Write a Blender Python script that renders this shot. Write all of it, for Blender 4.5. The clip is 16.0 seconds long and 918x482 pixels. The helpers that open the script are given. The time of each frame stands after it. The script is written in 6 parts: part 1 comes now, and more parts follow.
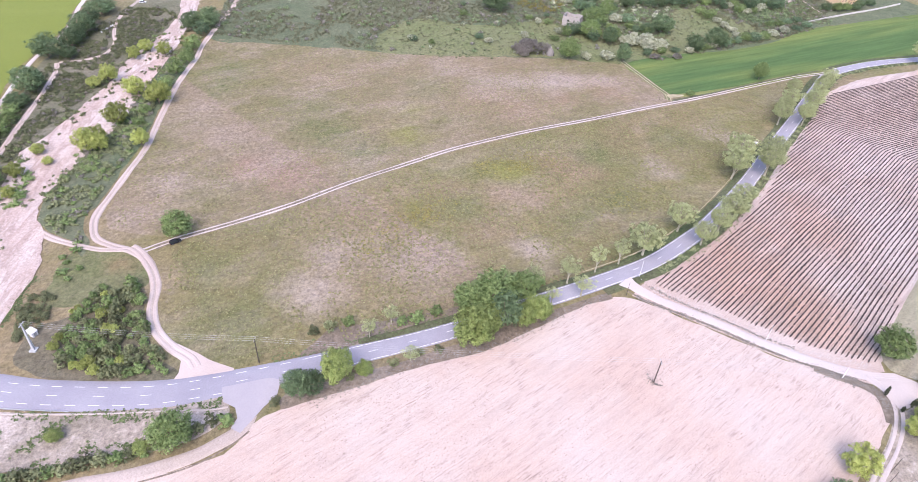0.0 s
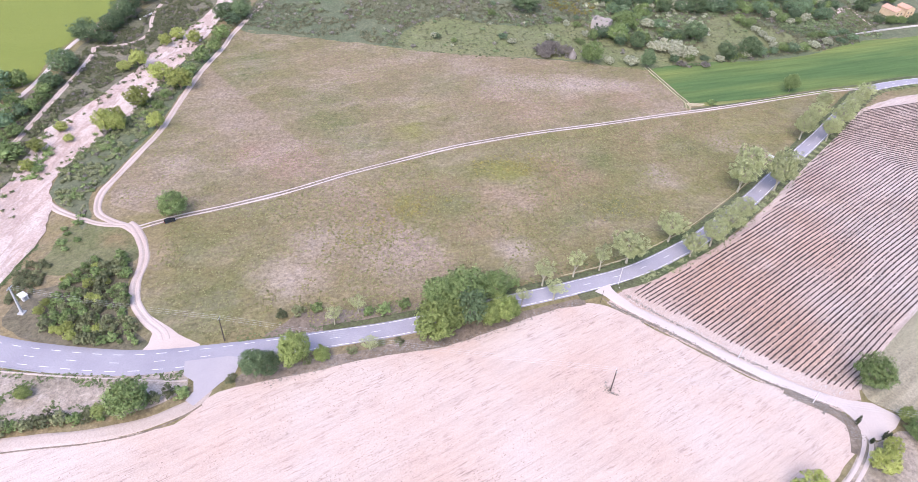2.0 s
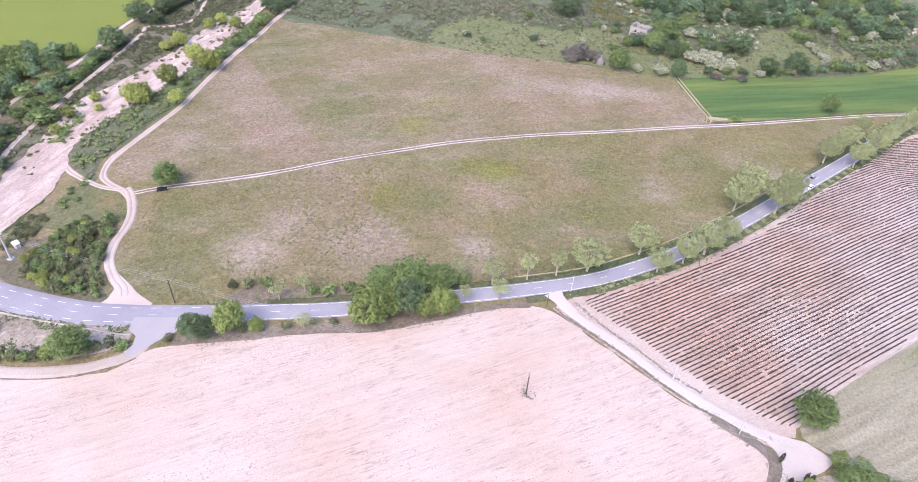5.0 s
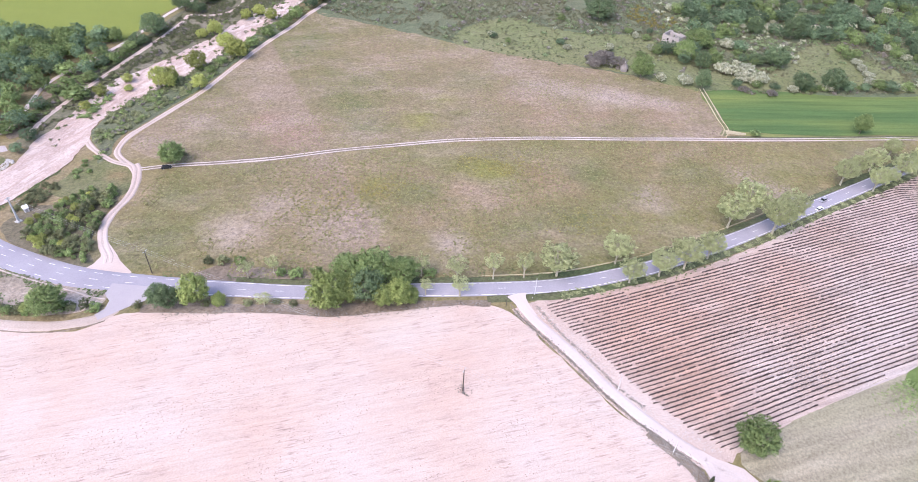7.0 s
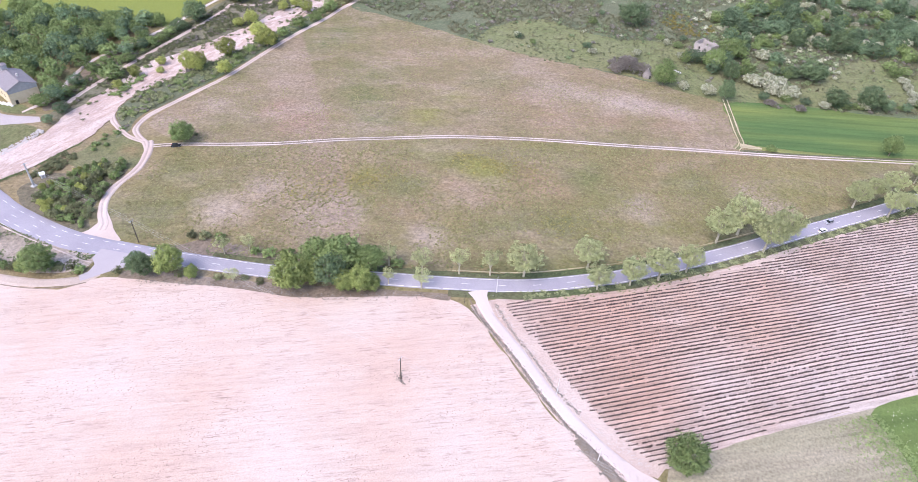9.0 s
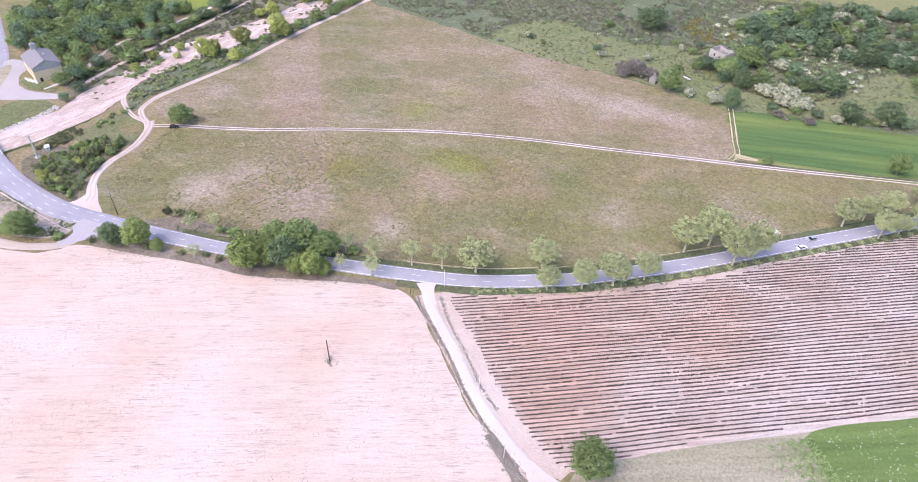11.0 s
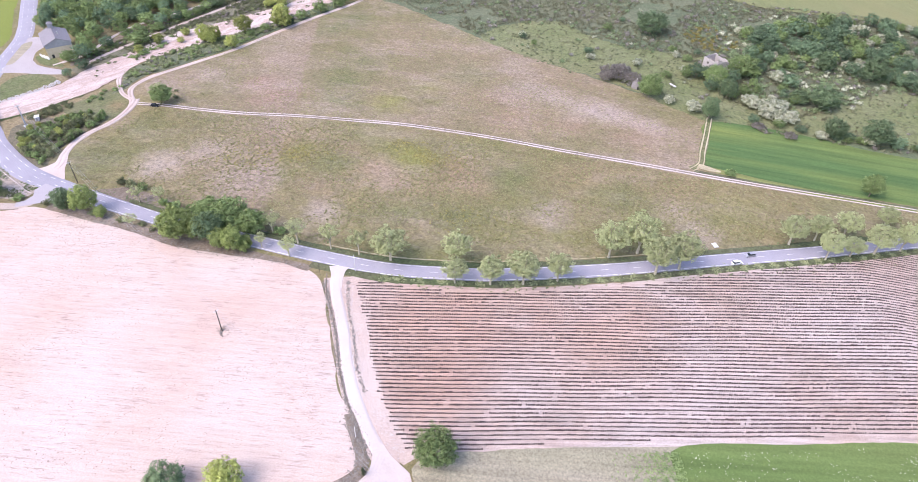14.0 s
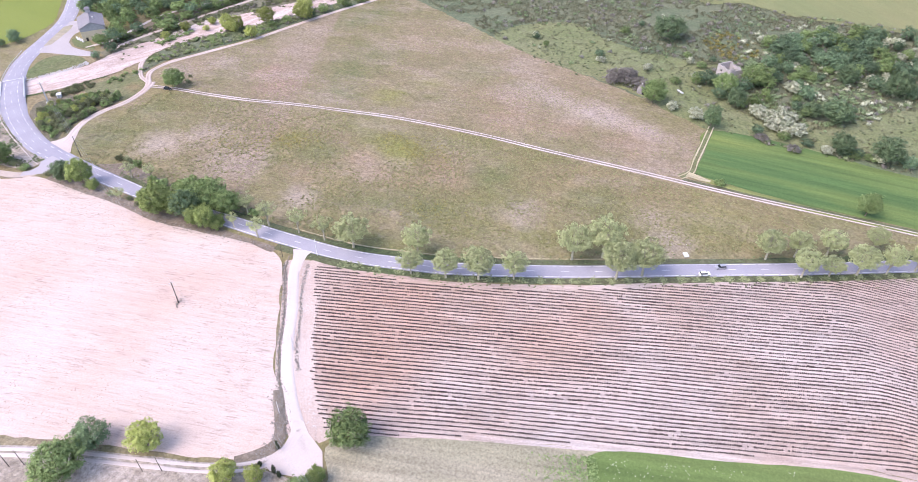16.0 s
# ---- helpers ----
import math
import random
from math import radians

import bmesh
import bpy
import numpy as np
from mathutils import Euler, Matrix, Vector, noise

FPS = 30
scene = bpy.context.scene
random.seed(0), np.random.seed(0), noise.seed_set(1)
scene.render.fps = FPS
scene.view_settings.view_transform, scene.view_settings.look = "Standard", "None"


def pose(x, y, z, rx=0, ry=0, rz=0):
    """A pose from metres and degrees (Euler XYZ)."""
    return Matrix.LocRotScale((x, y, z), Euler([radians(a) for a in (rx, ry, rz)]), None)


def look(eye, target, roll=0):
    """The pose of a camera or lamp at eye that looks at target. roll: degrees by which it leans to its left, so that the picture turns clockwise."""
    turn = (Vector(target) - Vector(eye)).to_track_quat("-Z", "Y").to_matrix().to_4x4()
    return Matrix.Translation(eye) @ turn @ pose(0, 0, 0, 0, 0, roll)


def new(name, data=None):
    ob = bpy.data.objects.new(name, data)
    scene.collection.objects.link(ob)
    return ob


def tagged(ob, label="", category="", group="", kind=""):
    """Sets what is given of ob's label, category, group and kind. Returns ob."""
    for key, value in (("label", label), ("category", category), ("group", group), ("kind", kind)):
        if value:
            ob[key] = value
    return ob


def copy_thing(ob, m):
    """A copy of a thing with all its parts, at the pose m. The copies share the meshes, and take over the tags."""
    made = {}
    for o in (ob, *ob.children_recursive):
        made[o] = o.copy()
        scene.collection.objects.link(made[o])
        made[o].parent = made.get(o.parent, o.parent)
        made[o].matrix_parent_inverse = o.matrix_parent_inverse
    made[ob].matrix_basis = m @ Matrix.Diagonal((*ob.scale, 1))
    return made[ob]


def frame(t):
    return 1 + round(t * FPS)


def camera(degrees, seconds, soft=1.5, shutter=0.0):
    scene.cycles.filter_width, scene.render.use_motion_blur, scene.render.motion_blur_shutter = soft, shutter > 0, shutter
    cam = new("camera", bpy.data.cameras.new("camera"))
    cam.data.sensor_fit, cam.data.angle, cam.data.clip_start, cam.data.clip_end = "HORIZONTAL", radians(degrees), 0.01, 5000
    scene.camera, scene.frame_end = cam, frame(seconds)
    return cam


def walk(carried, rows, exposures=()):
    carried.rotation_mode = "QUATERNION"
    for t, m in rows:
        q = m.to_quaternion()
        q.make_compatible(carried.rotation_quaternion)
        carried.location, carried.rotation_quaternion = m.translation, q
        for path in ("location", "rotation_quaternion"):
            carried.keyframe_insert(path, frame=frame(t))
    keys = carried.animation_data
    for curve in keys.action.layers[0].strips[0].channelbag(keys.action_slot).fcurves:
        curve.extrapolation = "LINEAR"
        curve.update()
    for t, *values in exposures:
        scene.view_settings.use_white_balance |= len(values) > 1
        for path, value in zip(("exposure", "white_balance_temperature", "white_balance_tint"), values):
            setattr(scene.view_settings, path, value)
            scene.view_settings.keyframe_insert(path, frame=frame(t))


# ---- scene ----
from mathutils.geometry import delaunay_2d_cdt

# ---- camera and walk ----
cam = camera(70.7, 16.0, soft=0.8)
METRES, EYE, TILT, LEAN, TURN = 278.0, 159.6, 0.0, 0.0, 42.2
ROWS = [
    (0.0, 0.0, 0.0, 0.0, 2.68, -38.78, -3.34),
    (0.5, 0.0236, -0.0005, 0.0012, 4.16, -38.84, -3.28),
    (1.0, 0.0505, -0.0004, 0.0029, 5.99, -38.96, -3.19),
    (1.5, 0.0743, 0.0004, 0.0042, 7.32, -39.02, -3.15),
    (2.0, 0.0992, 0.0019, 0.0057, 8.71, -39.09, -3.11),
    (2.5, 0.1244, 0.0039, 0.0068, 10.26, -39.17, -3.04),
    (3.0, 0.153, 0.0069, 0.0083, 11.88, -39.25, -2.95),
    (3.5, 0.1795, 0.0105, 0.0096, 13.23, -39.32, -2.87),
    (4.0, 0.2079, 0.0148, 0.0111, 14.76, -39.38, -2.78),
    (6.5, 0.3547, 0.0506, 0.0165, 23.3, -39.53, -2.31),
    (7.0, 0.3872, 0.0616, 0.0179, 25.3, -39.57, -2.18),
    (7.5, 0.4166, 0.0726, 0.0189, 27.36, -39.6, -2.05),
    (8.0, 0.4471, 0.0852, 0.0198, 29.35, -39.66, -1.95),
    (8.5, 0.4763, 0.0981, 0.0207, 30.99, -39.7, -1.86),
    (11.0, 0.6263, 0.1827, 0.0235, 39.08, -39.85, -1.29),
    (11.5, 0.6526, 0.2011, 0.0243, 40.17, -39.91, -1.24),
    (12.0, 0.6809, 0.2212, 0.0244, 41.48, -39.9, -1.14),
    (12.5, 0.7066, 0.2402, 0.0247, 42.58, -39.89, -1.07),
    (13.0, 0.7354, 0.2624, 0.0248, 43.81, -39.87, -1.0),
    (13.5, 0.7614, 0.2832, 0.0246, 45.04, -39.85, -0.89),
    (14.0, 0.7879, 0.3054, 0.0243, 46.38, -39.84, -0.79),
    (14.5, 0.8121, 0.3267, 0.024, 47.93, -39.84, -0.67),
    (15.0, 0.8382, 0.3508, 0.0238, 49.54, -39.84, -0.54),
    (15.5, 0.8613, 0.3731, 0.0231, 51.11, -39.8, -0.44),
    (16.0, 0.8847, 0.3975, 0.0226, 52.77, -39.77, -0.32),
]
EXPOSURES = [(0.0, 1.32, 6450.0, 19.0), (12.0, 1.37, 6450.0, 19.0), (16.0, 1.42, 6450.0, 19.0)]
walk(cam, [(t, pose(0, 0, EYE, TILT, LEAN, TURN) @ pose(METRES * x, METRES * y, METRES * z, 90 + pitch, roll, yaw)) for t, x, y, z, yaw, pitch, roll in ROWS], EXPOSURES)

# ---- world, sun, exposure ----
world = bpy.data.worlds.new("overcast_sky")
scene.world = world
world.use_nodes = True
wn = world.node_tree.nodes
sky = wn.new("ShaderNodeTexSky")
sky.sky_type = "NISHITA"
sky.sun_disc = False
sky.sun_elevation = radians(52)
sky.sun_rotation = radians(150)
sky.air_density, sky.dust_density, sky.ozone_density = 1.0, 2.0, 1.0
wn["Background"].inputs["Strength"].default_value = 0.15
world.node_tree.links.new(sky.outputs["Color"], wn["Background"].inputs["Color"])
sun = new("sun", bpy.data.lights.new("sun", "SUN"))
sun.data.energy, sun.data.angle, sun.data.color = 1.15, radians(42), (1.0, 0.96, 0.93)
sun.matrix_world = look((90, -155, 230), (0, 0, 0))

# ---- the lie of the land ----
def land(x, y):
    """Height of the open ground without banks and bed."""
    u = min(max((x + 120) / 200, -1.25), 0.95)
    v = min(max((y - 180) / 200, -1.2), 1.5)
    z = 3.918 + 2.393 * u - 5.272 * v + 1.101 * u * u - 4.677 * u * v - 1.503 * v * v + 2.174 * u * u * v - 0.787 * u * v * v + 1.203 * v ** 3 - 2.006 * u ** 3
    far = max(0.0, math.hypot((x + 120) / 420, (y - 200) / 420) - 1.0)
    return z + 14 * far / (1 + 0.6 * far)


def smooth(pts, step=3.0, closed=False):
    """A Catmull-Rom line through pts, a point about every step metres."""
    out, n = [], len(pts)
    for i in range(n if closed else n - 1):
        if closed:
            a, b, c, d = (Vector(pts[(i + k) % n]) for k in (-1, 0, 1, 2))
        else:
            a, b, c, d = (Vector(pts[min(max(i + k, 0), n - 1)]) for k in (-1, 0, 1, 2))
        m = max(1, int((c - b).length / step))
        for k in range(m):
            s = k / m
            out.append(0.5 * ((2 * b) + (c - a) * s + (2 * a - 5 * b + 4 * c - d) * s * s + (3 * b - a - 3 * c + d) * s ** 3))
    if not closed:
        out.append(Vector(pts[-1]))
    return out


RIVER = [(-150, -62), (-178, -24), (-194, -8), (-212, 8), (-232, 19), (-250, 26), (-268, 36), (-288, 52), (-306, 74), (-326, 96), (-348, 122), (-374, 148), (-398, 172), (-430, 196), (-480, 225)]
RIVER_LINE = smooth(RIVER, 6)
RIVER_NP = np.array([tuple(p) for p in RIVER_LINE])


def bed(x, y):
    d2 = np.min((RIVER_NP[:, 0] - x) ** 2 + (RIVER_NP[:, 1] - y) ** 2)
    return 1.6 * math.exp(-d2 / 250.0)


def ground_z(x, y):
    z = land(x, y)
    if x < -140 and y < 260:
        z -= bed(x, y)
    return z


BANDS = {}


def inside(x, y, poly):
    """Whether the point lies in the polygon, whose edges are kept by bands of y."""
    kept = BANDS.get(id(poly))
    if kept is None:
        bands = {}
        for (xi, yi), (xj, yj) in zip(poly, [poly[-1], *poly[:-1]]):
            for k in range(int(min(yi, yj) // 4), int(max(yi, yj) // 4) + 1):
                bands.setdefault(k, []).append((xi, yi, xj, yj))
        kept = BANDS[id(poly)] = (poly, bands)
    hit = False
    for xi, yi, xj, yj in kept[1].get(int(y // 4), ()):
        if (yi > y) != (yj > y) and x < (xj - xi) * (y - yi) / (yj - yi) + xi:
            hit = not hit
    return hit


# ---- materials ----
class Nodes:
    """Short-hand for a node tree."""

    def __init__(self, name):
        self.m = bpy.data.materials.new(name)
        self.m.use_nodes = True
        self.t = self.m.node_tree
        self.b = self.t.nodes["Principled BSDF"]
        self.b.inputs["Specular IOR Level"].default_value = 0.2
        self.geo = self.t.nodes.new("ShaderNodeNewGeometry")
        self.pos = self.geo.outputs["Position"]

    def link(self, a, b):
        self.t.links.new(a, b)

    def node(self, kind):
        return self.t.nodes.new(kind)

    def noise(self, scale, detail=4.0, rough=0.6, stretch=None, turn=0.0, obj=False):
        n = self.node("ShaderNodeTexNoise")
        n.inputs["Scale"].default_value, n.inputs["Detail"].default_value, n.inputs["Roughness"].default_value = scale, detail, rough
        src = self.pos
        if obj:
            src = self.node("ShaderNodeTexCoord").outputs["Object"]
        if stretch:
            spin = self.node("ShaderNodeMapping")
            spin.inputs["Rotation"].default_value = (0, 0, radians(turn))
            mp = self.node("ShaderNodeMapping")
            mp.inputs["Scale"].default_value = stretch
            self.link(src, spin.inputs["Vector"])
            self.link(spin.outputs["Vector"], mp.inputs["Vector"])
            src = mp.outputs["Vector"]
        else:
            tip = self.node("ShaderNodeMapping")
            tip.inputs["Rotation"].default_value = (0.61, 0.43, 0.9)
            self.link(src, tip.inputs["Vector"])
            src = tip.outputs["Vector"]
        self.link(src, n.inputs["Vector"])
        return n.outputs["Fac"]

    def ramp(self, fac, stops):
        r = self.node("ShaderNodeValToRGB")
        e = r.color_ramp.elements
        while len(e) < len(stops):
            e.new(0.5)
        for el, (p, c) in zip(e, stops):
            el.position = p
            el.color = (*c, 1) if isinstance(c, tuple) else (c, c, c, 1)
        self.link(fac, r.inputs["Fac"])
        return r.outputs["Color"]

    def mix(self, fac, a, b, mode="MIX"):
        n = self.node("ShaderNodeMix")
        n.data_type, n.blend_type = "RGBA", mode
        for sock, val in ((n.inputs[0], fac), (n.inputs[6], a), (n.inputs[7], b)):
            if isinstance(val, (int, float)):
                sock.default_value = val
            elif isinstance(val, tuple):
                sock.default_value = (*val, 1)
            else:
                self.link(val, sock)
        return n.outputs[2]

    def node_range(self, value, lo, hi):
        f = self.node("ShaderNodeMapRange")
        f.inputs["From Min"].default_value, f.inputs["From Max"].default_value = lo, hi
        self.link(value, f.inputs["Value"])
        return f.outputs["Result"]

    def bump(self, height, strength, distance):
        b = self.node("ShaderNodeBump")
        b.inputs["Strength"].default_value, b.inputs["Distance"].default_value = strength, distance
        self.link(height, b.inputs["Height"])
        self.link(b.outputs["Normal"], self.b.inputs["Normal"])

    def done(self, colour, rough=0.95):
        if isinstance(colour, tuple):
            self.b.inputs["Base Color"].default_value = (*colour, 1)
        else:
            self.link(colour, self.b.inputs["Base Color"])
        self.b.inputs["Roughness"].default_value = rough
        return self.m


def meadow_material(name, green, brown, pale, weight, spots=(), seam=False):
    """Rough grass: broad patches, streaks along the mowing, speckle; spots are (x, y, radius, strength, colour)."""
    n = Nodes(name)
    big = n.ramp(n.noise(0.013, 6, 0.66), [(0.38, 0.0), (0.60, 1.0)])
    mid = n.ramp(n.noise(0.06, 7, 0.72, (1.0, 0.4, 1), 14), [(0.46, 0.0), (0.66, 1.0)])
    base = n.mix(big, green, brown)
    rag = n.noise(0.055, 8, 0.76)
    flat = n.node("ShaderNodeVectorMath")
    flat.operation = "MULTIPLY"
    flat.inputs[1].default_value = (1, 1, 0)
    n.link(n.pos, flat.inputs[0])
    for x, y, r, strength, colour in spots:
        d = n.node("ShaderNodeVectorMath")
        d.operation = "DISTANCE"
        d.inputs[1].default_value = (x, y, 0)
        n.link(flat.outputs[0], d.inputs[0])
        m = n.node("ShaderNodeMath")
        m.operation = "MULTIPLY_ADD"
        m.inputs[1].default_value = 2.8 * r
        n.link(rag, m.inputs[0])
        n.link(d.outputs["Value"], m.inputs[2])
        f = n.node("ShaderNodeMapRange")
        f.inputs["From Min"].default_value, f.inputs["From Max"].default_value = 2.75 * r, 1.5 * r
        f.inputs["To Min"].default_value, f.inputs["To Max"].default_value = 0.0, strength
        n.link(m.outputs[0], f.inputs["Value"])
        base = n.mix(f.outputs["Result"], base, colour)
    if seam:
        d = n.node("ShaderNodeVectorMath")
        d.operation = "DOT_PRODUCT"
        d.inputs[1].default_value = (-0.03, 1.0, 0)
        n.link(flat.outputs[0], d.inputs[0])
        wob = n.node("ShaderNodeMath")
        wob.operation = "MULTIPLY_ADD"
        wob.inputs[1].default_value = 5.0
        n.link(n.noise(0.35, 5, 0.7), wob.inputs[0])
        n.link(d.outputs["Value"], wob.inputs[2])
        f = n.ramp(n.node_range(wob.outputs[0], 90.0, 150.0), [(0.0, 0.0), (0.4, 0.3), (0.86, 0.7), (0.90, 0.0)])
        base = n.mix(f, base, (0.27, 0.20, 0.155))
    base = n.mix(n.mix(1.0, mid, (weight, weight, weight), "MULTIPLY"), base, pale)
    hue = n.ramp(n.noise(0.16, 7, 0.75), [(0.42, 0.0), (0.62, 0.28)])
    base = n.mix(hue, base, brown)
    fine = n.ramp(n.noise(0.75, 7, 0.85), [(0.34, 0.52), (0.5, 1.0), (0.66, 1.46)])
    tiny = n.ramp(n.noise(0.28, 8, 0.78, (1.0, 0.6, 1), 14), [(0.3, 0.78), (0.7, 1.2)])
    c = n.mix(1.0, n.mix(1.0, base, fine, "MULTIPLY"), tiny, "MULTIPLY")
    straw = n.ramp(n.noise(0.3, 8, 0.85), [(0.52, 0.0), (0.66, 0.6)])
    c = n.mix(n.mix(1.0, straw, n.ramp(n.noise(0.035, 5, 0.65), [(0.4, 0.1), (0.6, 1.0)]), "MULTIPLY"), c, pale)
    n.bump(n.noise(1.6, 5, 0.7), 0.7, 0.4)
    return n.done(c)


def soil_material(name, dark, light, turn, stripes=0.5, clod=0.3, period=0.8, streaks=0.0, relief=0.5, spots=()):
    """Bare soil: broad patches, tillage lines, clods and painted furrow shadows; spots are (x, y, radius, strength,
    colour).
    """
    n = Nodes(name)
    big = n.ramp(n.noise(0.02, 6, 0.65), [(0.36, 0.0), (0.62, 1.0)])
    base = n.mix(big, dark, light)
    rag = n.noise(0.05, 7, 0.72)
    for x, y, r, strength, colour in spots:
        d = n.node("ShaderNodeVectorMath")
        d.operation = "DISTANCE"
        d.inputs[1].default_value = (x, y, 5.0)
        n.link(n.pos, d.inputs[0])
        m = n.node("ShaderNodeMath")
        m.operation = "MULTIPLY_ADD"
        m.inputs[1].default_value = 2.4 * r
        n.link(rag, m.inputs[0])
        n.link(d.outputs["Value"], m.inputs[2])
        f = n.node("ShaderNodeMapRange")
        f.inputs["From Min"].default_value, f.inputs["From Max"].default_value = 2.7 * r, 1.2 * r
        f.inputs["To Min"].default_value, f.inputs["To Max"].default_value = 0.0, strength
        n.link(m.outputs[0], f.inputs["Value"])
        base = n.mix(f.outputs["Result"], base, colour)
    lines = n.ramp(n.noise(period, 5, 0.6, (1.0, 0.05, 1), turn), [(0.34, 1.0 - stripes * 0.5), (0.6, 1.0 + stripes * 0.25)])
    fine = n.ramp(n.noise(2.2, 7, 0.85), [(0.34, 1.0 - clod), (0.58, 1.08)])
    c = n.mix(1.0, n.mix(1.0, base, lines, "MULTIPLY"), fine, "MULTIPLY")
    # Thin dark streaks paint the shadows along the furrows into the soil colour.
    if streaks:
        thin = n.ramp(n.noise(2.0, 5, 0.7, (1.0, 0.09, 1), turn), [(0.55, 0.0), (0.65, 1.0)])
        where = n.ramp(n.noise(0.05, 5, 0.7), [(0.38, 0.12), (0.6, streaks)])
        c = n.mix(n.mix(1.0, thin, where, "MULTIPLY"), c, (0.25, 0.175, 0.155))
    n.bump(n.noise(1.4, 5, 0.7, (1.0, 0.2 if relief > 0.2 else 1.0, 1), turn), relief, 0.25)
    return n.done(c)


def crop_material(name, dark, light, turn, lo=0.34, hi=0.66, rows=1.0, length=0.16, grain=0.25):
    n = Nodes(name)
    strip = n.ramp(n.noise(0.045, 4, 0.55, (1.0, length, 1), turn), [(lo, 0.0), (hi, 1.0)])
    base = n.mix(strip, dark, light)
    lines = n.ramp(n.noise(0.5, 3, 0.5, (1.0, 0.04, 1), turn), [(0.3, 1.0 - 0.18 * rows), (0.7, 1.0 + 0.15 * rows)])
    fine = n.ramp(n.noise(1.3, 6, 0.8), [(0.32, 1.0 - grain), (0.68, 1.0 + 0.85 * grain)])
    c = n.mix(1.0, n.mix(1.0, base, lines, "MULTIPLY"), fine, "MULTIPLY")
    n.bump(n.noise(2.2, 4, 0.7), 0.5, 0.3)
    return n.done(c)


def leaf_material(name, a, b, spread=0.35, second=None):
    """Leaves: each clump a little different, each plant too."""
    n = Nodes(name)
    isl = n.geo.outputs["Random Per Island"]
    clump = n.ramp(n.noise(0.55, 4, 0.65), [(0.35, 0.0), (0.65, 1.0)])
    c = n.mix(n.ramp(n.mix(0.5, isl, clump), [(0.1, 0.0), (0.9, 1.0)]), a, b)
    if second:
        c = n.mix(n.ramp(n.noise(0.045, 6, 0.75), [(0.4, 0.0), (0.64, 0.6)]), c, second)
    info = n.node("ShaderNodeObjectInfo")
    v = n.ramp(info.outputs["Random"], [(0.0, 1.0 - spread), (1.0, 1.0 + spread)])
    c = n.mix(1.0, c, v, "MULTIPLY")
    g = n.ramp(n.noise(0.7, 3, 0.6), [(0.3, 0.8), (0.7, 1.2)])
    c = n.mix(1.0, c, g, "MULTIPLY")
    through_leaf = n.node("ShaderNodeBsdfTranslucent")
    blend = n.node("ShaderNodeMixShader")
    blend.inputs[0].default_value = 0.2
    n.link(c, through_leaf.inputs["Color"])
    n.link(n.b.outputs[0], blend.inputs[1])
    n.link(through_leaf.outputs[0], blend.inputs[2])
    n.link(blend.outputs[0], n.t.nodes["Material Output"].inputs["Surface"])
    return n.done(c, 0.75)


def gravel_material():
    """Pale gravel with braided dry channels along the river."""
    n = Nodes("river_gravel")
    broad = n.ramp(n.noise(0.05, 6, 0.65, (1.0, 0.35, 1), -49), [(0.36, 0.0), (0.62, 1.0)])
    base = n.mix(broad, (0.53, 0.405, 0.365), (0.62, 0.53, 0.50))
    for scale, lo, hi, amount in ((0.11, 0.47, 0.53, 0.6), (0.22, 0.475, 0.525, 0.4)):
        vein = n.ramp(n.noise(scale, 5, 0.6, (1.0, 0.28, 1), -49), [(lo - 0.03, 0.0), (lo + 0.015, amount), (hi - 0.015, amount), (hi + 0.03, 0.0)])
        base = n.mix(vein, base, (0.40, 0.29, 0.25))
    fine = n.ramp(n.noise(1.2, 7, 0.8), [(0.3, 0.6), (0.66, 1.2)])
    c = n.mix(1.0, base, fine, "MULTIPLY")
    n.bump(n.noise(0.5, 6, 0.75), 0.8, 0.6)
    return n.done(c)


def plain_material(name, a, b, scale=2.0, rough=0.9, metal=0.0, obj=True):
    n = Nodes(name)
    c = n.mix(n.ramp(n.noise(scale, 6, 0.7, obj=obj), [(0.3, 0.0), (0.7, 1.0)]), a, b)
    n.b.inputs["Metallic"].default_value = metal
    n.bump(n.noise(scale * 4, 4, 0.6, obj=obj), 0.3, 0.02)
    return n.done(c, rough)


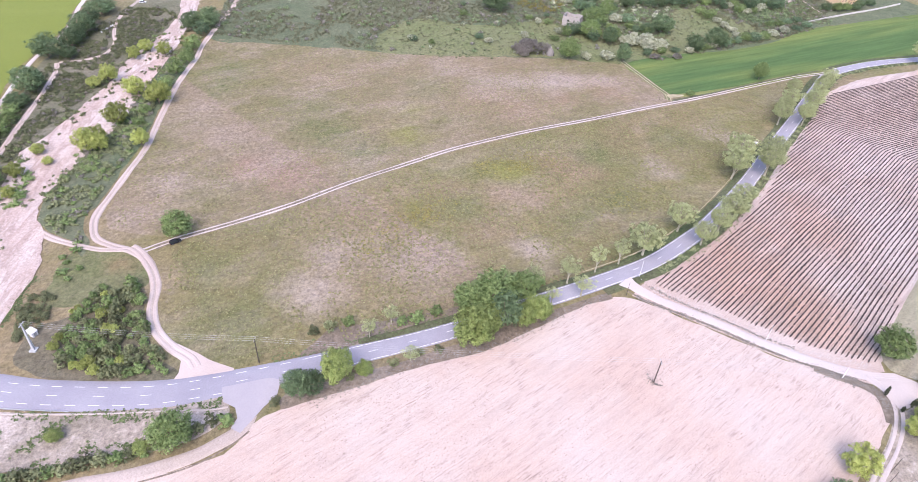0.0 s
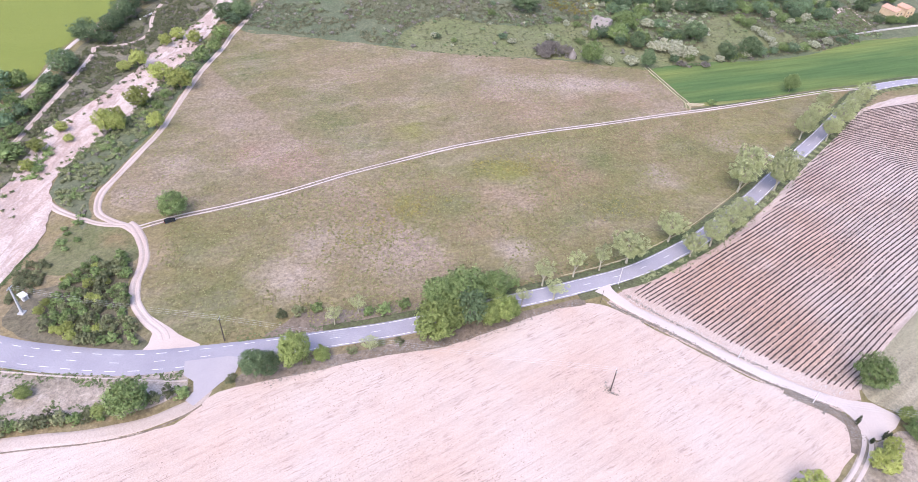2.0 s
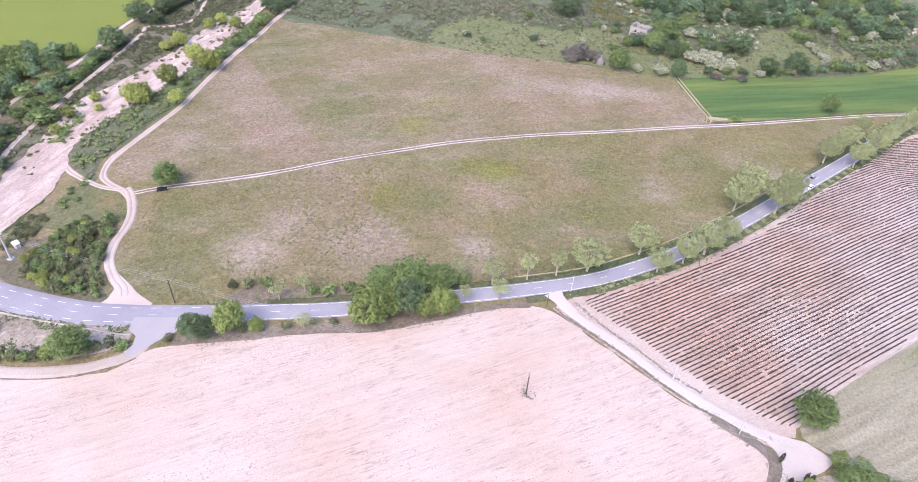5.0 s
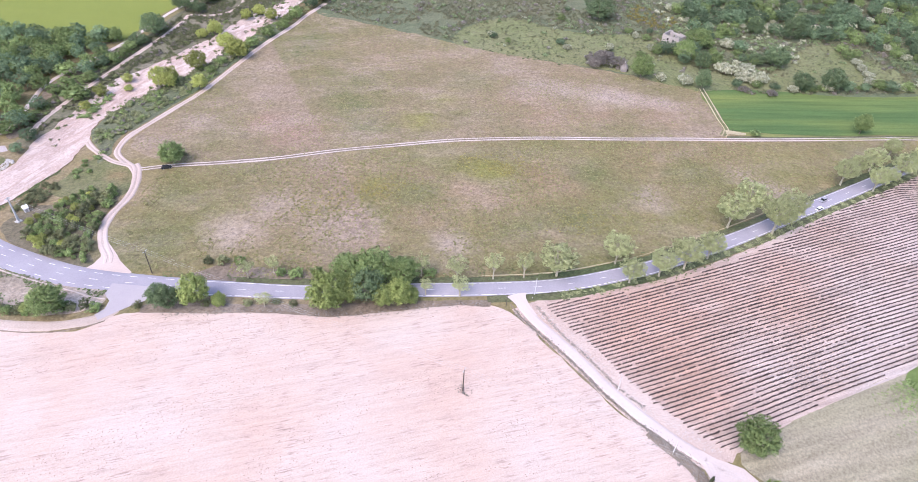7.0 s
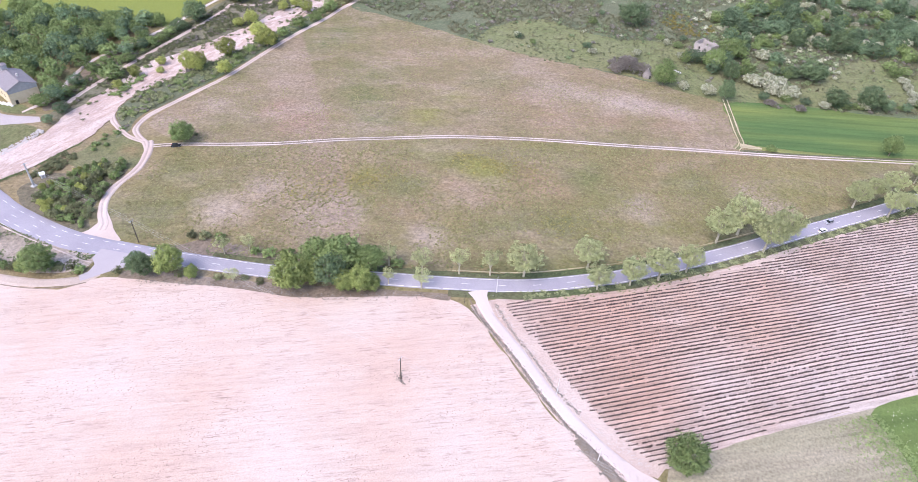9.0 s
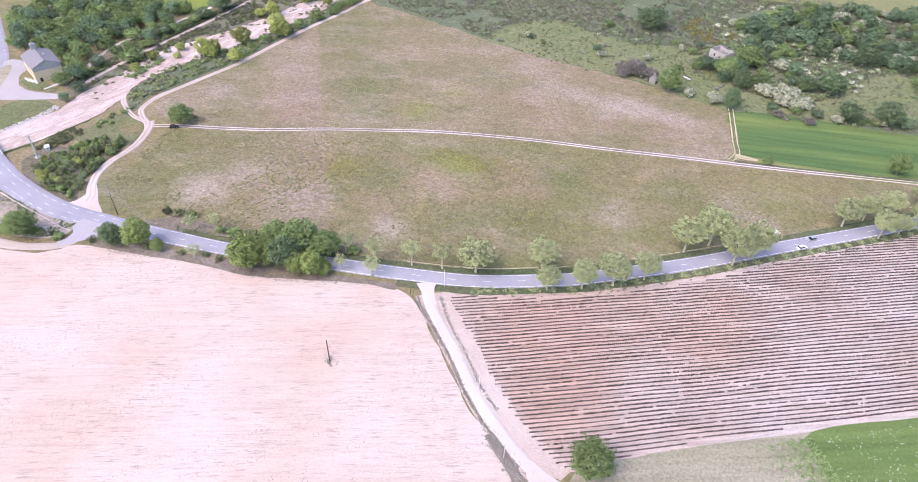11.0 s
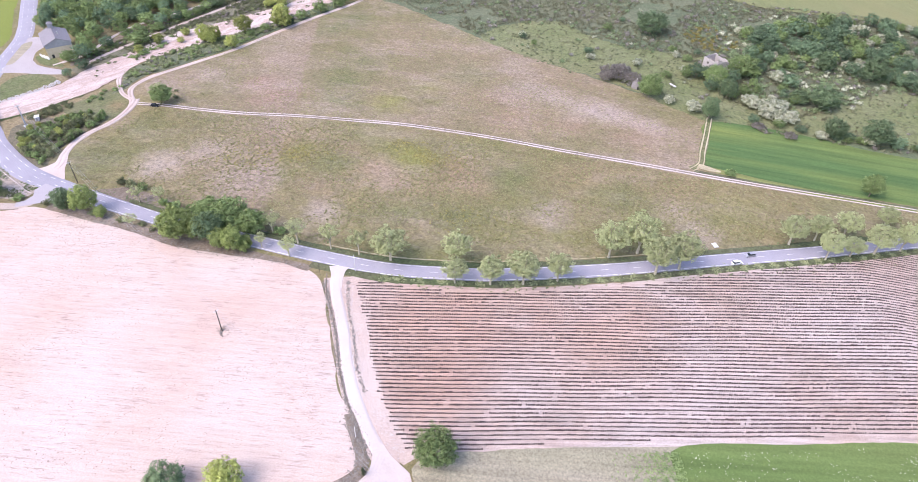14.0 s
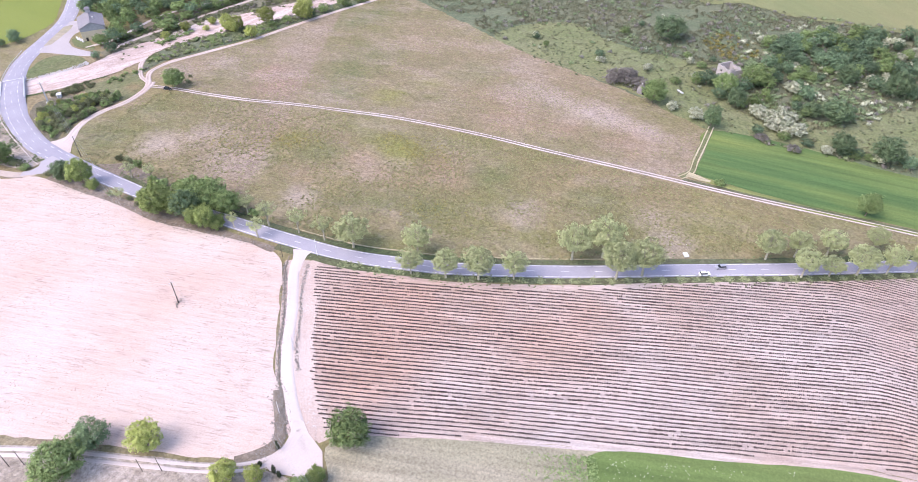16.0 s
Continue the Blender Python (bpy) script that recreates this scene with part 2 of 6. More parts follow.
PALE_SPOT, RED_SPOT, GREEN_SPOT, LIME_SPOT = (0.375, 0.30, 0.26), (0.30, 0.19, 0.145), (0.122, 0.145, 0.058), (0.205, 0.205, 0.06)
MEADOW = meadow_material("dry_meadow", (0.162, 0.158, 0.063), (0.225, 0.176, 0.098), (0.33, 0.265, 0.215), 0.4,
    [(-131, 125, 15, 0.8, PALE_SPOT), (-141, 86, 13, 0.8, PALE_SPOT), (-155, 103, 10, 0.6, PALE_SPOT), (-109, 161, 9, 0.85, PALE_SPOT), (-96, 316, 9, 0.7, PALE_SPOT), (-129, 128, 10, 0.7, PALE_SPOT), (-140, 180, 12, 0.55, RED_SPOT), (-139, 220, 14, 0.5, RED_SPOT), (-128, 160, 14, 0.4, RED_SPOT), (-109, 256, 10, 0.75, PALE_SPOT), (-113, 309, 11, 0.5, PALE_SPOT), (-131, 190, 9, 0.35, RED_SPOT), (-130, 224, 11, 0.35, RED_SPOT), (-157, 167, 9, 0.35, RED_SPOT), (-170, 128, 10, 0.35, RED_SPOT), (-106, 217, 13, 0.75, GREEN_SPOT), (-146, 56, 15, 0.6, GREEN_SPOT), (-176, 66, 9, 0.5, GREEN_SPOT), (-108, 194, 12, 0.7, GREEN_SPOT), (-135, 240, 12, 0.6, GREEN_SPOT), (-118, 290, 16, 0.6, GREEN_SPOT), (-151, 198, 10, 0.8, LIME_SPOT), (-158, 145, 6, 0.6, LIME_SPOT), (-146, 160, 10, 0.6, GREEN_SPOT), (-116, 342, 16, 0.4, LIME_SPOT)], True)
MEADOW_PINK = meadow_material("browned_meadow", (0.17, 0.157, 0.072), (0.238, 0.184, 0.118), (0.345, 0.268, 0.225), 0.6,
    [(-213, 121, 17, 1.0, RED_SPOT), (-228, 112, 12, 0.8, RED_SPOT), (-236, 81, 10, 0.5, PALE_SPOT), (-255, 118, 12, 0.5, PALE_SPOT), (-226, 58, 7, 0.6, PALE_SPOT), (-201, 288, 13, 0.8, PALE_SPOT), (-193, 302, 12, 0.8, PALE_SPOT), (-185, 317, 10, 0.75, PALE_SPOT), (-212, 272, 12, 0.7, PALE_SPOT), (-224, 257, 12, 0.7, PALE_SPOT), (-172, 306, 15, 0.5, RED_SPOT), (-210, 247, 13, 0.35, RED_SPOT), (-190, 250, 20, 0.4, RED_SPOT), (-253, 252, 13, 0.4, PALE_SPOT), (-205, 184, 12, 0.7, LIME_SPOT), (-224, 202, 11, 0.5, LIME_SPOT), (-316, 152, 12, 0.75, GREEN_SPOT), (-300, 142, 10, 0.6, GREEN_SPOT), (-228, 156, 16, 0.7, GREEN_SPOT), (-255, 165, 17, 0.5, GREEN_SPOT), (-205, 158, 12, 0.6, GREEN_SPOT), (-182, 280, 10, 0.4, RED_SPOT), (-240, 225, 15, 0.4, GREEN_SPOT)], True)
# Both hillside floors hold a little extra blue that paints in haze.
SCRUB_FLOOR = meadow_material("scrub_floor", (0.10, 0.132, 0.074), (0.13, 0.142, 0.088), (0.21, 0.195, 0.13), 0.4)
GREEN_FLOOR = meadow_material("green_pasture", (0.14, 0.167, 0.072), (0.178, 0.184, 0.09), (0.215, 0.205, 0.135), 0.4)
BANK_GRASS = meadow_material("bank_grass", (0.095, 0.135, 0.052), (0.145, 0.15, 0.07), (0.23, 0.195, 0.135), 0.35, [(-200, 44, 7, 0.8, (0.26, 0.175, 0.10))])
GREY_FLOOR = meadow_material("stony_waste", (0.19, 0.165, 0.115), (0.37, 0.305, 0.26), (0.56, 0.475, 0.435), 0.95)
PLOUGHED = soil_material("ploughed_soil", (0.51, 0.378, 0.322), (0.54, 0.446, 0.404), 6.0, 0.16, 0.2, 0.8, 0.8)
RED_SOIL, WHITE_SOIL = (0.47, 0.305, 0.24), (0.53, 0.46, 0.435)
LAV_SOIL = soil_material("lavender_soil", (0.47, 0.355, 0.305), (0.515, 0.425, 0.39), 1.0, 0.4, 0.4, spots=[(-46, 202, 26, 0.85, RED_SOIL), (-38, 222, 20, 0.75, RED_SOIL), (-14, 208, 16, 0.7, RED_SOIL), (-36, 265, 20, 0.65, RED_SOIL), (-47, 280, 16, 0.5, RED_SOIL), (-62, 236, 14, 0.5, RED_SOIL), (-6, 270, 18, 0.8, WHITE_SOIL), (-18, 312, 22, 0.7, WHITE_SOIL), (-46, 350, 26, 0.7, WHITE_SOIL), (-20, 240, 14, 0.5, WHITE_SOIL)])
LANE_SOIL = soil_material("lane_gravel", (0.49, 0.41, 0.385), (0.55, 0.475, 0.455), 0.0, 0.0, 0.12, relief=0.05)
TRACK_CROWN = soil_material("track_crown", (0.385, 0.31, 0.265), (0.50, 0.41, 0.37), 0.0, 0.0, 0.3, relief=0.1)
TRACK_SOIL = soil_material("track_earth", (0.44, 0.345, 0.31), (0.54, 0.445, 0.41), 0.0, 0.0, 0.14, relief=0.05)
GRAVEL = gravel_material()
HEADLAND = soil_material("stony_headland", (0.45, 0.325, 0.275), (0.55, 0.445, 0.40), 72.0, 0.1, 0.4)
STRAW = soil_material("straw_strip", (0.38, 0.32, 0.20), (0.50, 0.43, 0.30), 20.0, 0.3, 0.4)
YARD = soil_material("yard_dust", (0.36, 0.32, 0.325), (0.44, 0.39, 0.39), 0.0, 0.0, 0.25, relief=0.1)
STUBBLE = crop_material("stubble", (0.255, 0.24, 0.155), (0.36, 0.31, 0.24), 4, grain=0.4)
WHEAT = crop_material("green_wheat", (0.08, 0.138, 0.047), (0.175, 0.21, 0.062), 17, 0.44, 0.70, 1.0, 0.1)
WHEAT_EDGE = crop_material("thin_wheat_margin", (0.15, 0.18, 0.06), (0.24, 0.235, 0.09), 17)
SPRING_CROP = crop_material("spring_crop", (0.172, 0.205, 0.045), (0.19, 0.22, 0.052), 30, 0.3, 0.7, 0.15)
GREEN_CROP = crop_material("green_crop", (0.105, 0.158, 0.048), (0.15, 0.195, 0.065), 4)
FAR_CROP = crop_material("far_crop", (0.17, 0.185, 0.085), (0.205, 0.20, 0.095), 60, 0.34, 0.66, 0.3)
VERGE = meadow_material("road_verge", (0.075, 0.10, 0.045), (0.115, 0.115, 0.065), (0.2, 0.18, 0.13), 0.4)
SCRUB_EARTH = meadow_material("scrub_earth", (0.10, 0.105, 0.058), (0.14, 0.122, 0.082), (0.26, 0.22, 0.18), 0.35)
BANK_FLOOR = meadow_material("bank_floor", (0.12, 0.125, 0.074), (0.165, 0.152, 0.105), (0.30, 0.255, 0.215), 0.4)
BANK_EARTH = meadow_material("bank_earth", (0.17, 0.135, 0.10), (0.22, 0.175, 0.14), (0.33, 0.28, 0.24), 0.6)


def asphalt_material():
    n = Nodes("asphalt")
    c = n.mix(n.ramp(n.noise(0.08, 5, 0.6), [(0.3, 0.0), (0.7, 1.0)]), (0.285, 0.265, 0.31), (0.34, 0.32, 0.36))
    c = n.mix(1.0, c, n.ramp(n.noise(3.0, 5, 0.7), [(0.3, 0.85), (0.7, 1.12)]), "MULTIPLY")
    return n.done(c, 0.8)


ASPHALT = asphalt_material()
WORN_ASPHALT = soil_material("worn_asphalt", (0.335, 0.305, 0.33), (0.40, 0.36, 0.375), 0.0, 0.0, 0.06, relief=0.02)
PAINT = plain_material("road_paint", (0.72, 0.70, 0.72), (0.82, 0.8, 0.8), 3.0, 0.7, obj=False)
BARK = plain_material("bark", (0.16, 0.12, 0.09), (0.28, 0.23, 0.18), 3.0)
PALE_BARK = plain_material("pale_bark", (0.30, 0.27, 0.2), (0.5, 0.46, 0.36), 3.0)
LEAF_PLANE = leaf_material("plane_leaves", (0.345, 0.38, 0.18), (0.50, 0.535, 0.29), 0.12)
LEAF_GREEN = leaf_material("green_leaves", (0.125, 0.192, 0.066), (0.295, 0.375, 0.155), 0.22)
LEAF_VERGE = leaf_material("verge_grass_blades", (0.075, 0.105, 0.045), (0.15, 0.185, 0.08), 0.2)
LEAF_DARK = leaf_material("dark_leaves", (0.095, 0.145, 0.075), (0.195, 0.265, 0.135), 0.3)
LEAF_YELLOW = leaf_material("willow_leaves", (0.28, 0.325, 0.085), (0.48, 0.52, 0.18), 0.35)
LEAF_WHITE = leaf_material("hawthorn_blossom", (0.25, 0.275, 0.15), (0.58, 0.58, 0.46), 0.2)
LEAF_FRESH = leaf_material("fresh_leaves", (0.18, 0.245, 0.072), (0.385, 0.445, 0.165), 0.15)
LEAF_WOOD = leaf_material("wood_leaves", (0.10, 0.16, 0.092), (0.21, 0.295, 0.165), 0.35)
LEAF_GREY = leaf_material("bare_twigs", (0.18, 0.16, 0.14), (0.29, 0.265, 0.24), 0.2)
LEAF_SCRUB = leaf_material("scrub_leaves", (0.14, 0.162, 0.082), (0.265, 0.28, 0.15), 0.35)
LEAF_SHRUB = leaf_material("shrub_leaves", (0.13, 0.18, 0.09), (0.25, 0.31, 0.16), 0.2)
LEAF_HEATH = leaf_material("heath_leaves", (0.135, 0.15, 0.09), (0.25, 0.26, 0.165), 0.1, (0.175, 0.148, 0.09))
LEAF_BROOM = leaf_material("broom_flower", (0.20, 0.18, 0.06), (0.34, 0.29, 0.09), 0.3)
LEAF_LAV = leaf_material("lavender_foliage", (0.066, 0.052, 0.049), (0.125, 0.10, 0.092), 0.12)
HUMMOCK = leaf_material("hummock_grass", (0.175, 0.175, 0.078), (0.30, 0.28, 0.13), 0.1)
TUFT = leaf_material("grass_tufts", (0.17, 0.17, 0.075), (0.295, 0.275, 0.145), 0.1)


# ---- mesh helpers ----
def part(name, bm, material, parent=None, label=""):
    me = bpy.data.meshes.new(name)
    bm.to_mesh(me)
    bm.free()
    return mesh_part(name, me, material, parent, label)


def mesh_part(name, me, material, parent=None, label=""):
    me.materials.append(material)
    ob = new(name, me)
    ob.parent = parent
    if label:
        ob["label"] = label
    return ob


def raw(name, verts, faces, material, parent=None, shade=False):
    me = bpy.data.meshes.new(name)
    me.from_pydata([tuple(v) for v in verts], [], [tuple(f) for f in faces])
    if shade:
        me.shade_smooth()
    return mesh_part(name, me, material, parent)


def thing(name, label, category, group="", at=(0, 0, 0), kind=""):
    e = new(name)
    e.location = at
    return tagged(e, label, category, group, kind)


def box(bm, cx, cy, cz, sx, sy, sz, turn=0.0, bevel=0.0):
    m = pose(cx, cy, cz, 0, 0, turn) @ Matrix.Diagonal((sx, sy, sz, 1))
    got = bmesh.ops.create_cube(bm, size=1.0, matrix=m)
    if bevel:
        es = {e for v in got["verts"] for e in v.link_edges}
        bmesh.ops.bevel(bm, geom=list(es), offset=bevel, segments=2, profile=0.6, affect="EDGES")


def tube(bm, a, b, ra, rb, seg=7):
    a, b = Vector(a), Vector(b)
    d = b - a
    q = d.to_track_quat("Z", "Y").to_matrix().to_4x4()
    bmesh.ops.create_cone(bm, cap_ends=True, segments=seg, radius1=ra, radius2=rb, depth=d.length, matrix=Matrix.Translation((a + b) / 2) @ q)


# ---- the ground sheet and what is laid on it ----
def steps(lo, hi, fine_lo, fine_hi, fine):
    mid = list(np.arange(fine_lo, fine_hi + 0.1, fine))
    left, right, s = [], [], fine
    v = fine_lo
    while v > lo:
        s *= 1.3
        v -= s
        left.append(max(v, lo))
    v, s = fine_hi, fine
    while v < hi:
        s *= 1.3
        v += s
        right.append(min(v, hi))
    return left[::-1] + mid + right


def build_ground():
    xs = steps(-3500, 3300, -520, 100, 5.0)
    ys = steps(-3300, 3700, -120, 560, 5.0)
    verts = [(x, y, ground_z(x, y)) for y in ys for x in xs]
    w = len(xs)
    faces = [(j * w + i, j * w + i + 1, (j + 1) * w + i + 1, (j + 1) * w + i) for j in range(len(ys) - 1) for i in range(w - 1)]
    ob = raw("ground", verts, faces, MEADOW, shade=True)
    return tagged(ob, "dry spring meadow with brown and green patches", "ground", kind="structure")


def sheet(name, outline, material, lift, label, category, ragged=0.7, cell=6.0, kind="structure"):
    """A field laid over the ground, with an uneven edge."""
    edge = smooth(outline, 3.0, True)
    edge = [(p.x + ragged * noise.noise((p.x * 0.21, p.y * 0.21, 3.1)), p.y + ragged * noise.noise((p.x * 0.21, p.y * 0.21, 9.7))) for p in edge]
    xs, ys = [p[0] for p in edge], [p[1] for p in edge]
    pts = [Vector(p) for p in edge]
    e = np.array(edge)
    for gx in np.arange(min(xs), max(xs), cell):
        for gy in np.arange(min(ys), max(ys), cell):
            if inside(gx, gy, edge) and np.min((e[:, 0] - gx) ** 2 + (e[:, 1] - gy) ** 2) > 2.0:
                pts.append(Vector((gx, gy)))
    n = len(edge)
    vs, _, fs, *_ = delaunay_2d_cdt(pts, [(i, (i + 1) % n) for i in range(n)], [], 1, 0.001)
    ob = raw(name, [(v.x, v.y, ground_z(v.x, v.y) + lift) for v in vs], [f for f in fs], material, shade=True)
    return tagged(ob, label, category, kind=kind)


def ribbon(name, pts, width, material, lift, label="", category="", step=3.0, wobble=0.0, parent=None, rise=0.0, level=None):
    """A road or track laid over the ground: flat top and sloped edges."""
    line = smooth(pts, step)
    verts, faces = [], []
    across = [(-0.5, -0.14), (-0.46, 0.0), (-0.2, 0.02), (0.2, 0.02), (0.46, 0.0), (0.5, -0.14)]
    for i, p in enumerate(line):
        d = line[min(i + 1, len(line) - 1)] - line[max(i - 1, 0)]
        nrm = Vector((-d.y, d.x)).normalized()
        w = width * (1 + wobble * noise.noise((p.x * 0.13, p.y * 0.13, 5.5)))
        zc = None if level is None else level(p.x, p.y)
        for s, dz in across:
            q = p + nrm * s * w
            z = ground_z(q.x, q.y) if zc is None else zc
            verts.append((q.x, q.y, z + lift + dz))
    k = len(across)
    for i in range(len(line) - 1):
        for j in range(k - 1):
            a = i * k + j
            faces.append((a, a + k, a + k + 1, a + 1))
    ob = raw(name, verts, faces, material, parent, shade=True)
    if label:
        tagged(ob, label, category, kind="structure")
    return ob


ground = build_ground()

MEADOW_UPPER = [(-200, 70), (-191, 112), (-184, 170), (-170, 237), (-155, 287), (-146, 322), (-150, 333), (-190, 350), (-220, 317), (-242, 289), (-275, 247), (-303, 220), (-335, 188), (-357, 168), (-345, 152), (-318, 127), (-293, 105), (-262, 80), (-240, 60), (-222, 50)]
PLOUGH_EDGE = [(-109, 46), (-102, 67), (-98, 80), (-89, 102), (-84, 110), (-80, 136), (-76, 154), (-71, 163), (-63, 168), (-52, 170.5), (-33, 175), (-17, 179), (-4, 184), (7, 187), (14, 183), (16, 172), (15, 145), (15, 121), (16, 90), (14, 40), (-10, -20), (-60, -60), (-120, -52), (-132, -20), (-123, -3), (-112, 16), (-106, 32)]
LAV_EDGE = [(-68, 176), (-45, 179.5), (-20, 185), (-5, 193), (5, 201), (5, 212), (2, 239), (0, 282), (-1, 315), (-2, 350), (2, 378), (20, 440), (40, 520), (-10, 540), (-57, 528), (-67, 507), (-83.5, 466), (-89, 435), (-90, 408), (-83, 362), (-76, 318), (-70, 289), (-66, 261), (-64, 233), (-65, 204)]
sheet("upper_meadow", MEADOW_UPPER, MEADOW_PINK, 0.05, "browned dry grass meadow beyond the farm track", "meadow", 1.5)
sheet("hill_floor", [(-196, 352), (-220, 318), (-242, 290), (-275, 248), (-303, 221), (-335, 189), (-362, 168), (-420, 215), (-520, 300), (-480, 460), (-340, 640), (-100, 660), (-131, 556), (-142, 522), (-148, 471), (-159, 424), (-176, 372)], SCRUB_FLOOR, 0.06, "scrubby hillside with low grass", "hillside", 2.0, 9.0)
sheet("pasture", [(-189, 349), (-220, 319), (-242, 291), (-268, 257), (-290, 236), (-310, 258), (-313, 288), (-294, 304), (-276, 326), (-268, 350), (-262, 372), (-225, 388), (-204, 400), (-206, 428), (-218, 452), (-216, 484), (-150, 486), (-164, 446), (-172, 411), (-181, 380)], GREEN_FLOOR, 0.08, "green pasture between hedges and ruins", "pasture", 2.5)
sheet("garden_lawn", [(-174, 549), (-182, 566), (-178, 585), (-168, 579), (-157, 572), (-150, 563), (-153, 544), (-162, 540)], BANK_GRASS, 0.11, "mown lawn below the farmhouse", "lawn", 1.0, 6.0)
sheet("garden_bare", [(-184, 556), (-185, 570), (-180, 581), (-175, 575), (-177, 556)], TRACK_SOIL, 0.13, "bare worn patch at the lawn's end", "ground patch", 1.0, 4.0)
sheet("ploughed_field", PLOUGH_EDGE, PLOUGHED, 0.07, "bare pale pink ploughed field", "field", 1.2, 7.0)
sheet("lavender_ground", LAV_EDGE, LAV_SOIL, 0.07, "stony pink soil between the lavender rows", "field", 0.8, 7.0)
sheet("wheat_field", [(-189, 349), (-166, 340), (-149, 334), (-143, 347), (-131, 376), (-124, 402), (-115, 432), (-106, 456), (-100, 475), (-86, 512), (-68, 545), (-20, 625), (-60, 690), (-98, 640), (-130, 556), (-142, 522), (-148, 471), (-160, 430), (-170, 408), (-180, 386)], WHEAT, 0.10, "striped green wheat field", "field", 0.6, 7.0)
sheet("spring_field", [(-352, 46), (-372, 62), (-392, 77), (-414, 99), (-430, 112), (-462, 132), (-540, 190), (-700, 150), (-640, -20), (-480, -60), (-400, -58), (-376, -20), (-364, 15)], SPRING_CROP, 0.09, "bright yellow-green spring crop", "field", 0.8, 12.0)
sheet("roadside_field", [(-252, -66), (-270, -59), (-292, -58.5), (-312, -67), (-338, -79), (-420, -116), (-460, -190), (-330, -240), (-230, -160), (-214, -90)], SPRING_CROP, 0.09, "bright yellow-green crop beside the road", "field", 0.8, 12.0)
sheet("stubble_field", [(9, 201.5), (4.6, 207), (3.6, 214), (2, 239), (0.9, 278), (12, 276), (40, 272), (60, 240), (30, 206), (18, 204.5)], STUBBLE, 0.08, "pale mown stubble beside the lavender", "field", 0.7)
sheet("green_field", [(1.3, 279), (0.1, 315), (-0.7, 350), (4, 378), (22, 440), (42, 518), (120, 520), (130, 300), (60, 270), (14, 275)], GREEN_CROP, 0.09, "low green crop with white flowers", "field", 0.3, 9.0)
sheet("far_field", [(-356, 372), (-348, 401), (-330, 428), (-318, 458), (-306, 500), (-300, 560), (-420, 640), (-560, 520), (-470, 380)], FAR_CROP, 0.5, "distant green field above the wood", "field", 1.5, 12.0)
sheet("river_bed", [(-150, -40), (-168, -22), (-186, -10), (-194, 2), (-205, 12), (-218, 24), (-236, 31), (-252, 34), (-262, 42), (-274, 56), (-286, 70), (-298, 86), (-320, 106), (-346, 131), (-363, 147), (-390, 168), (-420, 192), (-470, 226), (-476, 214), (-430, 184), (-404, 168), (-380, 142), (-362, 118), (-341, 99), (-332, 86), (-318, 70), (-306, 54), (-300, 44), (-272, 26), (-252, 15), (-243, 8), (-226, 3), (-212, -11), (-199, -21), (-176, -40), (-158, -60)], GRAVEL, 0.28, "dry river bed of pale pink gravel", "river bed", 1.6, 4.0)
sheet("far_bank_floor", [(-246, 8), (-258, 15), (-276, 25), (-300, 42), (-312, 56), (-322, 70), (-334, 86), (-346, 100), (-364, 116), (-382, 142), (-404, 168), (-430, 184), (-450, 176), (-432, 146), (-410, 114), (-386, 84), (-366, 70), (-340, 50), (-318, 32), (-290, 12), (-262, -2)], BANK_FLOOR, 0.05, "grey-olive scrub floor on the far bank", "bank", 1.5, 6.0)
sheet("slope_floor", [(-252, -4), (-264, 0), (-286, 6), (-308, 15), (-330, 35), (-346, 50), (-340, 58), (-320, 44), (-300, 30), (-280, 18), (-262, 7), (-250, 2)], BANK_EARTH, 0.07, "bare brown slope below the wood", "bank", 1.5, 5.0)
ribbon("far_shore", [(-240, 5), (-252, 14), (-272, 25), (-300, 43), (-306, 53), (-318, 69), (-332, 85), (-341, 98), (-362, 117), (-380, 141), (-404, 167)], 13.0, BANK_FLOOR, 0.10, "stony olive edge of the gravel bed", "bank", 3.0, 0.3)
sheet("bank_meadow", [(-182, 46), (-190, 50), (-202, 49), (-212, 42), (-218, 37), (-214, 30), (-206, 24), (-198, 18), (-190, 22), (-186, 32)], BANK_GRASS, 0.06, "green grass between track and river bed", "grass", 1.0, 5.0)
sheet("river_scrub_floor", [(-212, 36), (-222, 37), (-236, 33), (-247, 33), (-260, 40), (-273, 54), (-287, 70), (-300, 88), (-330, 112), (-352, 134), (-340, 142), (-318, 122), (-296, 103), (-270, 82), (-256, 68), (-242, 55), (-236, 46), (-228, 43), (-218, 41)], SCRUB_FLOOR, 0.09, "scrubby river bank", "bank", 1.0, 5.0)
sheet("scrub_floor_west", [(-136, 37), (-148, 34), (-160, 36), (-172, 40), (-182, 45), (-190, 36), (-184, 26), (-186, 12), (-178, 4), (-166, 6), (-150, 20)], SCRUB_EARTH, 0.05, "stony scrub patch between road and track", "scrub", 1.2, 4.0)
sheet("waste_strip", [(-122, 42), (-128, 30), (-138, 18), (-148, 6), (-160, -6), (-176, -18), (-172, -34), (-150, -24), (-134, -4), (-124, 10), (-115, 28), (-117, 40)], GREY_FLOOR, 0.06, "stony strip between the road and the lane", "waste strip", 0.8, 4.0)
